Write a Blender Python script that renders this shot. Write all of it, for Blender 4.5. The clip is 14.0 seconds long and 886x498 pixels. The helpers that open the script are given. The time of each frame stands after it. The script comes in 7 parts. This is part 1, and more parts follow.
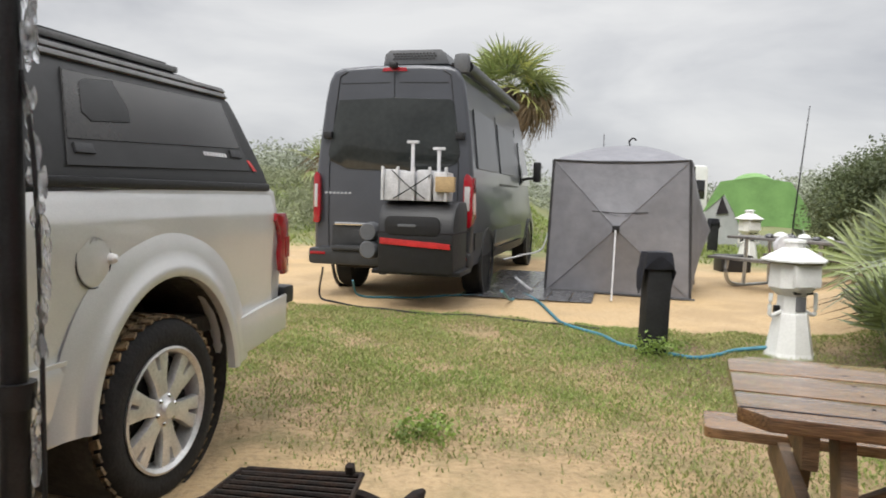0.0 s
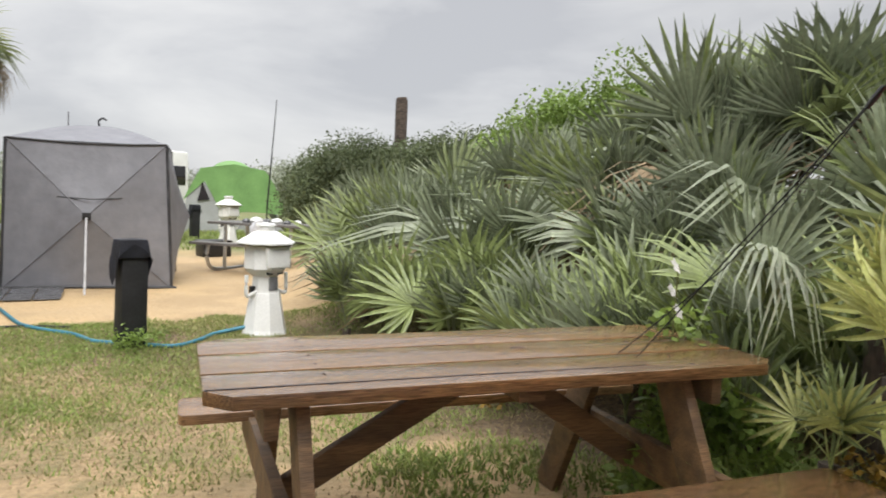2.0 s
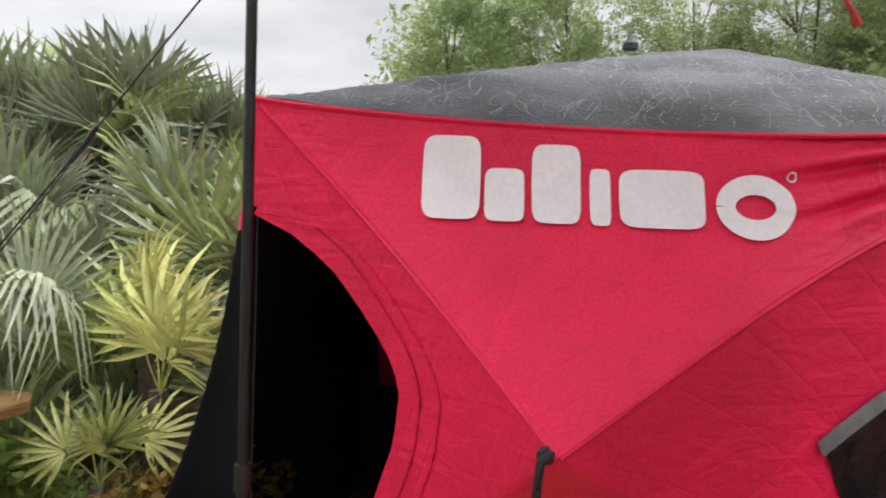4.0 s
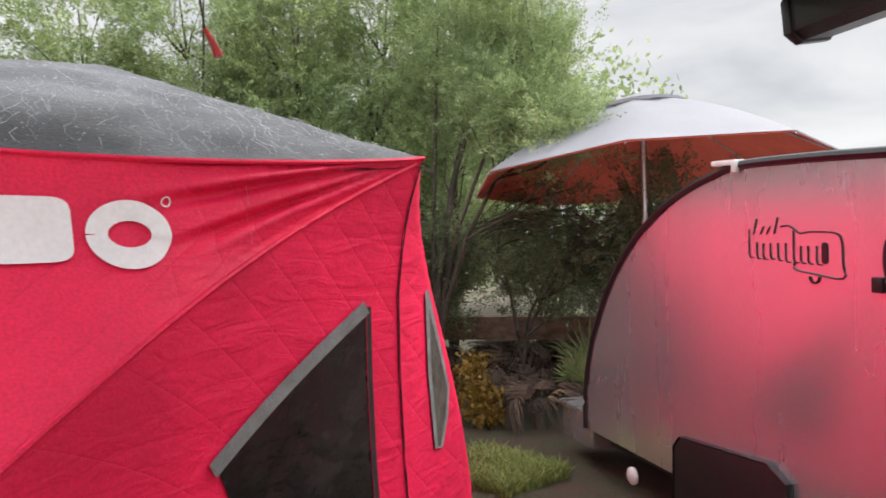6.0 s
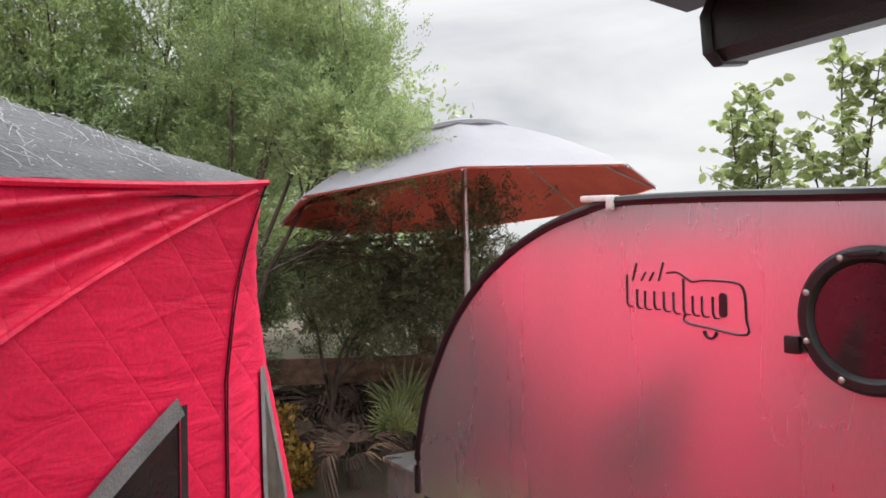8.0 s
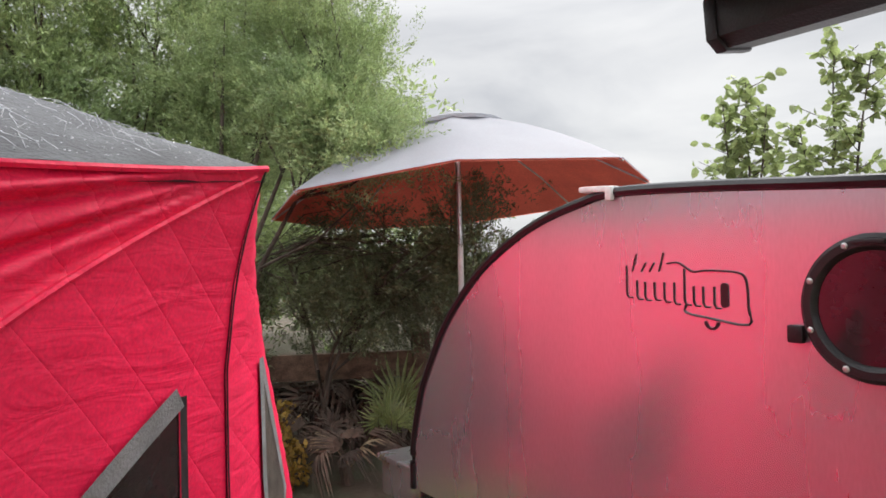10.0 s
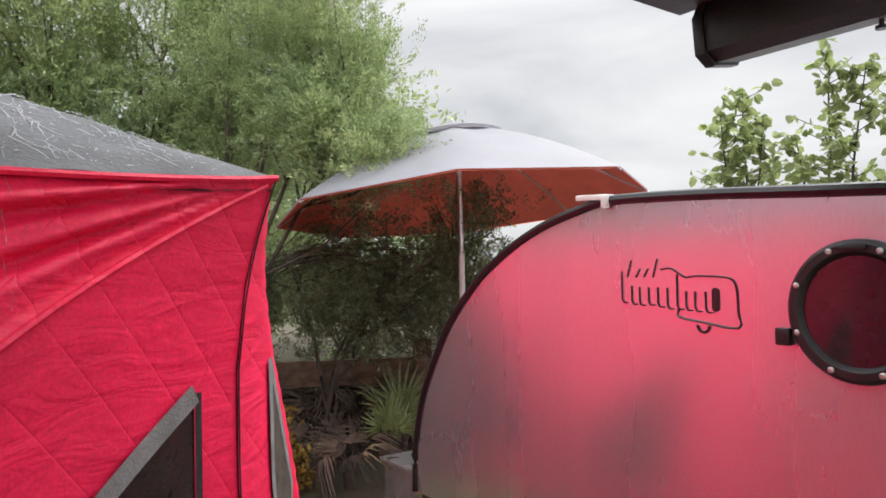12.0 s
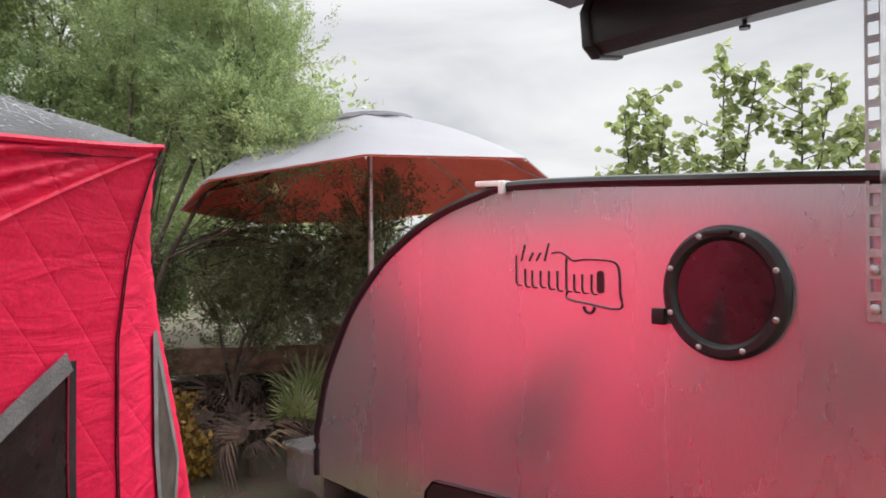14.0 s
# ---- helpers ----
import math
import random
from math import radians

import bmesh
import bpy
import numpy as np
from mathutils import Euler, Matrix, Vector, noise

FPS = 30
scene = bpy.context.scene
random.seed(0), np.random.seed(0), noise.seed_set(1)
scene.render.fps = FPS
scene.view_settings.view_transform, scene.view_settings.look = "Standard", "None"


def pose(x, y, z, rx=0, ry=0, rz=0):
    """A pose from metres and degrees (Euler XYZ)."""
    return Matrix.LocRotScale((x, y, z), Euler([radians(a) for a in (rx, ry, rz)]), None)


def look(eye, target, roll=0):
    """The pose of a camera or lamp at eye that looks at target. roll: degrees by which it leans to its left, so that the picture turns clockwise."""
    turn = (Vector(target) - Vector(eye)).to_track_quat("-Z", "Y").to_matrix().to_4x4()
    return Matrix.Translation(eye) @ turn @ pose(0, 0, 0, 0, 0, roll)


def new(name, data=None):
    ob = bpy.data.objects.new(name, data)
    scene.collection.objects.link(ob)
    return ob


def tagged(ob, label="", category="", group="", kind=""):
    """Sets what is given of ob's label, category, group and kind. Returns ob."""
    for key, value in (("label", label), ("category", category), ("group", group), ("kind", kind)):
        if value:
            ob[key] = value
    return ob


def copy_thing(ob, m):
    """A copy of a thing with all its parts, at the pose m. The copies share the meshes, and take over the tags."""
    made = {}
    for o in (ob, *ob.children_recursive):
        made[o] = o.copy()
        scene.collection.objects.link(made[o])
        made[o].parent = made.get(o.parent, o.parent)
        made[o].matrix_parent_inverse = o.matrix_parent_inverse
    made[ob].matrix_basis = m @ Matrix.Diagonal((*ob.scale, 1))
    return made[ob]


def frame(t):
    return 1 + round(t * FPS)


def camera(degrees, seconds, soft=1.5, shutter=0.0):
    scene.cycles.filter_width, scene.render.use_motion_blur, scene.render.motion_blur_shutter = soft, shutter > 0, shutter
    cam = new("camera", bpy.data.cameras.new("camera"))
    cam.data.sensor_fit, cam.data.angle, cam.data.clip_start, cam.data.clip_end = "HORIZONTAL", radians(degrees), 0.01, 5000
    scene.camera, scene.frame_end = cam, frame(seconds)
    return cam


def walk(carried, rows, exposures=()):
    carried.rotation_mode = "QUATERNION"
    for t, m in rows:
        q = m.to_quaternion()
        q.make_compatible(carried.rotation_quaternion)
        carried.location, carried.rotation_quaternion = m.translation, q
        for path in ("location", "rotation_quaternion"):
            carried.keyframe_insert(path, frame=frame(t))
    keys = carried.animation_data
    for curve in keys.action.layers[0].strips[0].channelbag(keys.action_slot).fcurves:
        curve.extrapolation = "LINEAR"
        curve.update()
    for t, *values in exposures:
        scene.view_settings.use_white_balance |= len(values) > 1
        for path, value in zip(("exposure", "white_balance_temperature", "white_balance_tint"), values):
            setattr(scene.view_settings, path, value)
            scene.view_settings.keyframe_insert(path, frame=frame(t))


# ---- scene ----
cam = camera(63.0, 14.0, soft=1.7, shutter=0.15)
PATH = [
    (0, (-0.072, -0.095, 1.293), (-0.068, 1.899, 1.142), 1.4),
    (0.5, (-0.029, -0.126, 1.291), (0.263, 1.846, 1.134), 1.6),
    (1, (-0.02, -0.096, 1.292), (0.593, 1.802, 1.136), 1.7),
    (1.5, (0.011, -0.066, 1.283), (0.958, 1.69, 1.132), 1.7),
    (2, (0.015, -0.05, 1.285), (1.281, 1.491, 1.139), 2.0),
    (2.5, (0.024, -0.069, 1.289), (1.579, 1.183, 1.158), 2.6),
    (3, (0.071, -0.115, 1.274), (1.863, 0.768, 1.174), 3.2),
    (3.5, (0.1, -0.24, 1.294), (2.037, 0.254, 1.227), 3.3),
    (4, (0.169, -0.263, 1.385), (2.166, -0.199, 1.298), 2.0),
    (4.2, (0.173, -0.275, 1.391), (2.17, -0.375, 1.323), 1.8),
    (6.3, (0.275, -0.434, 1.412), (1.645, -1.891, 1.395), -1.2),
    (6.5, (0.373, -0.517, 1.433), (1.675, -2.035, 1.424), -1.1),
    (7, (0.587, -0.654, 1.488), (1.735, -2.292, 1.501), -1.0),
    (7.5, (0.777, -0.68, 1.493), (1.815, -2.389, 1.522), -0.7),
    (10, (0.862, -0.696, 1.47), (1.849, -2.435, 1.49), -1.1),
    (10.5, (0.854, -0.688, 1.462), (1.852, -2.421, 1.489), -1.1),
    (11, (0.842, -0.669, 1.459), (1.841, -2.401, 1.489), -1.1),
    (11.5, (0.822, -0.635, 1.459), (1.819, -2.368, 1.498), -1.0),
    (12, (0.818, -0.625, 1.46), (1.809, -2.361, 1.505), -1.1),
    (12.5, (0.819, -0.623, 1.45), (1.807, -2.361, 1.499), -1.0),
    (13, (0.835, -0.62, 1.445), (1.801, -2.37, 1.493), -0.7),
    (13.5, (0.808, -0.617, 1.442), (1.723, -2.395, 1.483), -0.6),
    (14, (0.732, -0.621, 1.416), (1.526, -2.457, 1.441), -0.1),
]
walk(cam, [(t, look(eye, target, roll)) for t, eye, target, roll in PATH], [(0, 0.19), (1.5, 0.18), (2.5, 0.42), (3.5, 0.73), (4.2, 0.71), (6.3, 0.93), (10, 0.86), (14, 0.88)])

# ---- world and light ----
world = bpy.data.worlds.new("overcast_sky")
scene.world = world
world.use_nodes = True
wn, wl = world.node_tree.nodes, world.node_tree.links
wn.clear()
w_out = wn.new("ShaderNodeOutputWorld")
w_bg = wn.new("ShaderNodeBackground")
w_sky = wn.new("ShaderNodeTexSky")
w_sky.sky_type, w_sky.sun_disc = "NISHITA", False
w_sky.sun_elevation, w_sky.sun_rotation = radians(52), radians(206)
w_co = wn.new("ShaderNodeTexCoord")
w_map = wn.new("ShaderNodeMapping")
w_map.inputs["Scale"].default_value = (1.0, 1.0, 3.2)
w_n1 = wn.new("ShaderNodeTexNoise")
w_n1.inputs["Scale"].default_value, w_n1.inputs["Detail"].default_value = 2.3, 7.0
w_n1.inputs["Roughness"].default_value, w_n1.inputs["Distortion"].default_value = 0.52, 0.35
w_ramp = wn.new("ShaderNodeValToRGB")
for pos, col in ((0.36, (6.0, 6.1, 6.4, 1)), (0.5, (7.6, 7.65, 7.8, 1)), (0.64, (8.9, 8.9, 8.9, 1))):
    e = w_ramp.color_ramp.elements.new(pos)
    e.color = col
w_ramp.color_ramp.elements.remove(w_ramp.color_ramp.elements[0])
w_ramp.color_ramp.elements.remove(w_ramp.color_ramp.elements[-1])
w_mix = wn.new("ShaderNodeMixRGB")
w_mix.inputs["Fac"].default_value = 0.93
wl.new(w_co.outputs["Generated"], w_map.inputs["Vector"])
wl.new(w_map.outputs["Vector"], w_n1.inputs["Vector"])
wl.new(w_n1.outputs["Fac"], w_ramp.inputs["Fac"])
wl.new(w_sky.outputs["Color"], w_mix.inputs["Color1"])
wl.new(w_ramp.outputs["Color"], w_mix.inputs["Color2"])
# an overcast sky is brightest overhead
w_sep = wn.new("ShaderNodeSeparateXYZ")
wl.new(w_co.outputs["Generated"], w_sep.inputs["Vector"])
w_up = wn.new("ShaderNodeMapRange")
w_up.interpolation_type = "SMOOTHSTEP"
w_up.inputs["From Min"].default_value, w_up.inputs["From Max"].default_value = 0.25, 1.0
w_up.inputs["To Min"].default_value, w_up.inputs["To Max"].default_value = 1.0, 3.4
wl.new(w_sep.outputs["Z"], w_up.inputs["Value"])
w_mul = wn.new("ShaderNodeMixRGB")
w_mul.blend_type = "MULTIPLY"
w_mul.inputs["Fac"].default_value = 1.0
wl.new(w_mix.outputs["Color"], w_mul.inputs["Color1"])
wl.new(w_up.outputs["Result"], w_mul.inputs["Color2"])
# sky dimmed toward the south-east, to offset the higher exposure looking there
w_dot = wn.new("ShaderNodeVectorMath")
w_dot.operation = "DOT_PRODUCT"
w_dot.inputs[1].default_value = (0.45, -0.89, 0.0)
wl.new(w_co.outputs["Generated"], w_dot.inputs[0])
w_dim = wn.new("ShaderNodeMapRange")
w_dim.interpolation_type = "SMOOTHSTEP"
w_dim.inputs["From Min"].default_value, w_dim.inputs["From Max"].default_value = -0.35, 0.8
w_dim.inputs["To Min"].default_value, w_dim.inputs["To Max"].default_value = 1.0, 0.70
wl.new(w_dot.outputs["Value"], w_dim.inputs["Value"])
w_mul2 = wn.new("ShaderNodeMixRGB")
w_mul2.blend_type = "MULTIPLY"
w_mul2.inputs["Fac"].default_value = 1.0
wl.new(w_mul.outputs["Color"], w_mul2.inputs["Color1"])
wl.new(w_dim.outputs["Result"], w_mul2.inputs["Color2"])
wl.new(w_mul2.outputs["Color"], w_bg.inputs["Color"])
w_bg.inputs["Strength"].default_value = 0.083
wl.new(w_bg.outputs["Background"], w_out.inputs["Surface"])

sun = new("sun", bpy.data.lights.new("sun", "SUN"))
sun.data.energy, sun.data.angle, sun.data.color = 2.2, radians(40), (1.0, 0.97, 0.92)
sun.matrix_world = look((-3.0, -6.0, 9.0), (0.0, 0.0, 0.0))

# ---- materials ----


def material(name, color, rough=0.6, metal=0.0, vary=0.25, scale=6.0, fine=60.0, bump=0.15, tint=None, spread=0.0, **more):
    """A surface with stains at one scale, grain at another, and fine relief. tint: the colour of the stains. spread: brightness by object."""
    m = bpy.data.materials.new(name)
    m.use_nodes = True
    nt = m.node_tree
    nd, ln = nt.nodes, nt.links
    b = nd["Principled BSDF"]
    co = nd.new("ShaderNodeTexCoord")
    n1, n2 = nd.new("ShaderNodeTexNoise"), nd.new("ShaderNodeTexNoise")
    n1.inputs["Scale"].default_value, n1.inputs["Detail"].default_value = scale, 5.0
    n2.inputs["Scale"].default_value, n2.inputs["Detail"].default_value = fine, 4.0
    stretch = nd.new("ShaderNodeMapping")
    stretch.inputs["Scale"].default_value = more.get("stretch", (1, 1, 1))
    ln.new(co.outputs["Object"], stretch.inputs["Vector"])
    for n in (n1, n2):
        ln.new(stretch.outputs["Vector"], n.inputs["Vector"])
    t = tint or tuple(c * (1 - 1.6 * vary) for c in color)
    r1 = nd.new("ShaderNodeMapRange")
    r1.inputs["From Min"].default_value, r1.inputs["From Max"].default_value = 0.36, 0.66
    ln.new(n1.outputs["Fac"], r1.inputs["Value"])
    mix = nd.new("ShaderNodeMixRGB")
    mix.inputs["Color1"].default_value, mix.inputs["Color2"].default_value = (*color, 1), (*t, 1)
    ln.new(r1.outputs["Result"], mix.inputs["Fac"])
    grain = nd.new("ShaderNodeMixRGB")
    grain.blend_type = "MULTIPLY"
    grain.inputs["Fac"].default_value = 1.0
    r2 = nd.new("ShaderNodeMapRange")
    r2.inputs["From Min"].default_value, r2.inputs["From Max"].default_value = 0.3, 0.7
    r2.inputs["To Min"].default_value, r2.inputs["To Max"].default_value = 1 - vary, 1 + 0.6 * vary
    ln.new(n2.outputs["Fac"], r2.inputs["Value"])
    ln.new(mix.outputs["Color"], grain.inputs["Color1"])
    ln.new(r2.outputs["Result"], grain.inputs["Color2"])
    last = grain.outputs["Color"]
    if spread:
        info = nd.new("ShaderNodeObjectInfo")
        hsv = nd.new("ShaderNodeHueSaturation")
        r3 = nd.new("ShaderNodeMapRange")
        r3.inputs["To Min"].default_value, r3.inputs["To Max"].default_value = 1 - spread, 1 + spread
        ln.new(info.outputs["Random"], r3.inputs["Value"])
        ln.new(r3.outputs["Result"], hsv.inputs["Value"])
        ln.new(last, hsv.inputs["Color"])
        last = hsv.outputs["Color"]
    island = more.get("island", 0)
    if island:
        geo = nd.new("ShaderNodeNewGeometry")
        hs2 = nd.new("ShaderNodeHueSaturation")
        r4 = nd.new("ShaderNodeMapRange")
        r4.inputs["To Min"].default_value, r4.inputs["To Max"].default_value = 1 - island, 1 + island
        ln.new(geo.outputs["Random Per Island"], r4.inputs["Value"])
        ln.new(r4.outputs["Result"], hs2.inputs["Value"])
        ln.new(last, hs2.inputs["Color"])
        last = hs2.outputs["Color"]
    ln.new(last, b.inputs["Base Color"])
    b.inputs["Roughness"].default_value, b.inputs["Metallic"].default_value = rough, metal
    if more.get("wet"):
        r5 = nd.new("ShaderNodeMapRange")
        r5.inputs["From Min"].default_value, r5.inputs["From Max"].default_value = 0.35, 0.65
        r5.inputs["To Min"].default_value, r5.inputs["To Max"].default_value = more["wet"], rough
        ln.new(n1.outputs["Fac"], r5.inputs["Value"])
        ln.new(r5.outputs["Result"], b.inputs["Roughness"])
    if bump:
        bp = nd.new("ShaderNodeBump")
        bp.inputs["Strength"].default_value = bump
        bp.inputs["Distance"].default_value = more.get("depth", 0.01)
        ln.new(n2.outputs["Fac"], bp.inputs["Height"])
        ln.new(bp.outputs["Normal"], b.inputs["Normal"])
    if more.get("coat"):
        b.inputs["Coat Weight"].default_value, b.inputs["Coat Roughness"].default_value = more["coat"], 0.06
    if "spec" in more:
        b.inputs["Specular IOR Level"].default_value = more["spec"]
    if more.get("through"):
        b.inputs["Transmission Weight"].default_value = more["through"]
        b.inputs["IOR"].default_value = 1.33
    if more.get("sss"):
        tr = nd.new("ShaderNodeBsdfTranslucent")
        ms = nd.new("ShaderNodeMixShader")
        ms.inputs["Fac"].default_value = more["sss"]
        ln.new(last, tr.inputs["Color"])
        ln.new(b.outputs["BSDF"], ms.inputs[1])
        ln.new(tr.outputs["BSDF"], ms.inputs[2])
        ln.new(ms.outputs["Shader"], nd["Material Output"].inputs["Surface"])
    if more.get("glow"):
        b.inputs["Emission Color"].default_value = (*color, 1)
        b.inputs["Emission Strength"].default_value = more["glow"]
    return m


def quilted(name, color, rough):
    """Insulated tent cloth: diamond stitching as relief, with creases and damp stains."""
    m = material(name, color, rough, 0, 0.16, 2.2, 140.0, 0.0)
    m.node_tree.nodes["Principled BSDF"].inputs["Specular IOR Level"].default_value = 0.36
    nd, ln = m.node_tree.nodes, m.node_tree.links
    co = nd["Texture Coordinate"]
    sep = nd.new("ShaderNodeSeparateXYZ")
    ln.new(co.outputs["Object"], sep.inputs["Vector"])
    waves = []
    for sign in (1, -1):
        add = nd.new("ShaderNodeMath")
        add.operation = "MULTIPLY_ADD"
        ln.new(sep.outputs["Z"], add.inputs[0])
        add.inputs[1].default_value = 0.62 * sign
        horiz = nd.new("ShaderNodeMath")
        ln.new(sep.outputs["X"], horiz.inputs[0])
        ln.new(sep.outputs["Y"], horiz.inputs[1])
        ln.new(horiz.outputs[0], add.inputs[2])
        mul = nd.new("ShaderNodeMath")
        mul.operation = "MULTIPLY"
        mul.inputs[1].default_value = 26.0
        ln.new(add.outputs[0], mul.inputs[0])
        sn = nd.new("ShaderNodeMath")
        sn.operation = "SINE"
        ln.new(mul.outputs[0], sn.inputs[0])
        ab = nd.new("ShaderNodeMath")
        ab.operation = "ABSOLUTE"
        ln.new(sn.outputs[0], ab.inputs[0])
        pw = nd.new("ShaderNodeMath")
        pw.operation = "POWER"
        pw.inputs[1].default_value = 0.35
        ln.new(ab.outputs[0], pw.inputs[0])
        waves.append(pw)
    mn = nd.new("ShaderNodeMath")
    mn.operation = "MINIMUM"
    ln.new(waves[0].outputs[0], mn.inputs[0])
    ln.new(waves[1].outputs[0], mn.inputs[1])
    wr = nd.new("ShaderNodeTexNoise")
    wr.inputs["Scale"].default_value, wr.inputs["Detail"].default_value, wr.inputs["Distortion"].default_value = 9.0, 3.0, 0.8
    mp = nd.new("ShaderNodeMapping")
    mp.inputs["Scale"].default_value = (1, 0.5, 2.2)
    ln.new(co.outputs["Object"], mp.inputs["Vector"])
    ln.new(mp.outputs["Vector"], wr.inputs["Vector"])
    sm = nd.new("ShaderNodeMath")
    sm.operation = "MULTIPLY_ADD"
    sm.inputs[1].default_value = 0.7
    ln.new(wr.outputs["Fac"], sm.inputs[0])
    half = nd.new("ShaderNodeMath")
    half.operation = "MULTIPLY"
    half.inputs[1].default_value = 0.22
    ln.new(mn.outputs[0], half.inputs[0])
    ln.new(half.outputs[0], sm.inputs[2])
    bp = nd.new("ShaderNodeBump")
    bp.inputs["Strength"].default_value, bp.inputs["Distance"].default_value = 0.55, 0.02
    ln.new(sm.outputs[0], bp.inputs["Height"])
    ln.new(bp.outputs["Normal"], nd["Principled BSDF"].inputs["Normal"])
    return m


M = {}
M["tent_red"] = quilted("tent_red_cloth", (0.86, 0.012, 0.082), 0.58)
M["tent_lining"] = material("black_lining", (0.028, 0.022, 0.026), 0.95)
M["tent_grey"] = material("wet_grey_roof_cloth", (0.052, 0.054, 0.064), 0.75, 0, 0.3, 3.0, 90.0, 0.6, depth=0.012, wet=0.5)
M["water"] = material("water_film", (0.5, 0.51, 0.54), 0.12, 0, 0.1, 5, 50, 0.2)
M["window_film"] = material("dark_clear_vinyl", (0.022, 0.02, 0.02), 0.16, 0, 0.3, 4, 14, 0.5, depth=0.02)
M["window_mesh"] = material("dark_window_gauze", (0.09, 0.08, 0.065), 0.6, 0, 0.35, 20, 300, 0.3)
M["trim_grey"] = material("grey_webbing", (0.22, 0.22, 0.23), 0.7, 0, 0.2, 15, 200, 0.3)
M["logo_white"] = material("white_print", (0.86, 0.82, 0.86), 0.55, 0, 0.06, 6, 80, 0.1)
M["black_cord"] = material("black_cord", (0.01, 0.01, 0.012), 0.6)
M["red_plastic"] = material("red_plastic", (0.55, 0.02, 0.02), 0.35)
M["black_plastic"] = material("black_plastic", (0.012, 0.012, 0.014), 0.45, 0, 0.2, 20, 150, 0.2)
M["black_steel"] = material("black_powder_coat", (0.02, 0.02, 0.022), 0.38, 0.3, 0.25, 12, 120, 0.15)
M["rubber"] = material("tyre_rubber", (0.014, 0.013, 0.013), 0.8, 0, 0.4, 8, 60, 0.4)
M["mud"] = material("muddy_tread", (0.36, 0.25, 0.135), 0.9, 0, 0.45, 16, 60, 0.8, tint=(0.07, 0.05, 0.032))
M["wood"] = material("weathered_wet_wood", (0.32, 0.17, 0.068), 0.3, 0, 0.55, 2.4, 38.0, 0.35, tint=(0.20, 0.115, 0.062), coat=0.6, stretch=(0.5, 6.0, 6.0), wet=0.08, spread=0.2)
M["wood_leg"] = material("treated_timber", (0.24, 0.14, 0.065), 0.6, 0, 0.4, 2.5, 36.0, 0.4, tint=(0.12, 0.075, 0.04), stretch=(0.6, 6.0, 6.0), spread=0.15)
M["wood_fence"] = material("old_fence_timber", (0.21, 0.135, 0.09), 0.8, 0, 0.4, 2.5, 30.0, 0.5, stretch=(0.6, 5, 5))
M["alu"] = material("brushed_aluminium", (0.66, 0.645, 0.70), 0.30, 0.84, 0.05, 1.2, 60.0, 0.0, stretch=(2, 2, 0.5), wet=0.25)
M["alu_edge"] = material("black_edge_trim", (0.014, 0.014, 0.016), 0.35, 0, 0.2, 20, 150, 0.1)
M["zinc"] = material("galvanised_steel", (0.62, 0.63, 0.64), 0.38, 0.9, 0.15, 25, 200, 0.15)
M["bracket_white"] = material("white_plastic", (0.72, 0.72, 0.7), 0.4, 0, 0.1, 10, 90, 0.1)
M["glass_dark"] = material("dark_tinted_glass", (0.012, 0.012, 0.014), 0.05, 0, 0.1, 3, 30, 0.0, coat=0.6)
M["canopy_dark"] = material("dark_awning_cloth", (0.035, 0.036, 0.042), 0.7, 0, 0.2, 4, 180, 0.2)
M["flap_dark"] = material("charcoal_flap_cloth", (0.007, 0.007, 0.009), 0.95, 0, 0.25, 4, 180, 0.25, spec=0.05)
# mostly unseen; pale and translucent so the sky still lights the camp below
M["canopy_cloth"] = material("grey_awning_cloth", (0.78, 0.78, 0.78), 0.7, 0, 0.12, 4, 180, 0.2, sss=0.8)
M["clear_water"] = material("clear_water", (0.9, 0.92, 0.94), 0.05, 0, 0.05, 5, 50, 0.0, through=0.85)
M["port_glass"] = material("porthole_glass", (0.03, 0.016, 0.02), 0.14, 0, 0.1, 3, 30, 0.0, coat=0.4)

# ---- helpers of this scene ----


def part(name, bm, mat, parent, label="", smooth=True):
    me = bpy.data.meshes.new(name)
    bm.to_mesh(me)
    bm.free()
    me.materials.append(mat)
    if smooth:
        me.polygons.foreach_set("use_smooth", [True] * len(me.polygons))
        me.set_sharp_from_angle(angle=radians(38))
    ob = new(name, me)
    ob.parent = parent
    return tagged(ob, label)


def from_arrays(name, verts, faces, mat, parent=None, label="", smooth=False):
    me = bpy.data.meshes.new(name)
    me.from_pydata(verts, [], faces)
    me.materials.append(mat)
    if smooth:
        me.polygons.foreach_set("use_smooth", [True] * len(me.polygons))
    ob = new(name, me)
    ob.parent = parent
    return tagged(ob, label)


def thing(name, label, category, m=None, group="", kind=""):
    ob = new(name)
    ob.matrix_basis = m or Matrix()
    return tagged(ob, label, category, group, kind)


def box(sx, sy, sz, m=None, bevel=0.01, bm=None, seg=2):
    """A bevelled box, its base's middle at the origin of m."""
    out = bm or bmesh.new()
    one = bmesh.new()
    bmesh.ops.create_cube(one, size=1, matrix=Matrix.Translation((0, 0, sz / 2)) @ Matrix.Diagonal((sx, sy, sz, 1)))
    if bevel:
        bmesh.ops.bevel(one, geom=one.edges[:], offset=min(bevel, 0.45 * min(sx, sy, sz)), segments=seg, profile=0.6, affect="EDGES")
    if m is not None:
        one.transform(m)
    if bm is None:
        out.free()
        return one
    me = bpy.data.meshes.new("tmp")
    one.to_mesh(me)
    one.free()
    out.from_mesh(me)
    bpy.data.meshes.remove(me)
    return out


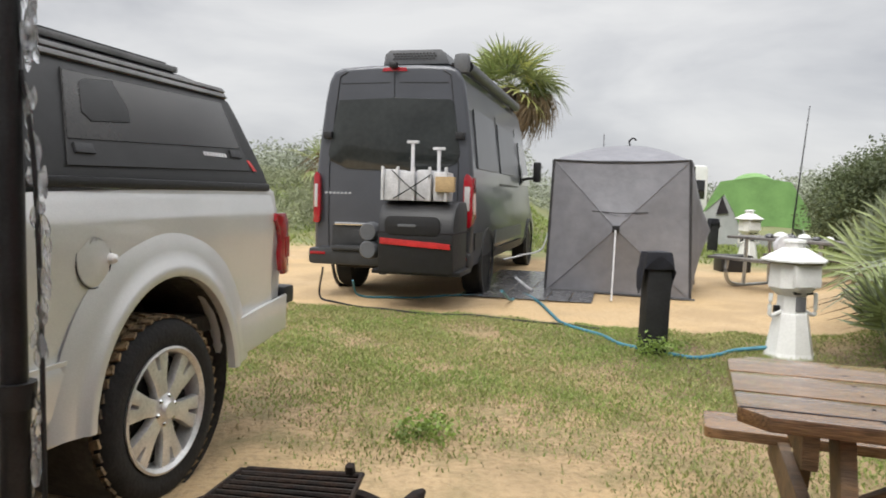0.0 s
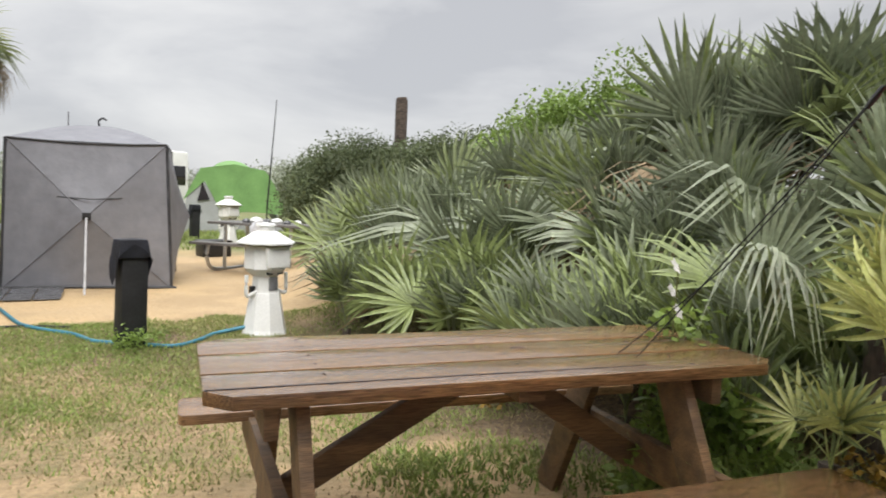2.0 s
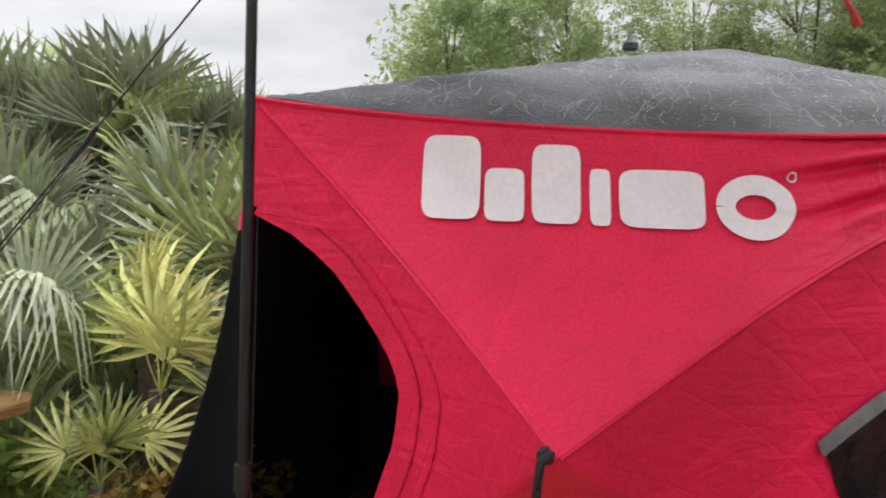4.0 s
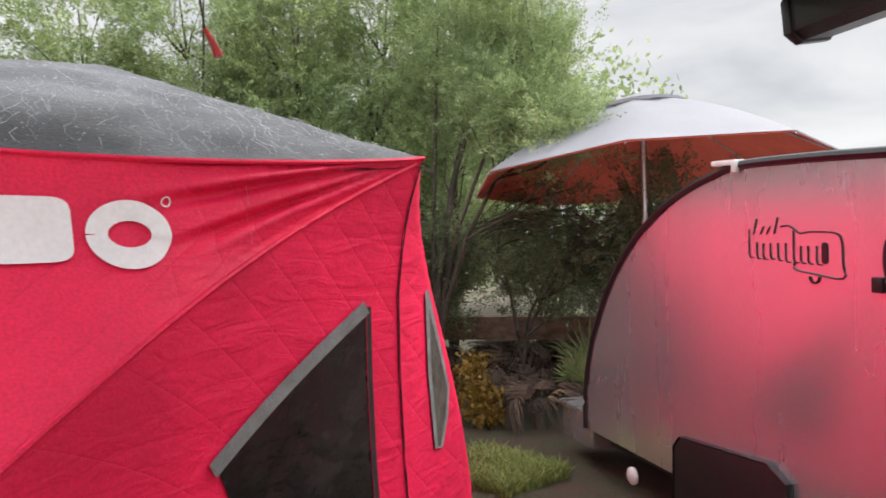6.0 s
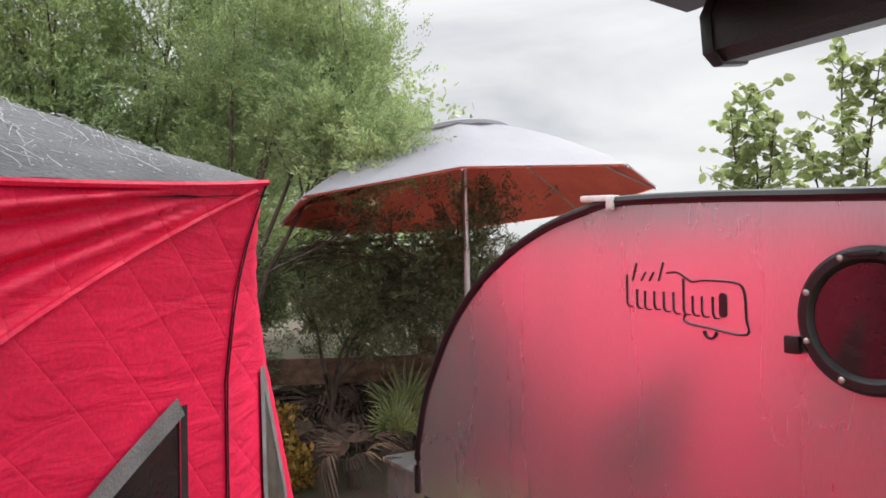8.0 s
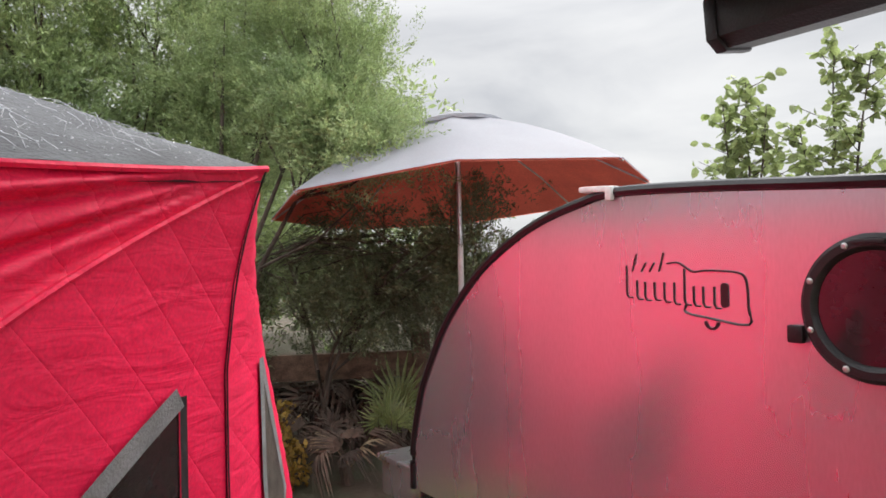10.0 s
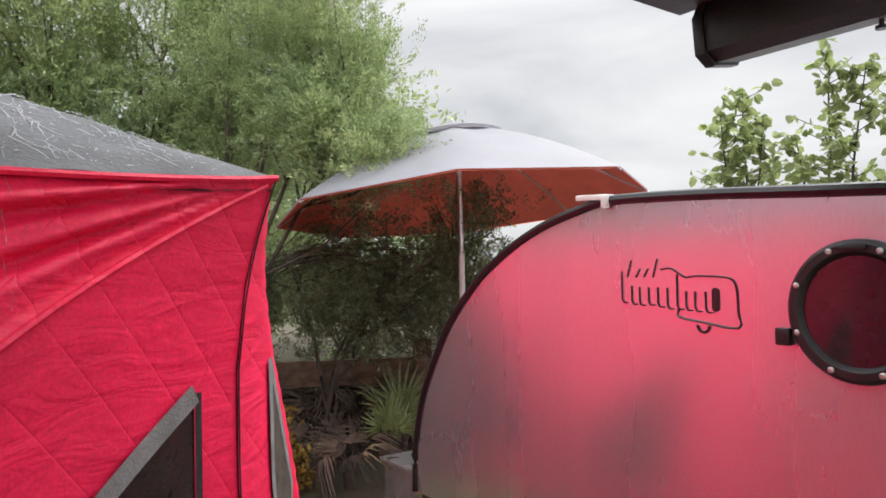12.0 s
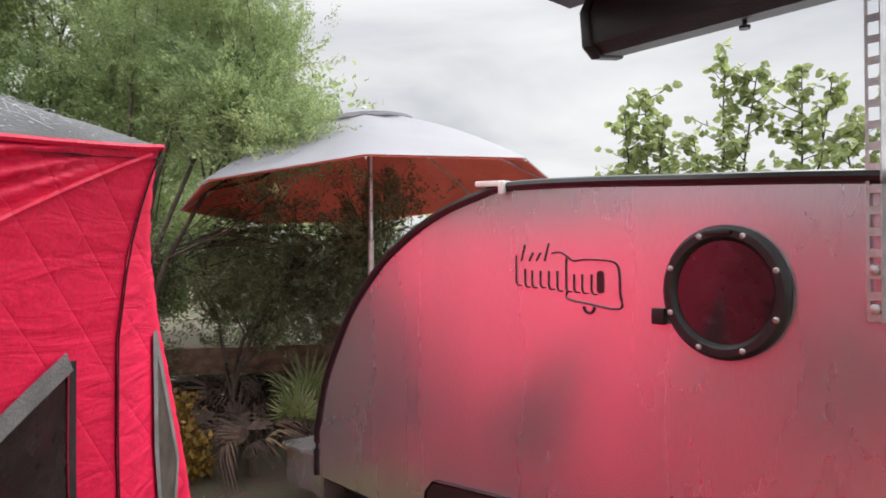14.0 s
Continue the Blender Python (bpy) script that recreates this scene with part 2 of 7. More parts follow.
def beam(a, b, w, h, bevel=0.006, up=(0, 0, 1)):
    """A timber from a to b, w wide and h high in section."""
    a, b = Vector(a), Vector(b)
    y = (b - a).normalized()
    x = y.cross(Vector(up)).normalized()
    z = x.cross(y)
    m = Matrix((x, y, z)).transposed().to_4x4()
    m.translation = (a + b) / 2 - z * h / 2
    return box(w, (b - a).length, h, m, bevel)


def tube(points, radius, sides=8, bm=None, closed=False, taper=None):
    out = bm or bmesh.new()
    pts = [Vector(p) for p in points]
    rings, n = [], len(pts)
    ref = Vector((0, 0, 1))
    for i, p in enumerate(pts):
        d = (pts[(i + 1) % n] - pts[i - 1]) if closed else (pts[min(i + 1, n - 1)] - pts[max(i - 1, 0)])
        d = d.normalized() if d.length > 1e-9 else Vector((0, 0, 1))
        side = d.cross(ref)
        if side.length < 0.05:
            side = d.cross(Vector((1, 0, 0)))
        side.normalize()
        upv = side.cross(d)
        r = radius if taper is None else radius * taper[i]
        rings.append([out.verts.new(p + r * (side * math.cos(2 * math.pi * k / sides) + upv * math.sin(2 * math.pi * k / sides))) for k in range(sides)])
    for i in range(n if closed else n - 1):
        a, b = rings[i], rings[(i + 1) % n]
        for k in range(sides):
            out.faces.new((a[k], a[(k + 1) % sides], b[(k + 1) % sides], b[k]))
    if not closed:
        out.faces.new(rings[0][::-1])
        out.faces.new(rings[-1])
    return out


def lathe(profile, sides=32, m=None, bm=None, close=True):
    """Turns (r, z) pairs round the z axis."""
    out = bm or bmesh.new()
    made, rings = [], []
    for r, z in profile:
        ring = [out.verts.new((r * math.cos(2 * math.pi * k / sides), r * math.sin(2 * math.pi * k / sides), z)) for k in range(sides)]
        rings.append(ring)
        made += ring
    for a, b in zip(rings, rings[1:]):
        for k in range(sides):
            out.faces.new((a[k], a[(k + 1) % sides], b[(k + 1) % sides], b[k]))
    if close:
        out.faces.new(rings[0][::-1])
        out.faces.new(rings[-1])
    if m is not None:
        bmesh.ops.transform(out, matrix=m, verts=made)
    return out


def prism(outline, thick, m=None, bevel=0.0, bm=None, holes=()):
    """A slab: the outline lies in x and y, from z = 0 to thick."""
    one = bmesh.new()
    vs = [one.verts.new((x, y, 0)) for x, y in outline]
    face = one.faces.new(vs)
    ret = bmesh.ops.extrude_face_region(one, geom=[face])
    bmesh.ops.translate(one, vec=(0, 0, thick), verts=[v for v in ret["geom"] if isinstance(v, bmesh.types.BMVert)])
    bmesh.ops.recalc_face_normals(one, faces=one.faces[:])
    if bevel:
        rim = [e for e in one.edges if abs(e.verts[0].co.z - e.verts[1].co.z) < 1e-6]
        bmesh.ops.bevel(one, geom=rim, offset=bevel, segments=2, profile=0.6, affect="EDGES")
    if m is not None:
        one.transform(m)
    if bm is None:
        return one
    me = bpy.data.meshes.new("tmp")
    one.to_mesh(me)
    one.free()
    bm.from_mesh(me)
    bpy.data.meshes.remove(me)
    return bm


def arc(cx, cy, rx, ry, a0, a1, n):
    return [(cx + rx * math.cos(radians(a0 + (a1 - a0) * i / n)), cy + ry * math.sin(radians(a0 + (a1 - a0) * i / n))) for i in range(n + 1)]


def rounded(w, h, r, n=5):
    """The outline of a rounded rectangle round the origin."""
    out = []
    for sx, sy, a in ((1, 1, 0), (-1, 1, 90), (-1, -1, 180), (1, -1, 270)):
        out += arc(sx * (w / 2 - r), sy * (h / 2 - r), r, r, a, a + 90, n)
    return out


def smooth_path(points, steps=8):
    """A Catmull-Rom line through the points."""
    p = [Vector(q) for q in points]
    p = [2 * p[0] - p[1]] + p + [2 * p[-1] - p[-2]]
    out = []
    for i in range(1, len(p) - 2):
        for k in range(steps):
            t = k / steps
            a, b, c, d = p[i - 1], p[i], p[i + 1], p[i + 2]
            out.append(0.5 * (2 * b + (c - a) * t + (2 * a - 5 * b + 4 * c - d) * t * t + (3 * b - a - 3 * c + d) * t**3))
    return out + [p[-2]]


def sstep(a, b, v):
    t = min(1.0, max(0.0, (v - a) / (b - a)))
    return t * t * (3 - 2 * t)


def lerp_table(x, xs, ys):
    return float(np.interp(x, xs, ys))


FRONT_AZ = (15, 24, 28, 40, 50, 60, 68, 76, 86, 100, 125, 150)
FRONT_D = (12.0, 8.0, 6.5, 5.0, 4.1, 3.4, 3.0, 2.9, 4.7, 6.0, 6.5, 7.0)
MOUND = (0, 0, 0.15, 0.75, 1.0, 1.2, 1.5, 1.3, 0.9, 0.3, 0.0, 0.0)


def front(az):
    return lerp_table(az, FRONT_AZ, FRONT_D)


def ground_z(x, y):
    """The height of the ground: flat, with the overgrown dune behind the table and a low dune far off."""
    d = math.hypot(x, y)
    az = math.degrees(math.atan2(x, y))
    h = 0.0
    if 15 < az < 150:
        f = front(az)
        h += lerp_table(az, FRONT_AZ, MOUND) * sstep(f - 0.1, f + 3.0, d) * (1 - sstep(10, 15, d))
    h += 1.65 * sstep(17, 26, d) * (1 - sstep(4, 10, az)) * (1 - sstep(60, 90, d)) * (1 if az < 10 else 0)
    h += 0.02 * noise.noise(Vector((x * 1.7, y * 1.7, 0)))
    return h

# ---- ground: one sheet with lawn, sandy track and dune soil ----


def ground_material():
    m = bpy.data.materials.new("sand_and_turf")
    m.use_nodes = True
    nd, ln = m.node_tree.nodes, m.node_tree.links
    b = nd["Principled BSDF"]
    co = nd.new("ShaderNodeTexCoord")
    sep = nd.new("ShaderNodeSeparateXYZ")
    ln.new(co.outputs["Object"], sep.inputs["Vector"])

    def noise_node(scale, detail=5.0):
        n = nd.new("ShaderNodeTexNoise")
        n.inputs["Scale"].default_value, n.inputs["Detail"].default_value = scale, detail
        ln.new(co.outputs["Object"], n.inputs["Vector"])
        return n

    def math_node(op, a, b_, c=None):
        n = nd.new("ShaderNodeMath")
        n.operation = op
        for i, v in enumerate((a, b_, c)):
            if v is None:
                continue
            if isinstance(v, (int, float)):
                n.inputs[i].default_value = v
            else:
                ln.new(v, n.inputs[i])
        return n.outputs[0]

    def ramp(v, lo, hi):
        n = nd.new("ShaderNodeMapRange")
        n.interpolation_type = "SMOOTHSTEP"
        n.inputs["From Min"].default_value, n.inputs["From Max"].default_value = lo, hi
        ln.new(v, n.inputs["Value"])
        return n.outputs["Result"]

    def mix(f, c1, c2):
        n = nd.new("ShaderNodeMixRGB")
        if isinstance(f, float):
            n.inputs["Fac"].default_value = f
        else:
            ln.new(f, n.inputs["Fac"])
        for s, c in (("Color1", c1), ("Color2", c2)):
            if isinstance(c, tuple):
                n.inputs[s].default_value = (*c, 1)
            else:
                ln.new(c, n.inputs[s])
        return n.outputs["Color"]

    big, mid, fine, grit = noise_node(0.55), noise_node(3.2), noise_node(26.0), noise_node(150.0)
    x, y = sep.outputs["X"], sep.outputs["Y"]
    wob = math_node("MULTIPLY_ADD", mid.outputs["Fac"], 0.9, -0.45)
    road = math_node("ADD", math_node("MULTIPLY_ADD", x, 0.31, y), wob)          # over 7.75: the track
    near = math_node("ADD", math_node("MULTIPLY_ADD", x, 0.25, y), math_node("MULTIPLY_ADD", mid.outputs["Fac"], 1.5, -0.75))
    beyond = math_node("ADD", math_node("MULTIPLY_ADD", x, 0.31, y), math_node("MULTIPLY_ADD", big.outputs["Fac"], 5.0, -2.5))
    lawn = math_node("MULTIPLY", ramp(near, 2.7, 3.7), math_node("SUBTRACT", 1.0, ramp(road, 7.45, 7.85)))
    far_turf = ramp(beyond, 14.5, 17.5)
    sand = mix(ramp(big.outputs["Fac"], 0.35, 0.7), (0.57, 0.40, 0.21), (0.50, 0.36, 0.21))
    sand = mix(ramp(fine.outputs["Fac"], 0.45, 0.75), sand, (0.40, 0.28, 0.15))
    sand = mix(ramp(grit.outputs["Fac"], 0.58, 0.72), sand, (0.66, 0.54, 0.36))
    straw = mix(ramp(fine.outputs["Fac"], 0.35, 0.65), (0.42, 0.295, 0.165), (0.27, 0.19, 0.10))
    turf = mix(math_node("MULTIPLY", ramp(mid.outputs["Fac"], 0.38, 0.68), 0.6), straw, (0.15, 0.15, 0.055))
    col = mix(lawn, sand, turf)
    col = mix(far_turf, col, (0.16, 0.19, 0.07))
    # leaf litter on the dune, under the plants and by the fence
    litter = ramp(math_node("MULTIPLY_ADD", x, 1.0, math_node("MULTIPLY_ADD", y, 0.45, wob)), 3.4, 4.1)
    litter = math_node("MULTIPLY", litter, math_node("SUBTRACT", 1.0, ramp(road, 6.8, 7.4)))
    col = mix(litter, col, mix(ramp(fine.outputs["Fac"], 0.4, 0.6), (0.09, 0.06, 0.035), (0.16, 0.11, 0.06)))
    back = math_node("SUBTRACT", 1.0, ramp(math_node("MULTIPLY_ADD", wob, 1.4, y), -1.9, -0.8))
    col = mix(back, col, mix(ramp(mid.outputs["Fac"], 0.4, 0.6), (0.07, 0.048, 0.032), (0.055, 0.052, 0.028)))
    damp = ramp(noise_node(0.9).outputs["Fac"], 0.45, 0.62)
    col = mix(math_node("MULTIPLY", math_node("MULTIPLY", damp, 0.35), math_node("SUBTRACT", 1.0, back)), col, (0.30, 0.21, 0.115))
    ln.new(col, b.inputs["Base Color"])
    b.inputs["Roughness"].default_value = 0.85
    bp = nd.new("ShaderNodeBump")
    bp.inputs["Strength"].default_value, bp.inputs["Distance"].default_value = 0.7, 0.03
    ln.new(math_node("MULTIPLY_ADD", grit.outputs["Fac"], 0.3, fine.outputs["Fac"]), bp.inputs["Height"])
    ln.new(bp.outputs["Normal"], b.inputs["Normal"])
    return m


def build_ground():
    xs = sorted({*np.round(np.arange(-10, 12, 0.22), 3).tolist(), *[s * v for s in (-1, 1) for v in (14, 17, 20, 24, 28, 34, 42, 55, 80, 140, 300, 900, 3000)]})
    ys = sorted({*np.round(np.arange(-9, 16, 0.22), 3).tolist(), 17, 18, 19, 20, 21.5, 23, 25, 28, 32, 36, 42, 50, 60, 80, 140, 300, 900, 3000, -12, -16, -24, -40, -80, -200, -800, -3000})
    verts = [(x, y, ground_z(x, y)) for y in ys for x in xs]
    w = len(xs)
    faces = [(j * w + i, j * w + i + 1, (j + 1) * w + i + 1, (j + 1) * w + i) for j in range(len(ys) - 1) for i in range(w - 1)]
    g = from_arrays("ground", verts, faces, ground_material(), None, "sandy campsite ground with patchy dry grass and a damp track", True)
    tagged(g, category="ground", kind="structure")


build_ground()

# ---- picnic table ----


def picnic_table():
    t = thing("picnic_table", "weathered wet brown wooden picnic table standing on patchy grass", "picnic table", pose(1.69, 1.73, 0, 0, 0, -19))
    top_z, th = 0.722, 0.04
    for i, yy in enumerate((-0.252, 0.0, 0.252)):
        w = 0.238
        L, c = 0.935, 0.07
        if i == 0:
            o = [(-L + c, -w / 2), (L - c, -w / 2), (L, -w / 2 + c), (L, w / 2), (-L, w / 2), (-L, -w / 2 + c)]
        elif i == 2:
            o = [(-L, -w / 2), (L, -w / 2), (L, w / 2 - c), (L - c, w / 2), (-L + c, w / 2), (-L, w / 2 - c)]
        else:
            o = [(-L, -w / 2), (L, -w / 2), (L, w / 2), (-L, w / 2)]
        pl = part("tabletop_plank", prism(o, th, pose(0, yy, top_z), 0.006), M["wood"], t, smooth=True)
        # knots, bolts and a split in the near plank
        for bx in (-0.6, 0.02, 0.6):
            for by in (-0.06, 0.06):
                part("screw", lathe([(0.007, 0), (0.007, 0.001), (0.004, 0.002)], 8, pose(bx, yy + by, top_z + th - 0.0005)), M["rubber"], pl, "dark screw head")
    part("crack", prism([(-0.93, -0.006), (-0.2, 0.001), (0.45, 0.0), (0.45, 0.002), (-0.2, 0.007), (-0.93, 0.003)], 0.003, pose(0, -0.30, top_z + th - 0.0015)), M["tent_lining"], t, "dark split in the plank")
    part("knot", lathe([(0.022, 0), (0.02, 0.0025)], 10, pose(0.13, 0.03, top_z + th - 0.001) @ Matrix.Diagonal((1.5, 0.8, 1, 1))), M["wood_fence"], t, "dark knot")
    for s in (-1, 1):
        o = rounded(1.98, 0.24, 0.03, 3)
        bench = part("bench_plank", prism(o, th, pose(0, s * 0.64, 0.412), 0.006), M["wood"], t)
    for s in (-1, 1):
        x = 0.63 if s > 0 else -0.72
        part("top_batten", beam((x + s * 0.045, -0.35, 0.675), (x + s * 0.045, 0.35, 0.675), 0.04, 0.092), M["wood_leg"], t)
        part("bench_beam", beam((x, -0.8, 0.36), (x, 0.8, 0.36), 0.04, 0.14), M["wood_leg"], t)
        for k in (-1, 1):
            part("leg", beam((x - s * 0.043, k * 0.22, 0.72), (x - s * 0.043, k * 0.60, -0.02), 0.04, 0.14, up=(0, 1, 0)), M["wood_leg"], t)
        part("brace", beam((s * 0.08, 0, 0.68), (x - s * 0.03, 0, 0.34), 0.04, 0.09), M["wood_leg"], t)
    part("centre_batten", beam((0, -0.34, 0.70), (0, 0.34, 0.70), 0.09, 0.04), M["wood_leg"], t)
    return t


picnic_table()

# ---- red hub tent ----
EAVE, TX0, TX1, TY0, TY1 = 1.66, 1.93, 4.03, -1.83, 0.27
DOOR = ((1.40, 0.26), (1.352, 0.158), (1.275, 0.054), (1.15, -0.052), (1.056, -0.119), (0.984, -0.137), (0.864, -0.126), (0.729, -0.084), (0.45, 0.0), (0.2, 0.1), (0.0, 0.18))
HUB_A, HUB_Z, HUB_OUT, HUB_SLACK = -0.436, 0.975, 0.52, 0.28


def door_edge(z):
    zs = [p[0] for p in DOOR][::-1]
    return float(np.interp(z, zs, [p[1] for p in DOOR][::-1]))


def wall_pull(a, z, hub_a, hub_z, a0, a1, out, slack=0.16):
    """How far a hub wall bulges: a pyramid with its tip at the hub, its faces a little slack."""
    k = min(z / hub_z, (EAVE - z) / (EAVE - hub_z), (a1 - a) / (a1 - hub_a), (a - a0) / (hub_a - a0))
    k = max(0.0, k)
    return out * (k - slack * math.sin(math.pi * k))


def eave_z(a, a0, a1):
    t = (a - a0) / (a1 - a0)
    return EAVE - 0.055 * max(0.0, math.sin(math.pi * t)) ** 0.8


def tent_wall(name, parent, to_world, a0, a1, hub_a, out, mat, keep=None, n=110, nz=110, back=0.0, label="", hub_z=0.82, slack=0.16):
    """to_world(a, outward, z) places a point of the wall; keep(a, z) leaves openings."""
    verts, faces = [], []
    for j in range(nz + 1):
        for i in range(n + 1):
            a = a0 + (a1 - a0) * i / n
            z = eave_z(a, a0, a1) * j / nz
            p = wall_pull(a, z, hub_a, hub_z, a0, a1, out, slack) - back
            verts.append(to_world(a, p, z))
    for j in range(nz):
        for i in range(n):
            a, z = a0 + (a1 - a0) * (i + 0.5) / n, EAVE * (j + 0.5) / nz
            if keep and not keep(a, z):
                continue
            q = j * (n + 1) + i
            faces.append((q, q + 1, q + n + 2, q + n + 1))
    return from_arrays(name, verts, faces, mat, parent, label, True)


def ribbon(points, width, lift, mat, name, parent, place, label=""):
    """A flat strip laid on a wall: points are (a, z) on it."""
    verts, faces = [], []
    for i, (a, z) in enumerate(points):
        p, q = points[max(i - 1, 0)], points[min(i + 1, len(points) - 1)]
        dx, dz = q[0] - p[0], q[1] - p[1]
        L = math.hypot(dx, dz) or 1
        for s in (-0.5, 0.5):
            verts.append(place(a - s * width * dz / L, lift, z + s * width * dx / L))
    for i in range(len(points) - 1):
        faces.append((2 * i, 2 * i + 1, 2 * i + 3, 2 * i + 2))
    return from_arrays(name, verts, faces, mat, parent, label, True)


def corner_bow(z):
    """The slack corner between two walls draws inwards below the eave."""
    return lerp_table(z, (0, 0.5, 0.75, 1.0, 1.24, 1.42, 1.51, 1.61, 1.66), (0, 0.045, 0.055, 0.061, 0.061, 0.047, 0.033, 0.013, 0))


def fan_folds(a, z):
    """Folds that fan out of the eave corner through the upper panel."""
    d, b = math.hypot(a - TY0, EAVE - z), math.degrees(math.atan2(EAVE - z, a - TY0))
    w = sstep(1, 5, b) * (1 - sstep(22, 27, b)) * sstep(0.04, 0.25, d) * (1 - sstep(0.5, 1.0, d))
    return 0.018 * min(1.0, d / 0.45) * w * (math.sin(radians(b * 52 + 40 * math.sin(d * 3))) + 0.5 * math.sin(radians(b * 95 - 70 * d)))


def front_place(a, p, z):
    k = corner_bow(z) * max(0.0, (HUB_A - a) / 1.36) ** 1.5
    return (TX0 - p - fan_folds(a, z) + k, a + k, z)


def on_front(a, lift, z):
    return front_place(a, wall_pull(a, z, HUB_A, HUB_Z, TY0, TY1, HUB_OUT, HUB_SLACK) + lift, z)


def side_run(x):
    """How far the side wall leaves square at x; its unseen end is swung out for the trailer's reflection."""
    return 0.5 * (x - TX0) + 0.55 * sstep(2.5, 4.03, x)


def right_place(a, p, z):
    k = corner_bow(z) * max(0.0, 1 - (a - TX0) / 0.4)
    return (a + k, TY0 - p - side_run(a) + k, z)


def left_place(a, p, z):
    return (a, TY1 + p, z)


def on_right(a, lift, z):
    return right_place(a, wall_pull(a, z, 2.45, 0.05, TX0, TX1, 0.43, -0.12) + lift, z)


def lay(outline, place, lift, mat, name, parent, label="", holes=None):
    """A flat shape given by (a, z) corners, filled finely enough to follow the wall."""
    one = bmesh.new()
    one.faces.new([one.verts.new((a, z, 0)) for a, z in outline])
    bmesh.ops.triangulate(one, faces=one.faces[:])
    for _ in range(3):
        long = [e for e in one.edges if e.calc_length() > 0.06]
        if long:
            bmesh.ops.subdivide_edges(one, edges=long, cuts=1)
            bmesh.ops.triangulate(one, faces=one.faces[:])
    for v in one.verts:
        v.co = place(v.co.x, lift, v.co.y)
    return part(name, one, mat, parent, label, True)


def red_tent():
    t = thing("hub_tent", "red quilted pop-up tent with wet grey roof and open doorway", "tent", Matrix())
    tent_wall("front_wall", t, front_place, TY0, TY1, HUB_A, HUB_OUT, M["tent_red"], lambda a, z: a < door_edge(z) or z > 1.40, label="red quilted wall with an open doorway", n=210, nz=190, hub_z=HUB_Z, slack=HUB_SLACK)
    tent_wall("lining", t, front_place, TY0, TY1, HUB_A, HUB_OUT, M["tent_lining"], lambda a, z: a < door_edge(z) - 0.015 or z > 1.42, 60, 48, 0.055, "black inner lining", HUB_Z, HUB_SLACK)
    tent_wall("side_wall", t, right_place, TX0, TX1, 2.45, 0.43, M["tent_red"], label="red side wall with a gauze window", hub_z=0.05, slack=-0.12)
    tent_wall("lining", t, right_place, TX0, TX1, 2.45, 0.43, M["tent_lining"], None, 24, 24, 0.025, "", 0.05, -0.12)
    tent_wall("side_wall", t, left_place, TX0, TX1, 2.45, 0.6, M["tent_red"], lambda a, z: z > 1.22 + 0.16 * max(0, 1 - (a - TX0) / 0.45), hub_z=0.05)
    tent_wall("door_flap", t, left_place, TX0, TX1, 2.45, 0.6, M["flap_dark"], lambda a, z: z <= 1.22 + 0.16 * max(0, 1 - (a - TX0) / 0.45), label="charcoal lower panel", hub_z=0.05)
    tent_wall("lining", t, left_place, TX0, TX1, 2.45, 0.6, M["tent_lining"], None, 24, 24, 0.02, "", 0.05)
    tent_wall("back_wall", t, lambda a, p, z: (TX1 + p, a, z), TY0 - 1.60, TY1, -0.9, 0.3, M["tent_red"], None, 40, 30)
    tent_wall("lining", t, lambda a, p, z: (TX1 + p, a, z), TY0 - 1.60, TY1, -0.9, 0.3, M["tent_lining"], None, 24, 24, 0.02)
    # roof: four slack panels drawn up to the hub
    n, verts, faces = 60, [], []
    ax, ay = 2.98, -0.86
    for j in range(n + 1):
        for i in range(n + 1):
            u, v = i / n, j / n
            x, y = TX0 + (TX1 - TX0) * u, TY0 + (TY1 - TY0) * v
            k = min((x - TX0) / (ax - TX0), (TX1 - x) / (TX1 - ax), (y - TY0) / (ay - TY0), (TY1 - y) / (TY1 - ay))
            edge = EAVE - 0.055 * max(math.sin(math.pi * u) * (1 - min(1, min(v, 1 - v) * 6)), math.sin(math.pi * v) * (1 - min(1, min(u, 1 - u) * 6)))
            d = 1 - k
            zz = edge + 0.40 * (0.55 * k + 0.45 * (1 - d * d)) - 0.05 * math.sin(math.pi * k) + 0.004 * noise.noise(Vector((x * 9, y * 9, 1)))
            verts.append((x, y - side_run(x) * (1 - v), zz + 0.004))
    for j in range(n):
        for i in range(n):
            q = j * (n + 1) + i
            faces.append((q, q + 1, q + n + 2, q + n + 1))
    from_arrays("roof", verts, faces, M["tent_grey"], t, "wet dark grey cloth roof", True)
    roof = np.array(verts)[:, 2].reshape(n + 1, n + 1)

    def roof_z(x, y):
        return float(roof[min(n, max(0, round((y - TY0) / (TY1 - TY0) * n))), min(n, max(0, round((x - TX0) / (TX1 - TX0) * n)))])

    from_arrays("roof_lining", [(x, y, z - 0.03) for x, y, z in verts], faces, M["tent_lining"], t, "", True)
    # rivulets and drops of rain on the roof
    rng = random.Random(5)

    def on_roof(x, y, lift):
        v = (y - TY0) / (TY1 - TY0)
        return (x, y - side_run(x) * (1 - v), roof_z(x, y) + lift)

    bm = bmesh.new()
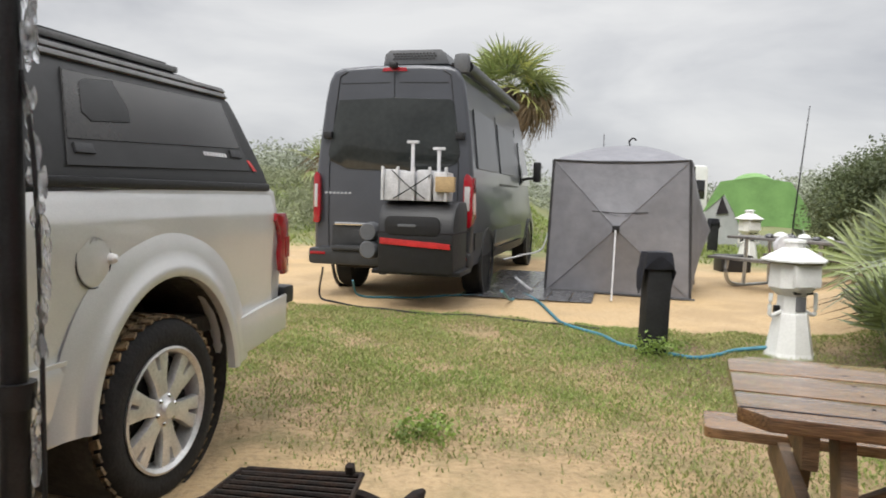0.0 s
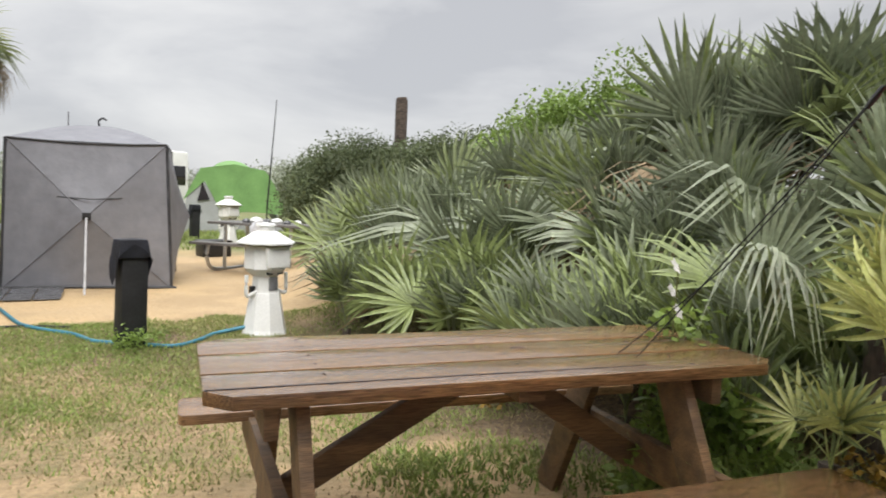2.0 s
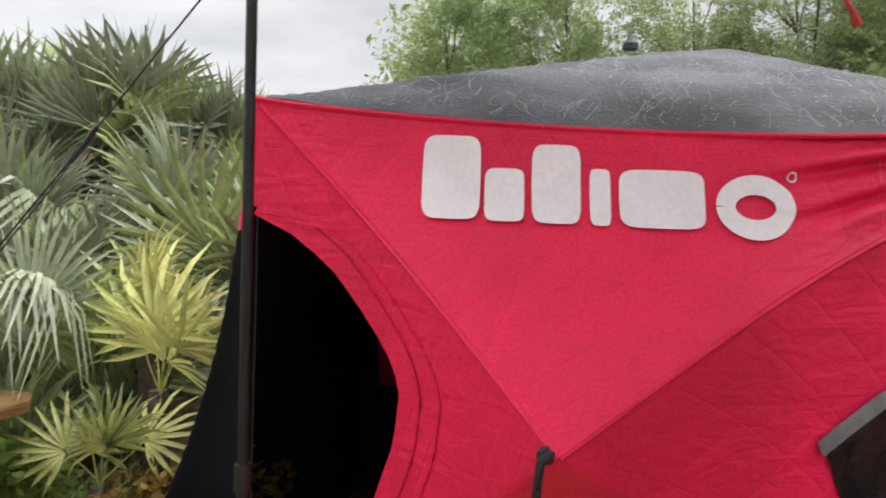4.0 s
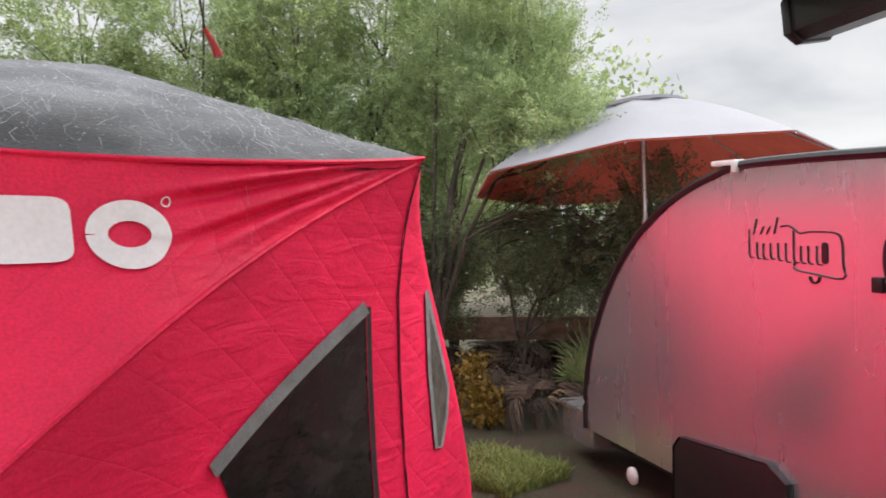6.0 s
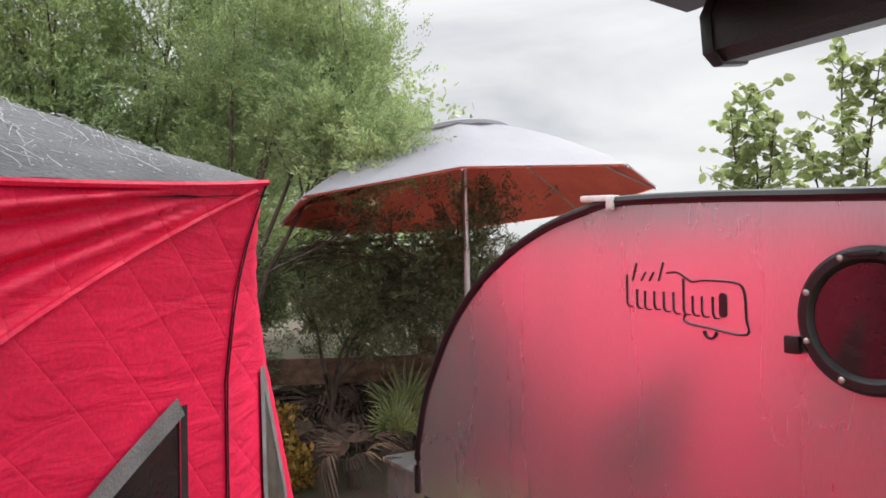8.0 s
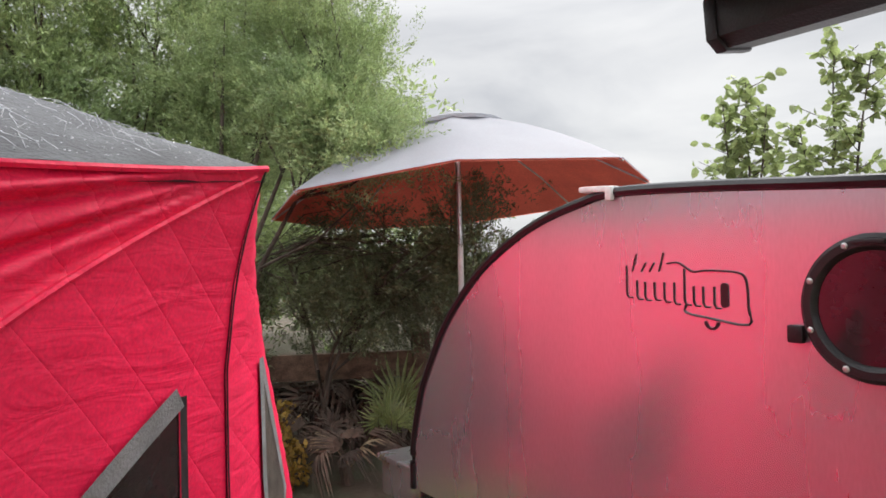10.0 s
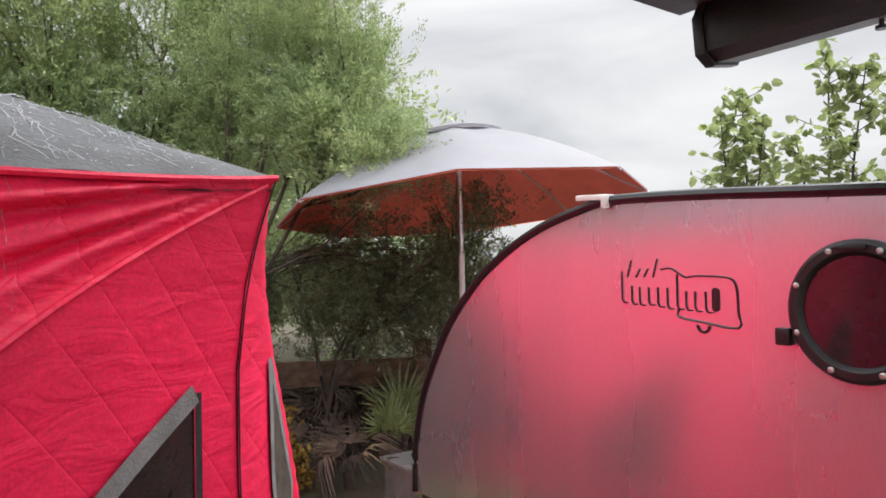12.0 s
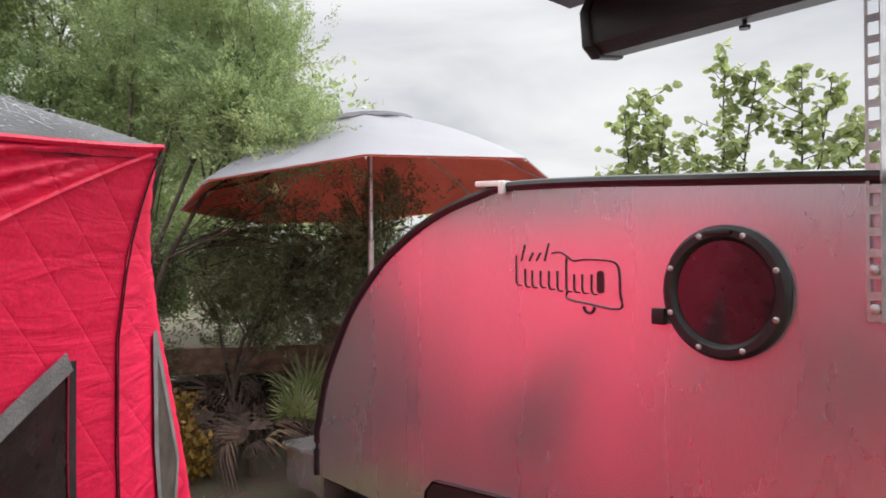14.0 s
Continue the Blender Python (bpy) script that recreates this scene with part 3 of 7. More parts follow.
    for _ in range(200):
        y = rng.uniform(TY0 + 0.15, TY1 - 0.15)
        x = rng.uniform(TX0 + 0.06, 2.75)
        pts, drift = [], rng.uniform(-0.012, 0.012)
        for k in range(rng.randint(4, 9)):
            pts.append(on_roof(x, y, 0.004))
            x -= rng.uniform(0.025, 0.055)
            y += drift + rng.uniform(-0.02, 0.02)
            if x < TX0 + 0.02:
                break
        if len(pts) > 2:
            tube(pts, rng.uniform(0.0004, 0.0008), 4, bm, taper=[rng.uniform(0.5, 1.3) for _ in pts])
    tagged(part("rain_film", bm, M["water"], t, "running rain water"), kind="stuff")
    bm = bmesh.new()
    for _ in range(3200):
        x, y = rng.uniform(TX0 + 0.02, 2.95), rng.uniform(TY0 + 0.04, TY1 - 0.05)
        r = rng.uniform(0.001, 0.0026)
        lathe([(r, 0), (0.6 * r, 0.6 * r)], 5, Matrix.Translation(on_roof(x, y, 0.003)), bm)
    tagged(part("rain_wetness", bm, M["water"], t, "rain drops"), kind="stuff")
    part("roof_hub", lathe([(0.03, -0.01), (0.03, 0.01), (0.015, 0.025), (0.008, 0.05)], 12, pose(ax, ay, roof_z(ax, ay))), M["black_plastic"], t, "black roof hub")
    # piping along the eaves and down the corners
    for seq in ([(TX0 - 0.004, TY0 + (TY1 - TY0) * i / 24, eave_z(TY0 + (TY1 - TY0) * i / 24, TY0, TY1)) for i in range(25)],
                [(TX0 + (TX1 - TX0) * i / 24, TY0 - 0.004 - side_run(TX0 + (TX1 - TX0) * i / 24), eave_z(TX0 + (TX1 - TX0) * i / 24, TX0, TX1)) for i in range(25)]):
        part("eave_piping", tube(seq, 0.007, 6), M["tent_red"], t)
    for cx, cy in ((TX0, TY0), (TX0, TY1), (TX1, TY0 - 1.60), (TX1, TY1)):
        b = 1.0 if (cx, cy) == (TX0, TY0) else 0.0
        part("corner_seam", tube([(cx - 0.003 + b * corner_bow(z), cy - 0.001 + b * corner_bow(z), z) for z in [EAVE * k / 24 for k in range(25)]], 0.0022, 6), M["tent_lining"], t, "dark corner seam")
    # creases drawn tight between the corners and the hub
    for corner in ((TY0 + 0.02, EAVE - 0.02), (TY1 - 0.02, EAVE - 0.02)):
        pts = [on_front(corner[0] + (HUB_A - corner[0]) * k / 20, 0.002, corner[1] + (HUB_Z - corner[1]) * k / 20) for k in range(21)]
        part("crease_seam", tube(pts, 0.007, 6), M["tent_red"], t)
    # door binding
    zs = [0.02 + 1.38 * k / 30 for k in range(31)]
    ribbon([(door_edge(z) - 0.012, z) for z in zs], 0.05, 0.006, M["tent_red"], "door_binding", t, on_front)
    ribbon([(door_edge(z) - 0.075, z) for z in zs], 0.016, 0.005, M["tent_red"], "door_zip", t, on_front)
    # the vinyl window of the front wall, with its webbing
    win = [(-1.11, 0.905), (-1.685, 1.225), (-1.685, 0.42), (-1.30, 0.60), (-1.17, 0.77)]
    lay(win, on_front, 0.006, M["window_film"], "front_window", t, "dark vinyl window")
    ribbon([(-1.10 - 0.585 * k / 12, 0.890 + 0.325 * k / 12) for k in range(13)], 0.042, 0.012, M["trim_grey"], "window_webbing", t, on_front, "grey webbing")
    ribbon([(-1.695, 1.215 - 0.80 * k / 10) for k in range(11)], 0.02, 0.010, M["tent_lining"], "window_binding", t, on_front)
    side = [(2.03, 1.24), (2.095, 1.0), (2.125, 0.88), (2.11, 0.78), (2.075, 0.69), (2.05, 0.70), (2.035, 0.95)]
    lay(side, on_right, 0.012, M["window_mesh"], "side_window", t, "gauze side window")
    # two unseen panes added to darken the wall's reflection in the trailer
    lay([(3.3, 0.35), (3.78, 0.35), (3.78, 1.2), (3.62, 1.12)], on_right, 0.012, M["window_film"], "side_window", t, "unseen dark pane added for the trailer's reflection")
    lay([(2.6, 0.25), (3.05, 0.35), (2.95, 0.6), (2.62, 1.1)], on_right, 0.012, M["window_film"], "side_window", t, "unseen dark pane added for the trailer's reflection")
    ribbon(side + side[:1], 0.014, 0.015, M["trim_grey"], "side_webbing", t, on_right)
    part("pocket", box(0.02, 0.16, 0.13, pose(3.86, 0.0, 1.08), 0.004), M["logo_white"], t, "pale grey inner pocket")
    # red sheet added for the glow of daylight through the back wall
    part("wall_glow", prism([(-0.55, 0.45), (0.16, 0.5), (0.2, 0.95), (0.02, 1.05), (-0.55, 1.0)], 0.01, Matrix(((0, 0, 1, 3.9), (1, 0, 0, 0), (0, 1, 0, 0), (0, 0, 0, 1)))), M["tent_red"], t, "red sheet standing in for daylight glowing through the back wall")
    # hub fitting with a hanging strap
    hx = TX0 - HUB_OUT
    part("hub", lathe([(0.016, 0), (0.018, 0.008), (0.012, 0.014)], 12, pose(hx + 0.02, HUB_A + 0.02, HUB_Z, 0, -90, 0)), M["black_plastic"], t, "black hub plate")
    part("strap", tube(smooth_path([(hx + 0.02, HUB_A - 0.005, HUB_Z), (hx - 0.005, HUB_A + 0.02, HUB_Z + 0.004), (hx - 0.014, HUB_A + 0.035, HUB_Z - 0.025), (hx - 0.008, HUB_A + 0.04, HUB_Z - 0.2)], 5), 0.008, 6), M["black_cord"], t, "black pull strap")
    # white print on the upper panel: a row of plain bold shapes
    for a, w, h in ((-0.222, 0.138, 0.200), (-0.348, 0.094, 0.126), (-0.470, 0.116, 0.188), (-0.574, 0.050, 0.134), (-0.722, 0.206, 0.138)):
        base = 1.376 + 0.012 * (a + 0.8)
        o = [(a + w / 2 * math.copysign(abs(math.cos(q)) ** 0.35, math.cos(q)), base + h / 2 + h / 2 * math.copysign(abs(math.sin(q)) ** 0.35, math.sin(q))) for q in [2 * math.pi * k / 28 for k in range(28)]]
        lay(o, on_front, 0.009, M["logo_white"], "print_shape", t, "white printed shape")
    ca, cz = -0.946, 1.434
    ring = [(ca + 0.072 * math.cos(radians(6 * k)), cz + 0.053 * math.sin(radians(6 * k))) for k in range(61)]
    ribbon(ring, 0.047, 0.009, M["logo_white"], "print_ring", t, on_front, "white printed ring")
    ribbon([(-1.04 + 0.011 * math.cos(radians(20 * k)), 1.509 + 0.011 * math.sin(radians(20 * k))) for k in range(19)], 0.004, 0.005, M["logo_white"], "print_dot", t, on_front)
    # water streaks down the wall
    bm = bmesh.new()
    for y in (-1.25,):
        z, pts = eave_z(y, TY0, TY1) - 0.01, []
        for k in range(rng.randint(8, 18)):
            pts.append(on_front(y, 0.003, z))
            z -= 0.025
            y += rng.uniform(-0.003, 0.003)
        tube(pts, 0.0004, 4, bm)
    tagged(part("rain_streak", bm, M["water"], t, "streaks of rain water"), kind="stuff")
    return t


red_tent()

# ---- teardrop trailer ----
TRL = Matrix(((-0.893, 0.45, 0, 0.893), (0.45, 0.893, 0, -2.87), (0, 0, 1, 0), (0, 0, 0, 1)))  # x along its side, y out of it


def teardrop_trailer():
    t = thing("teardrop_trailer", "brushed aluminium teardrop camping trailer with black edge trim, wet from rain", "trailer", TRL)
    prof = [(-2.2, 0.28), (-2.19, 0.5), (-2.12, 0.75), (-2.03, 0.92), (-1.86, 1.16), (-1.63, 1.37), (-1.40, 1.51), (-1.17, 1.605), (-0.95, 1.66), (-0.78, 1.685), (-0.4, 1.672), (-0.06, 1.65), (0.47, 1.615), (0.8, 1.58), (1.05, 1.50), (1.2, 1.3), (1.25, 1.0), (1.25, 0.28)]
    curve = [(p.x, p.y) for p in smooth_path([(x, z, 0) for x, z in prof[:-1]], 5)] + [prof[-1]]
    to = Matrix(((1, 0, 0, 0), (0, 0, -1, 0), (0, 1, 0, 0), (0, 0, 0, 1)))
    part("body", prism(curve, 1.5, to, 0.0), M["alu"], t, "brushed aluminium body", False)
    for y in (0.0, -1.5):
        pts = [(x, y, z) for x, z in curve]
        part("edge_trim", tube(pts, 0.019, 8), M["alu_edge"], t, "black rubber edge trim")
    # porthole
    c = (0.092, 1.317)
    hole = thing_part("porthole", t)
    rot = pose(c[0], 0.0, c[1], -90, 0, 0)
    part("ring", lathe([(0.150, 0.0), (0.192, 0.0), (0.192, 0.018), (0.180, 0.03), (0.160, 0.03), (0.150, 0.022), (0.146, 0.01)], 48, rot, close=False), M["black_plastic"], hole, "black plastic ring")
    part("pane", lathe([(0.152, 0.002), (0.150, 0.014), (0.08, 0.017), (0.001, 0.018)], 48, rot), M["port_glass"], hole, "dark glass pane")
    for k in range(8):
        a = radians(22 + 45 * k)
        part("screw", lathe([(0.009, 0.0), (0.009, 0.004), (0.005, 0.007)], 8, pose(c[0] + 0.172 * math.cos(a), 0.029, c[1] + 0.172 * math.sin(a), -90, 0, 0)), M["zinc"], hole, "steel screw")
    part("latch", box(0.045, 0.022, 0.05, pose(c[0] - 0.21, 0.012, c[1] - 0.105), 0.006), M["black_plastic"], hole, "black latch")
    part("latch_top", box(0.08, 0.018, 0.014, pose(c[0] - 0.005, 0.03, c[1] + 0.163), 0.004), M["black_plastic"], hole)
    # printed mark: an outlined trailer with a row of thin bars
    y = 0.002
    ink = M["alu_edge"]

    def line(pts, r=0.0032, name="print_line"):
        part(name, tube([(x, y, z) for x, z in pts], r, 5), ink, t, "thin black print")

    out = [(-0.56, 1.432), (-0.52, 1.435), (-0.49, 1.42), (-0.46, 1.405), (-0.42, 1.41), (-0.34, 1.408), (-0.29, 1.40), (-0.273, 1.37), (-0.27, 1.30), (-0.27, 1.25), (-0.40, 1.262), (-0.49, 1.275), (-0.49, 1.30)]
    line([(p.x, p.y) for p in smooth_path([(x, z, 0) for x, z in out], 3)], 0.0035, "print_outline")
    line(arc(-0.395, 1.252, 0.022, 0.022, 180, 360, 10), 0.005, "print_wheel")
    for k, (x, lo, hi) in enumerate(((-0.735, 1.315, 1.425), (-0.69, 1.31, 1.375), (-0.655, 1.308, 1.37), (-0.615, 1.31, 1.37), (-0.575, 1.305, 1.37), (-0.535, 1.30, 1.37), (-0.495, 1.30, 1.415), (-0.46, 1.298, 1.36), (-0.425, 1.296, 1.36), (-0.385, 1.294, 1.36))):
        line([(x, hi), (x, lo + 0.012), (x + 0.008, lo), (x + 0.024, lo)])
    for x, lo, hi in ((-0.71, 1.405, 1.465), (-0.67, 1.405, 1.435), (-0.635, 1.405, 1.435), (-0.595, 1.405, 1.468)):
        line([(x, lo), (x + 0.02, hi)], 0.0028)
    part("print_badge", prism(rounded(0.026, 0.075, 0.012), 0.003, pose(-0.348, 0.004, 1.335, 90, 0, 0)), ink, t)
    # clip at the front of the roof, wheel box, marker lamp, tongue box
    part("roof_clip", box(0.16, 0.05, 0.022, pose(-0.86, 0.0, 1.69, 0, 3, 0), 0.006), M["bracket_white"], t, "white cable cover")
    part("clip_hook", box(0.03, 0.02, 0.05, pose(-0.79, 0.02, 1.655), 0.006), M["bracket_white"], t)
    f = [(-1.26, 0.12), (-1.25, 0.43), (-1.20, 0.485), (-0.62, 0.53), (-0.52, 0.48), (-0.48, 0.12)]
    fen = part("fender", prism(f, 0.03, Matrix(((1, 0, 0, 0), (0, 0, 1, 0.002), (0, 1, 0, 0), (0, 0, 0, 1))), 0.03), M["black_plastic"], t, "black wheel box")
    for yy in (-0.1, -1.4):
        wheel = part("wheel", lathe([(0.12, -0.08), (0.25, -0.09), (0.29, -0.06), (0.29, 0.06), (0.25, 0.09), (0.12, 0.08)], 28, pose(-0.87, yy, 0.28, 90, 0, 0)), M["rubber"], t, "black tyre")
        part("rim", lathe([(0.19, -0.05), (0.18, 0.07), (0.05, 0.085)], 20, pose(-0.87, yy, 0.28, 90, 0, 0)), M["zinc"], wheel, "steel rim")
    part("marker_lamp", lathe([(0.045, 0), (0.045, 0.015), (0.02, 0.03)], 16, pose(-1.66, 0.0, 0.16, -90, 0, 0)), M["bracket_white"], t, "round clear lamp")
    part("chassis", box(3.3, 1.3, 0.1, pose(-0.45, -0.75, 0.2), 0.01), M["black_steel"], t, "black chassis rail")
    part("tongue", box(1.1, 0.1, 0.08, pose(-2.7, -0.75, 0.3), 0.01), M["black_steel"], t)
    part("tongue_leg", box(0.06, 0.06, 0.3, pose(-3.1, -0.75, 0.0), 0.01), M["black_steel"], t)
    part("tongue_box", box(0.42, 1.1, 0.20, pose(-2.43, -0.6, 0.13), 0.02), M["alu"], t, "bright metal tongue box")
    part("tongue_lid", box(0.46, 1.14, 0.03, pose(-2.43, -0.6, 0.33), 0.008), M["alu"], t)
    # slotted angle bolted to the side, which carries the awning
    for sx in (0.49,):
        st = thing_part("slotted_strut", t)
        bm = bmesh.new()
        for s, w in ((0.0, 0.008), (0.036, 0.008)):
            box(w, 0.003, 0.9, pose(sx - 0.022 + s, 0.012, 1.26), 0, bm)
        for k in range(18):
            box(0.03, 0.003, 0.02, pose(sx - 0.004, 0.012, 1.26 + k * 0.052), 0, bm)
        box(0.003, 0.035, 0.9, pose(sx + 0.02, 0.03, 1.26), 0, bm)
        part("angle", bm, M["zinc"], st, "galvanised slotted angle", False)
        for z in (1.29, 1.385):
            part("bolt", lathe([(0.014, 0), (0.014, 0.01), (0.008, 0.014)], 6, pose(sx - 0.004, 0.014, z, -90, 0, 0)), M["zinc"], st, "steel bolt")
    return t


def thing_part(name, parent):
    ob = new(name)
    ob.parent = parent
    return ob


teardrop_trailer()

# ---- awning over the camp: case on the trailer, cloth, legs, guy rope ----


def awning():
    m = Matrix(((-0.893, 0.45, 0, 1.19), (0.45, 0.893, 0, -2.83), (0, 0, 1, 0), (0, 0, 0, 1)))
    t = thing("awning", "dark rolled-out awning with black case, legs and wet edges", "awning", m)
    prof = [(-0.02, 2.05), (0.0, 2.01), (0.10, 1.995), (0.14, 2.02), (0.15, 2.11), (0.12, 2.16), (0.02, 2.165), (-0.02, 2.14)]
    to = Matrix(((0, 0, 1, 0.10), (1, 0, 0, 0), (0, 1, 0, 0), (0, 0, 0, 1)))
    part("case", prism(prof, 4.2, to, 0.006), M["black_plastic"], t, "black awning case")
    part("case_cap", prism([(0.055 + (x - 0.055) * 1.08, 2.085 + (z - 2.085) * 1.1) for x, z in prof], 0.035, Matrix.Translation((-0.02, 0, 0)) @ to, 0.008), M["black_plastic"], t, "black end cap")
    for k in (0.42, 0.9, 1.6, 2.4, 3.2):
        part("case_screw", lathe([(0.006, 0), (0.006, 0.014), (0.014, 0.016), (0.014, 0.024)], 8, pose(k + 0.1, 0.06, 2.002, 180, 0, 0)), M["black_plastic"], t)
    n, k, verts, faces = 24, 16, [], []
    for j in range(k + 1):
        for i in range(n + 1):
            a, b = 4.1 * i / n, 0.1 + 2.85 * j / k
            verts.append((a, b, 2.17 + 0.12 * j / k - 0.05 * math.sin(math.pi * j / k) * math.sin(math.pi * i / n)))
    for j in range(k):
        for i in range(n):
            q = j * (n + 1) + i
            faces.append((q, q + 1, q + n + 2, q + n + 1))
    cl = from_arrays("cloth", verts, faces, M["canopy_cloth"], t, "grey awning cloth", True)
    th = cl.modifiers.new("thickness", "SOLIDIFY")
    th.thickness = 0.004
    # dark strip added below the cloth edge, coloured as its shaded underside
    band = [(x * 0.42 / 4.1, y, z - 0.012) for x, y, z in verts]
    from_arrays("dark_edge_strip", band, faces, M["canopy_dark"], t, "dark strip added for the shaded underside of the cloth", True)
    part("front_bar", box(4.2, 0.05, 0.05, pose(2.05, 2.97, 2.26), 0.01), M["black_steel"], t, "black front bar")
    return t


awning()


def awning_leg(x, y, r, lean, label):
    t = thing("support_pole", label, "pole", pose(x, y, 0))
    part("outer_tube", tube([(0, 0, 0.0), (lean[0] * 0.42, lean[1] * 0.42, 0.8)], r, 12), M["black_steel"], t)
    part("collar", tube([(lean[0] * 0.40, lean[1] * 0.40, 0.77), (lean[0] * 0.44, lean[1] * 0.44, 0.83)], r * 1.35, 12), M["black_plastic"], t)
    part("inner_tube", tube([(lean[0] * 0.42, lean[1] * 0.42, 0.8), (lean[0], lean[1], 2.26)], r * 0.86, 12), M["black_steel"], t)
    part("foot", lathe([(0.05, 0), (0.05, 0.012), (r, 0.03)], 14), M["black_plastic"], t)
    return t


awning_leg(1.72, 0.205, 0.0145, (0.0, 0.01), "thin black telescopic awning leg beside the red tent")
wet_leg = awning_leg(-1.065, 1.57, 0.035, (0.0, 0.0), "thick black awning leg dripping with rain water")
rw = random.Random(77)
bm = bmesh.new()
for k in range(150):
    z = rw.uniform(0.15, 2.05)
    r = rw.uniform(0.004, 0.012)
    dx = 0.052 + 0.014 * math.sin(7 * z) + rw.uniform(-0.012, 0.016)
    lathe([(0.2 * r, -2.6 * r), (0.8 * r, -1.2 * r), (r, 0), (0.7 * r, 1.5 * r), (0.15 * r, 3 * r)], 7, pose(dx, 0.01 + rw.uniform(-0.01, 0.01), z, rw.uniform(-14, 14), rw.uniform(-14, 14), 0), bm)
tagged(part("splash", bm, M["clear_water"], wet_leg, "clear splashing rain water"), kind="stuff")
part("slack_cord", tube(smooth_path([(0.03, 0, 1.55), (0.055, 0.0, 1.35), (0.06, 0.01, 1.0), (0.068, 0.0, 0.5), (0.075, 0, 0.02)], 6), 0.006, 6), M["black_cord"], wet_leg, "black hanging cord")

# ---- vehicles ----
M["silver"] = material("silver_car_paint", (0.68, 0.68, 0.665), 0.3, 0.35, 0.08, 1.5, 220.0, 0.02, coat=0.7)
M["cap_black"] = material("textured_black_cap", (0.02, 0.02, 0.021), 0.5, 0, 0.25, 6, 160, 0.12)
M["cap_glass"] = material("dark_hatch_glass", (0.03, 0.028, 0.026), 0.22, 0, 0.25, 3, 60, 0.04)
M["cap_grey"] = material("grey_cap_roof", (0.20, 0.20, 0.20), 0.5, 0, 0.2, 6, 120, 0.15)
M["rim"] = material("machined_alloy", (0.74, 0.73, 0.71), 0.3, 0.55, 0.15, 8, 80, 0.05)
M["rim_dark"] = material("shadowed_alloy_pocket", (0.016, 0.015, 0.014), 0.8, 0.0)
M["lamp_red"] = material("red_lamp_lens", (0.34, 0.008, 0.016), 0.12, 0, 0.15, 10, 60, 0.0, coat=0.8)
M["lamp_white"] = material("clear_lamp_lens", (0.6, 0.6, 0.6), 0.12, 0.2, 0.1, 10, 60, 0.0, coat=0.8)
M["chrome"] = material("chrome", (0.75, 0.75, 0.75), 0.12, 1.0, 0.05, 5, 50, 0.0)
M["wheel_well"] = material("dirty_wheel_well", (0.045, 0.038, 0.03), 0.95, 0, 0.4, 6, 40, 0.4)
M["van_paint"] = material("dark_grey_van_paint", (0.085, 0.09, 0.105), 0.3, 0.3, 0.14, 1.2, 200.0, 0.02, coat=0.35)
M["van_panel"] = material("dark_grey_window_panel", (0.045, 0.048, 0.054), 0.28, 0.0, 0.15, 1.5, 80, 0.0)
M["van_glass"] = material("tinted_van_glass", (0.028, 0.032, 0.031), 0.08, 0, 0.2, 2, 20, 0.0, coat=0.15)
M["van_clad"] = material("grey_bumper_plastic", (0.035, 0.036, 0.038), 0.55, 0, 0.2, 8, 120, 0.2)
M["ac_grey"] = material("grey_unit_plastic", (0.12, 0.125, 0.135), 0.5, 0, 0.15, 6, 90, 0.1)
M["crate_white"] = material("dirty_white_plastic", (0.62, 0.62, 0.64), 0.45, 0, 0.15, 9, 60, 0.15)
M["cardboard"] = material("damp_cardboard", (0.48, 0.34, 0.18), 0.8, 0, 0.15, 9, 60, 0.2)
M["red_tape"] = material("red_reflective_tape", (0.55, 0.03, 0.03), 0.35)
SIDE = Matrix(((0, 0, 1, 0), (1, 0, 0, 0), (0, 1, 0, 0), (0, 0, 0, 1)))  # outline (y, z), thickness along +x


def slab(outline, x, thick, mat, name, parent, label="", bevel=0.0):
    return part(name, prism(outline, thick, Matrix.Translation((x, 0, 0)) @ SIDE, bevel), mat, parent, label)


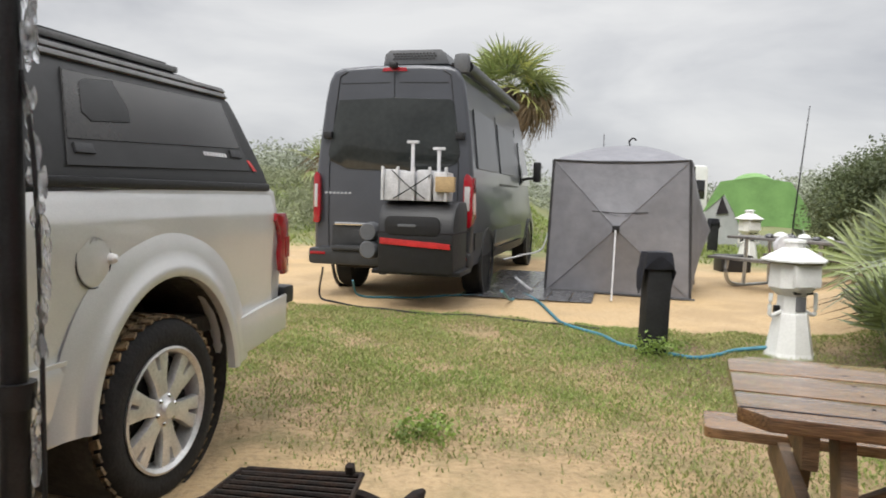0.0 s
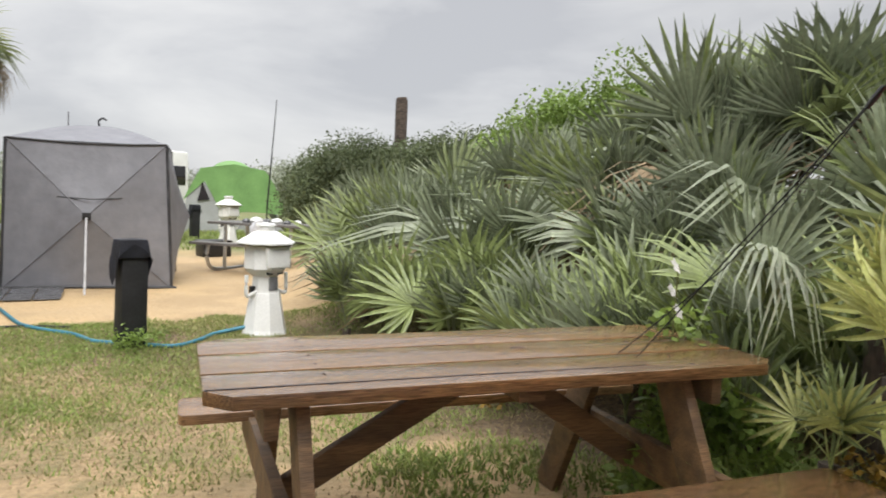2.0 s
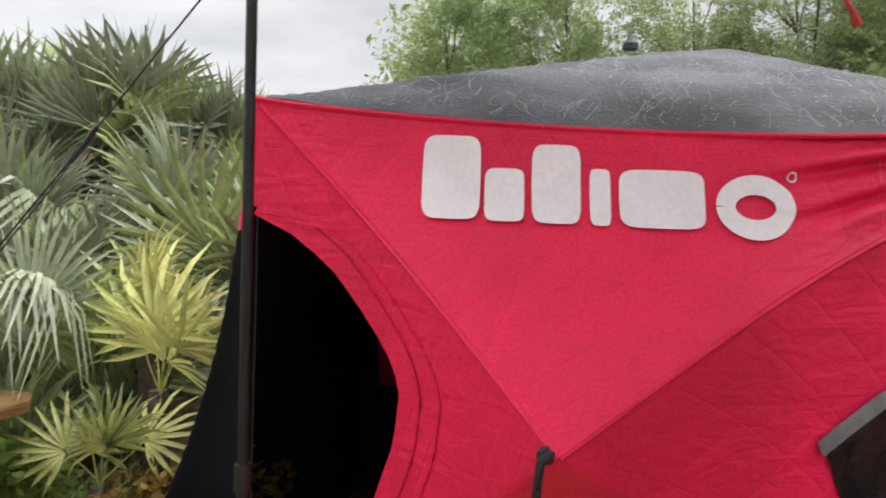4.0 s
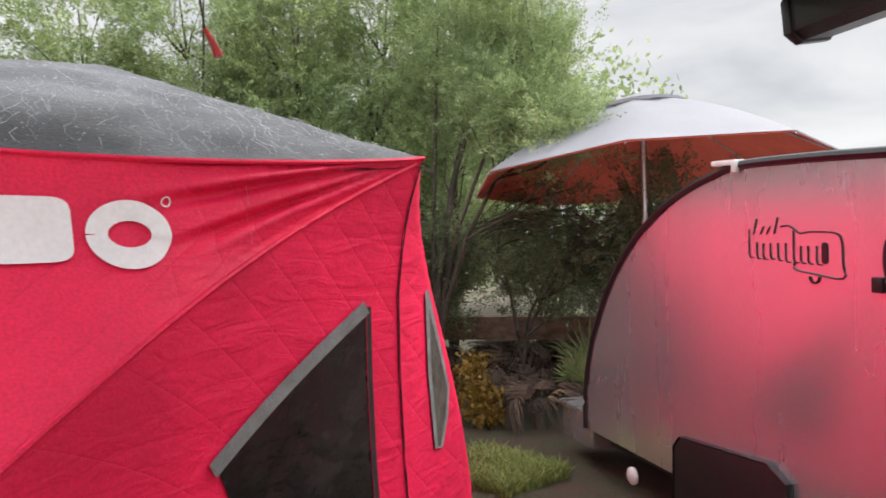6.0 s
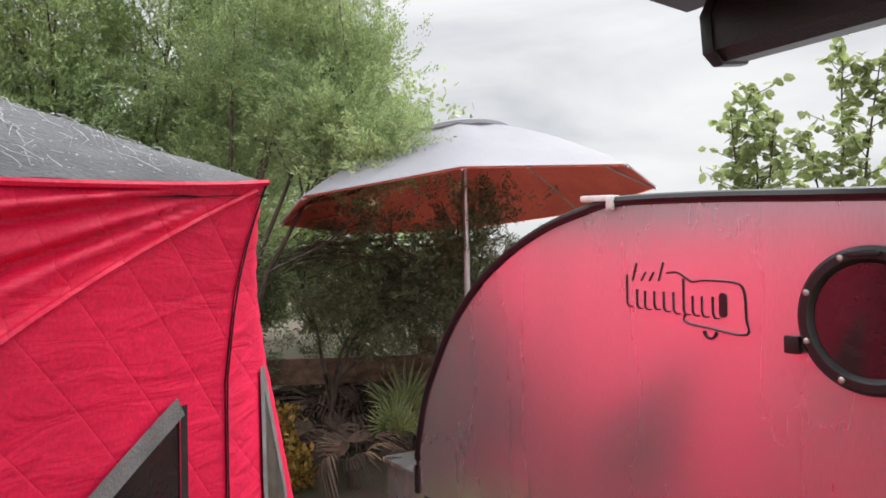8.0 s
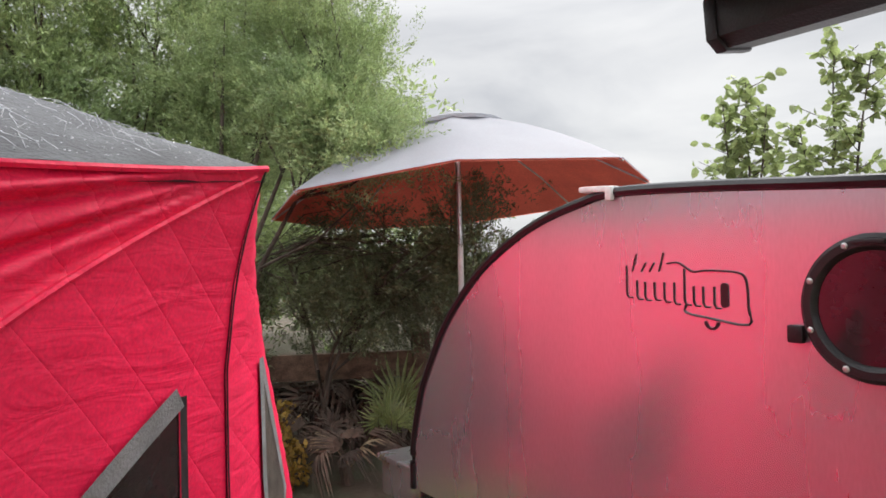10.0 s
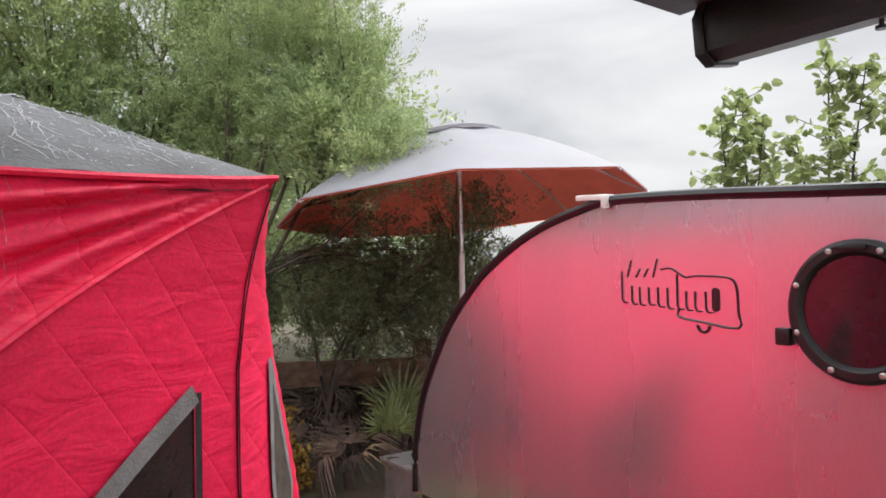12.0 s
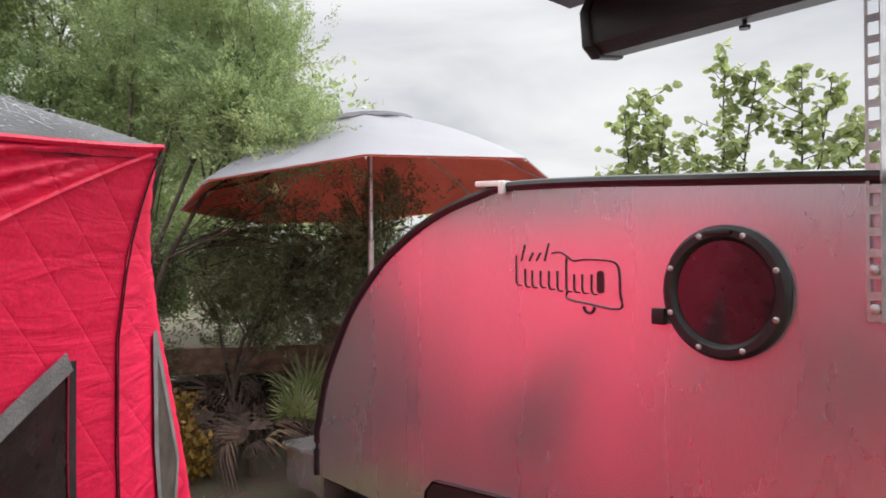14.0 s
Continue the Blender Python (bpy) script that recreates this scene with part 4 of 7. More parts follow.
def truck_wheel(parent, x, y, side, muddy=True):
    """A wheel that stands along the y axis; side: +1 shows its face to +x."""
    r, w = 0.395, 0.275
    turn = pose(x, y, r - 0.032, 0, 90 * side, 0)
    prof = [(0.262, w / 2 - 0.01), (0.30, w / 2 + 0.008), (0.35, w / 2 + 0.004), (0.378, w / 2 - 0.02), (0.386, w / 2 - 0.045), (0.386, -w / 2 + 0.045), (0.37, -w / 2 + 0.01), (0.262, -w / 2)]
    wheel = part("wheel", lathe(prof, 48, turn, close=False), M["rubber"], parent, "black all-terrain tyre")
    bm = bmesh.new()
    for k in range(44):
        a = 360 * k / 44
        for j, off in enumerate((-0.095, -0.032, 0.032, 0.095)):
            h = 0.014 if j in (1, 2) else 0.012
            m = turn @ pose(0, 0, 0, 0, 0, a + (4 if j % 2 else 0)) @ pose(0.384, 0, off, 0, 90, 0) @ pose(0, 0, 0, 0, 0, 18 if j % 2 else -18)
            box(0.05, 0.036, h, m, 0, bm)
    part("tread_base", lathe([(0.387, w / 2 - 0.05), (0.3885, 0.0), (0.387, -w / 2 + 0.05)], 48, turn, close=False), M["mud"] if muddy else M["rubber"], wheel, "mud packed between the tread blocks")
    part("tread", bm, M["mud"] if muddy else M["rubber"], wheel, "mud-caked tread blocks", False)
    rim = part("rim", lathe([(0.262, w / 2 - 0.012), (0.268, w / 2 + 0.004), (0.258, w / 2 + 0.008), (0.243, w / 2 - 0.006), (0.236, w / 2 - 0.06), (0.225, -w / 2)], 48, turn, close=False), M["rim"], wheel, "machined alloy rim")
    # near-black disc stands for the shade between the spokes
    part("rim_back", lathe([(0.240, 0.06), (0.1, 0.055), (0.02, 0.055)], 32, turn), M["rim_dark"], wheel, "disc behind the spokes, blackened as the shade inside the rim", False)
    for k in range(6):
        m = turn @ pose(0, 0, w / 2 - 0.055, 0, 0, 60 * k + 12)
        o = [(0.04, -0.034), (0.12, -0.042), (0.246, -0.08), (0.252, -0.012), (0.18, -0.004), (0.18, 0.004), (0.252, 0.012), (0.246, 0.08), (0.12, 0.042), (0.04, 0.034)]
        part("spoke", prism(o, 0.045, m, 0.014), M["rim"], wheel)
    part("hub_cap", lathe([(0.075, 0), (0.07, 0.02), (0.045, 0.03), (0.035, 0.045), (0.01, 0.05)], 24, turn @ pose(0, 0, w / 2 - 0.03)), M["rim"], wheel)
    for k in range(6):
        a = radians(60 * k + 42)
        part("lug_nut", lathe([(0.013, 0), (0.013, 0.03), (0.006, 0.036)], 6, turn @ pose(0.058 * math.cos(a), 0.058 * math.sin(a), w / 2 - 0.035)), M["chrome"], wheel)
    return wheel


def pickup_truck():
    t = thing("pickup_truck", "silver crew-cab pickup truck with a black bed cap and muddy tyres", "truck", pose(-0.955, 3.85, 0, 0, 0, -14))
    # bed sides with their wheel arch; y runs towards the tail
    hub, ra = -1.0, 0.475
    arch = [(hub + ra * math.cos(radians(a)), 0.40 + 1.12 * ra * math.sin(radians(a))) for a in range(0, 181, 9)]
    outline = [(0.02, 0.60), (0.05, 0.82), (0.03, 1.15), (-0.02, 1.285), (-0.10, 1.315), (-1.0, 1.292), (-1.86, 1.262), (-1.86, 0.40)] + [(p[0], p[1]) for p in arch[::-1]] + [(-0.48, 0.46), (-0.1, 0.50)]
    for x in (-0.085, -1.975):
        slab(outline, x, 0.06, M["silver"], "bed_side", t, "silver bed side panel", 0.018)
    # pressed outer skin: shoulder that rolls in at the top, hollow flank, step above the sill
    for x, s in ((0.0, 1), (-2.0, -1)):
        ny, nz, verts, faces = 72, 36, [], []
        for i in range(ny + 1):
            y = -1.86 + 1.90 * i / ny
            top = lerp_table(y, (-1.86, -1.0, -0.1, -0.02, 0.03, 0.04), (1.262, 1.292, 1.315, 1.285, 1.15, 1.0))
            low = lerp_table(y, (-1.86, -0.48, -0.1, 0.04), (0.41, 0.45, 0.50, 0.60))
            if abs(y - hub) < ra:
                low = max(low, 0.40 + 1.12 * math.sqrt(ra * ra - (y - hub) ** 2))
            for j in range(nz + 1):
                z = low + (top - low) * j / nz
                o = lerp_table(z, (0.40, 0.52, 0.672, 0.69, 0.80, 0.95, 1.08, 1.17, 1.25, 1.30), (-0.022, 0.0, 0.006, -0.012, -0.011, -0.003, 0.006, 0.006, -0.016, -0.042))
                verts.append((x + s * (o - 0.05 * sstep(-0.08, 0.04, y)), y, z))
        for i in range(ny):
            for j in range(nz):
                q = i * (nz + 1) + j
                faces.append((q, q + nz + 1, q + nz + 2, q + 1))
        from_arrays("bed_skin", verts, faces, M["silver"], t, "pressed silver flank", True)
    slab([(-0.02, 0.56), (0.0, 1.26), (-0.05, 1.28), (-0.08, 0.56)], -1.93, 1.86, M["silver"], "tailgate", t, "silver tailgate", 0.015)
    part("bed_floor", box(1.8, 1.8, 0.08, pose(-0.97, -0.95, 0.62), 0.01), M["wheel_well"], t)
    # shoulder swelling over the wheel, flare, dark well
    for x, s in ((0.0, 1), (-2.0, -1)):
        bm = bmesh.new()
        rows = []
        for a in range(4, 179, 6):
            ca, sa = math.cos(radians(a)), math.sin(radians(a))
            ring = []
            for rr, o in ((0.468, 0.0), (0.472, 0.036), (0.49, 0.044), (0.515, 0.04), (0.53, 0.026), (0.57, 0.018), (0.62, 0.010), (0.66, -0.004)):
                fade = 1.0 if -2 < a < 182 else 0.8
                ring.append(bm.verts.new((x + s * o * fade, hub + rr * ca, 0.40 + 1.12 * rr * sa)))
            rows.append(ring)
        for p, q in zip(rows, rows[1:]):
            for k in range(len(p) - 1):
                bm.faces.new((p[k], p[k + 1], q[k + 1], q[k]))
        bmesh.ops.recalc_face_normals(bm, faces=bm.faces[:])
        part("fender_flare", bm, M["silver"], t, "silver wheel-arch flare")
        part("wheel_well", lathe([(0.47, 0.0), (0.47, 0.4), (0.1, 0.4)], 32, pose(x - s * 0.01, hub, 0.45, 0, -90 * s, 0), close=False), M["wheel_well"], t, "dirty dark wheel well")
    slab([(-1.86, 0.68), (-1.5, 0.685), (-1.5, 0.70), (-1.86, 0.695)], 0.0, 0.006, M["silver"], "side_crease", t)
    # lower rear corner and bumper
    slab([(-0.5, 0.47), (0.05, 0.53), (0.06, 0.72), (-0.46, 0.66)], -0.01, 0.025, M["silver"], "rear_valance", t, "", 0.01)
    part("bumper", box(1.92, 0.16, 0.2, pose(-0.98, 0.09, 0.53), 0.04), M["chrome"], t, "chrome rear bumper")
    part("bumper_corner", box(0.10, 0.12, 0.10, pose(-0.045, 0.11, 0.66), 0.02), M["black_plastic"], t, "black bumper end")
    # tail lamps: a C-shaped red lens
    for x in (-0.005, -2.0):
        lamp = [(0.052, 0.84), (0.05, 1.12), (0.02, 1.17), (-0.085, 1.17), (-0.09, 1.13), (-0.05, 1.09), (-0.03, 1.02), (-0.045, 0.95), (-0.03, 0.86), (0.0, 0.835)]
        lp = slab(lamp, x, 0.03 if x > -1 else -0.03, M["lamp_red"], "tail_lamp", t, "red tail lamp", 0.006)
        slab([(0.056, 0.93), (0.056, 1.04), (0.01, 1.04), (0.01, 0.93)], x, 0.034 if x > -1 else -0.034, M["lamp_red"], "lamp_bar", lp)
    # fuel flap with its small white sensor
    part("fuel_flap", lathe([(0.095, 0), (0.095, 0.004), (0.085, 0.006)], 28, pose(0.0, -1.44, 1.03, 0, 90, 0) @ Matrix.Diagonal((1, 0.86, 1, 1))), M["silver"], t)
    part("flap_groove", tube([(0.003, -1.44 + 0.088 * math.cos(radians(12 * k)), 1.03 + 0.101 * math.sin(radians(12 * k))) for k in range(30)], 0.0022, 6, closed=True), M["black_plastic"], t, "dark gap round the fuel flap")
    part("flap_latch", lathe([(0.02, 0), (0.017, 0.02), (0.005, 0.03)], 14, pose(0.004, -1.355, 1.03, 0, 90, 0)), M["bracket_white"], t, "white knob")
    # bed cap: sloping sides and back
    def ring_at(z, inset, back, fore):
        return [(-inset, back, z), (-2.0 + inset, back, z), (-2.0 + inset, fore, z), (-inset, fore, z)]

    rings = [ring_at(1.30, 0.03, -0.07, -1.84), ring_at(1.36, 0.035, -0.09, -1.84), ring_at(1.66, 0.16, -0.17, -1.80), ring_at(1.75, 0.20, -0.20, -1.78), ring_at(1.81, 0.25, -0.28, -1.74), ring_at(1.85, 0.34, -0.42, -1.70)]
    bm = bmesh.new()
    vr = [[bm.verts.new(p) for p in r] for r in rings]
    for p, q in zip(vr, vr[1:]):
        for k in range(4):
            bm.faces.new((p[k], p[(k + 1) % 4], q[(k + 1) % 4], q[k]))
    bm.faces.new(vr[-1])
    bm.faces.new(vr[0][::-1])
    bmesh.ops.recalc_face_normals(bm, faces=bm.faces[:])
    bmesh.ops.bevel(bm, geom=bm.edges[:], offset=0.015, segments=2, affect="EDGES")
    cap = part("bed_cap", bm, M["cap_black"], t, "black bed cap")
    part("cap_gasket", box(1.98, 1.74, 0.04, pose(-1.0, -0.97, 1.285), 0.012), M["black_plastic"], cap)
    tilt = math.degrees(math.atan2(0.125, 0.30))

    def on_cap(y, z, lift=0.0):
        return (-0.035 - (z - 1.36) * 0.125 / 0.30 + lift, y, z)

    def cap_panel(outline, lift, thick, mat, name, label=""):
        c, s_ = math.cos(radians(tilt)), math.sin(radians(tilt))
        m = Matrix(((0, -s_, c, -0.035 + lift), (1, 0, 0, 0), (0, c, s_, 1.36), (0, 0, 0, 1)))
        return part(name, prism([(y, (z - 1.36) / c) for y, z in outline], thick, m, 0.003), mat, cap, label)

    cap_panel([(-0.25, 1.385), (-0.29, 1.735), (-1.38, 1.72), (-1.52, 1.36)], 0.001, 0.006, M["cap_black"], "side_door", "black side hatch")
    cap_panel([(-0.29, 1.497), (-0.31, 1.725), (-1.385, 1.71), (-1.48, 1.455)], 0.008, 0.003, M["cap_glass"], "side_glass", "dark hatch window")
    cap_panel([(y, z) for y, z in [(-1.09, 1.60), (-1.106, 1.545), (-1.33, 1.528), (-1.365, 1.56), (-1.32, 1.675), (-1.29, 1.69), (-1.13, 1.705)]], 0.012, 0.003, M["cap_black"], "vent_outline")
    for y, z in ((-0.36, 1.445), (-1.42, 1.405)):
        cap_panel([(y - 0.05, z), (y + 0.05, z), (y + 0.045, z + 0.035), (y - 0.045, z + 0.035)], 0.006, 0.012, M["black_plastic"], "hatch_latch", "black latch")
    for k in range(8):
        y = -0.64 + 0.025 * k
        cap_panel([(y, 1.443), (y + 0.016, 1.443), (y + 0.016, 1.462), (y, 1.462)], 0.008, 0.003, M["crate_white"], "badge_bar", "pale badge mark")
    cap_panel([(-0.195, 1.385), (-0.225, 1.385), (-0.265, 1.44), (-0.235, 1.44)], 0.006, 0.003, M["red_tape"], "sticker", "small red sticker")
    for z0, z1 in ((1.752, 1.772), (1.782, 1.80)):
        cap_panel([(-0.22, z0), (-0.24, z1), (-1.77, z1), (-1.77, z0)], -0.012, 0.02, M["cap_grey"], "roof_band", "grey roof band")
    for x in (-0.34, -1.66):
        part("roof_rail", box(0.07, 1.2, 0.03, pose(x, -1.08, 1.845), 0.01), M["cap_grey"], cap, "grey roof rail")
        part("rail_edge", box(0.025, 1.14, 0.02, pose(x - 0.02, -1.08, 1.872), 0.005), M["black_plastic"], cap)
    eye = [(-0.27, -1.57 + 0.024 * math.cos(radians(20 * k)), 1.95 + 0.026 * math.sin(radians(20 * k))) for k in range(18)]
    part("eye_bolt", tube(eye, 0.006, 6, tube([(-0.27, -1.57, 1.80), (-0.27, -1.57, 1.925)], 0.006, 6), True), M["black_steel"], cap, "black eye bolt")
    # cab, bonnet and front, in the truck's plain shapes
    cab = [(-1.90, 0.42), (-1.90, 1.28), (-1.98, 1.62), (-2.15, 1.80), (-2.5, 1.86), (-3.4, 1.84), (-4.15, 1.34), (-5.5, 1.24), (-5.72, 1.1), (-5.75, 0.5), (-5.4, 0.42), (-5.18, 0.42)] + [(-4.7 + 0.48 * math.cos(radians(a)), 0.40 + 0.52 * math.sin(radians(a))) for a in range(180, -1, -12)][::-1][0:0] + [(-4.22, 0.42)]
    bm = prism(cab, 1.96, Matrix.Translation((-1.98, 0, 0)) @ SIDE, 0.05)
    for v in bm.verts:
        if v.co.z > 1.3:
            v.co.x += (-0.98 - v.co.x) * min(0.22, (v.co.z - 1.3) * 0.42)
    part("cab", bm, M["silver"], t, "silver cab")
    for s in (1, -1):
        for y0, y1 in ((-2.1, -2.95), (-3.02, -3.75)):
            o = [(y0, 1.33), (y0 - 0.05, 1.70), (y1 + (0.02 if y1 > -3 else 0.45), 1.72), (y1, 1.33)]
            c, s_ = math.cos(radians(23)), math.sin(radians(23))
            m = Matrix(((0, -s_ * s, c * s, -0.98 + s * 0.985), (1, 0, 0, 0), (0, c, s_, 1.33), (0, 0, 0, 1)))
            part("cab_window", prism([(y, (z - 1.33) / c) for y, z in o], 0.008, m), M["glass_dark"], t, "dark side window")
    for s, x in ((1, -0.145), (-1, -1.855)):
        truck_wheel(t, x, hub, s)
        truck_wheel(t, x, -4.72, s)
    return t


pickup_truck()


def camper_van():
    t = thing("camper_van", "wet dark grey high-roof camper van with rear cargo box", "van", pose(0.28, 8.40, 0, 0, 0, -14) @ Matrix.Diagonal((1.0, 1.0, 1.02, 1)))
    # section (x from the middle, z) at half width; the body runs along +y to the nose
    sec = [(0.95, 0.42), (0.995, 0.55), (1.005, 1.0), (0.99, 1.45), (0.945, 1.9), (0.885, 2.35), (0.84, 2.58), (0.78, 2.70), (0.66, 2.745), (0.3, 2.765)]
    ring0 = sec + [(-x, z) for x, z in sec[::-1]]
    stations = [(0.0, 1.0, 2.765, 0.0), (0.05, 1.004, 2.765, 0.0), (4.6, 1.0, 2.765, 0.0), (5.1, 0.98, 2.60, 0.0), (5.9, 0.96, 1.75, 0.0), (6.15, 0.95, 1.45, 0.0), (6.7, 0.92, 1.22, 0.0), (6.92, 0.85, 0.95, 0.0)]
    bm = bmesh.new()
    rows = []
    for y, k, top, _ in stations:
        rows.append([bm.verts.new((-1.0 + x * k, y + (0.02 * (z - 0.42) if y < 0.1 else 0), 0.42 + (z - 0.42) * (top - 0.42) / (2.765 - 0.42))) for x, z in ring0])
    for p, q in zip(rows, rows[1:]):
        for k in range(len(p)):
            bm.faces.new((p[k], p[(k + 1) % len(p)], q[(k + 1) % len(p)], q[k]))
    bm.faces.new(rows[0][::-1])
    bm.faces.new(rows[-1])
    bmesh.ops.recalc_face_normals(bm, faces=bm.faces[:])
    edge = [e for e in bm.edges if all(v in rows[0] for v in e.verts)]
    bmesh.ops.bevel(bm, geom=edge, offset=0.05, segments=3, profile=0.6, affect="EDGES")
    part("body", bm, M["van_paint"], t, "dark grey metallic body")

    def back(outline, y, thick, mat, name, label="", parent=t, bevel=0.004):
        """A piece on the rear face; outline in x and z."""
        m = Matrix(((1, 0, 0, 0), (0, 0.02, -1, y), (0, 1, 0, 0), (0, 0, 0, 1)))
        return part(name, prism(outline, thick, m, bevel), mat, parent, label)

    def soft(pts, steps=4):
        p = [(v.x, v.y) for v in smooth_path([(a, b, 0) for a, b in pts + pts[:1]], steps)]
        return p[:-1]

    glass = [(-1.72, 2.30), (-1.70, 2.36), (-1.0, 2.385), (-0.30, 2.36), (-0.26, 2.30), (-0.17, 1.72), (-0.22, 1.62), (-0.42, 1.545), (-1.0, 1.53), (-1.58, 1.545), (-1.80, 1.64), (-1.83, 1.72)]
    back(glass, -0.006, 0.012, M["van_glass"], "rear_window", "dark tinted rear window")
    groove = M["black_plastic"]
    back([(-1.004, 0.62), (-0.996, 0.62), (-0.996, 2.70), (-1.004, 2.70)], -0.002, 0.012, groove, "door_seam", "dark door gap", bevel=0)
    back([(-1.68, 2.548), (-1.06, 2.556), (-1.06, 2.566), (-1.68, 2.558)], -0.002, 0.01, groove, "door_crease", bevel=0)
    back([(-0.94, 2.556), (-0.34, 2.548), (-0.34, 2.558), (-0.94, 2.566)], -0.002, 0.01, groove, "door_crease", bevel=0)
    for x, s in ((-1.80, -1), (-0.20, 1)):
        seam = [(x, 0.62), (x + s * 0.012, 0.9), (x + s * 0.012, 1.6), (x - s * 0.05, 2.2), (x - s * 0.11, 2.64), (x - s * 0.2, 2.69)]
        part("door_edge", tube([(a, -0.003 + 0.02 * (b - 0.42), b) for a, b in seam], 0.007, 6), groove, t)
        part("hinge", box(0.11, 0.06, 0.085, pose(x + s * 0.03, 0.0, 1.90), 0.012), M["black_plastic"], t, "black door hinge")
    for x0, x1 in ((-1.985, -1.905), (-0.10, 0.005)):
        lp = back(soft([(x0, 0.90), (x0, 1.46), (x1 - 0.015, 1.46), (x1, 1.3), (x1, 0.92)], 3), -0.02, 0.06, M["lamp_red"], "tail_lamp", "tall red tail lamp")
        back([(x0 + 0.01, 1.08), (x1 - 0.03, 1.08), (x1 - 0.03, 1.36), (x0 + 0.01, 1.36)], -0.052, 0.035, M["lamp_white"], "lamp_insert", "clear lens", lp)
    slab([(-0.01, 0.92), (0.18, 1.0), (0.10, 1.46), (-0.01, 1.46)], -0.005, 0.014, M["lamp_red"], "lamp_wrap", t, "red lamp wrapping the corner")
    back([(-1.76, 0.62), (-0.98, 0.62), (-0.98, 0.86), (-1.03, 0.89), (-1.71, 0.89), (-1.76, 0.86)], -0.002, 0.012, M["van_clad"], "plate_recess", "grey plate recess")
    back([(-1.72, 0.87), (-1.03, 0.87), (-1.03, 0.905), (-1.72, 0.905)], -0.01, 0.03, M["chrome"], "door_handle", "bright handle strip")
    back([(-1.52, 0.65), (-1.22, 0.65), (-1.22, 0.81), (-1.52, 0.81)], -0.012, 0.012, M["van_clad"], "number_plate", "dark blank plate")
    for k in range(7):
        x = -1.87 + k * 0.052
        back([(x, 1.243), (x + 0.036, 1.243), (x + 0.04, 1.268), (x + 0.004, 1.268)], -0.001, 0.012, M["chrome"], "badge_bar", "chrome badge mark", bevel=0)
    part("bumper", box(2.02, 0.28, 0.2, pose(-1.0, -0.02, 0.40), 0.05), M["van_clad"], t, "grey plastic rear bumper")
    part("bumper_step", box(1.2, 0.2, 0.05, pose(-1.1, -0.1, 0.58), 0.02), M["van_clad"], t)
    for x in (-1.88, -0.12):
        part("reflector", box(0.2, 0.012, 0.035, pose(x, -0.163, 0.52), 0.004), M["lamp_red"], t, "red reflector")
    back([(-1.16, 2.69), (-0.84, 2.69), (-0.86, 2.735), (-1.14, 2.735)], 0.02, 0.04, M["lamp_red"], "brake_lamp", "red high brake lamp")
    part("rear_camera", box(0.1, 0.1, 0.07, pose(-1.0, -0.01, 2.72), 0.025), M["black_plastic"], t, "small black camera")
    # roof unit, awning roll and rack
    unit = part("roof_unit", prism([(-0.42, 0), (-0.40, 0.13), (-0.33, 0.18), (0.30, 0.18), (0.37, 0.13), (0.42, 0)], 0.7, Matrix(((1, 0, 0, -0.80), (0, 0, 1, 0.25), (0, 1, 0, 2.80), (0, 0, 0, 1))), 0.03), M["ac_grey"], t, "grey roof air unit")
    for j in range(3):
        for k in range(13):
            part("vent_hole", box(0.024, 0.006, 0.018, pose(-1.08 + 0.042 * k + 0.02 * (j % 2), 0.243, 2.86 + 0.03 * j), 0.004), M["black_plastic"], unit)
    part("roof_awning", tube([(-0.15, 0.22, 2.76), (-0.15, 4.2, 2.76)], 0.07, 12), M["black_steel"], t, "rolled black side awning")
    part("awning_end", box(0.19, 0.14, 0.24, pose(-0.2, 0.14, 2.66), 0.07), M["ac_grey"], t, "grey awning end cap")
    part("roof_rail", box(0.05, 4.2, 0.04, pose(-0.30, 2.2, 2.75), 0.01), M["black_steel"], t)
    # right side: glass, seams, cladding
    def flank(outline, mat, name, label="", lift=0.0, thick=0.012):
        bm = bmesh.new()
        vs = []
        for y, z in outline:
            x = float(np.interp(z, [p[1] for p in sec], [p[0] for p in sec]))
            vs.append(bm.verts.new((-1.0 + x * 1.003 + 0.004 + lift, y, z)))
        bm.faces.new(vs)
        ret = bmesh.ops.extrude_face_region(bm, geom=bm.faces[:])
        bmesh.ops.translate(bm, vec=(thick, 0, 0), verts=[v for v in ret["geom"] if isinstance(v, bmesh.types.BMVert)])
        bmesh.ops.recalc_face_normals(bm, faces=bm.faces[:])
        return part(name, bm, mat, t, label)

    flank([(0.32, 1.58), (0.34, 2.28), (1.72, 2.28), (1.74, 1.58)], M["van_panel"], "side_window", "dark tinted side window")
    flank([(2.0, 1.58), (2.0, 2.26), (3.5, 2.26), (3.5, 1.58)], M["van_panel"], "side_window")
    flank([(4.0, 1.45), (4.0, 2.15), (4.7, 2.12), (5.2, 1.45)], M["van_glass"], "cab_window")
    for y in (1.9, 3.7):
        flank([(y, 0.6), (y, 2.35), (y + 0.015, 2.35), (y + 0.015, 0.6)], groove, "panel_gap", "", 0.0, 0.004)
    flank([(1.9, 1.40), (1.9, 1.43), (3.7, 1.43), (3.7, 1.40)], groove, "slide_rail", "", 0.002, 0.006)
    flank([(0.1, 0.62), (0.1, 0.82), (0.55, 0.82), (0.55, 0.62)], M["van_clad"], "side_cladding", "", 0.004)
    flank([(1.5, 0.62), (1.5, 0.80), (4.1, 0.80), (4.1, 0.62)], M["ac_grey"], "side_cladding", "", 0.004)
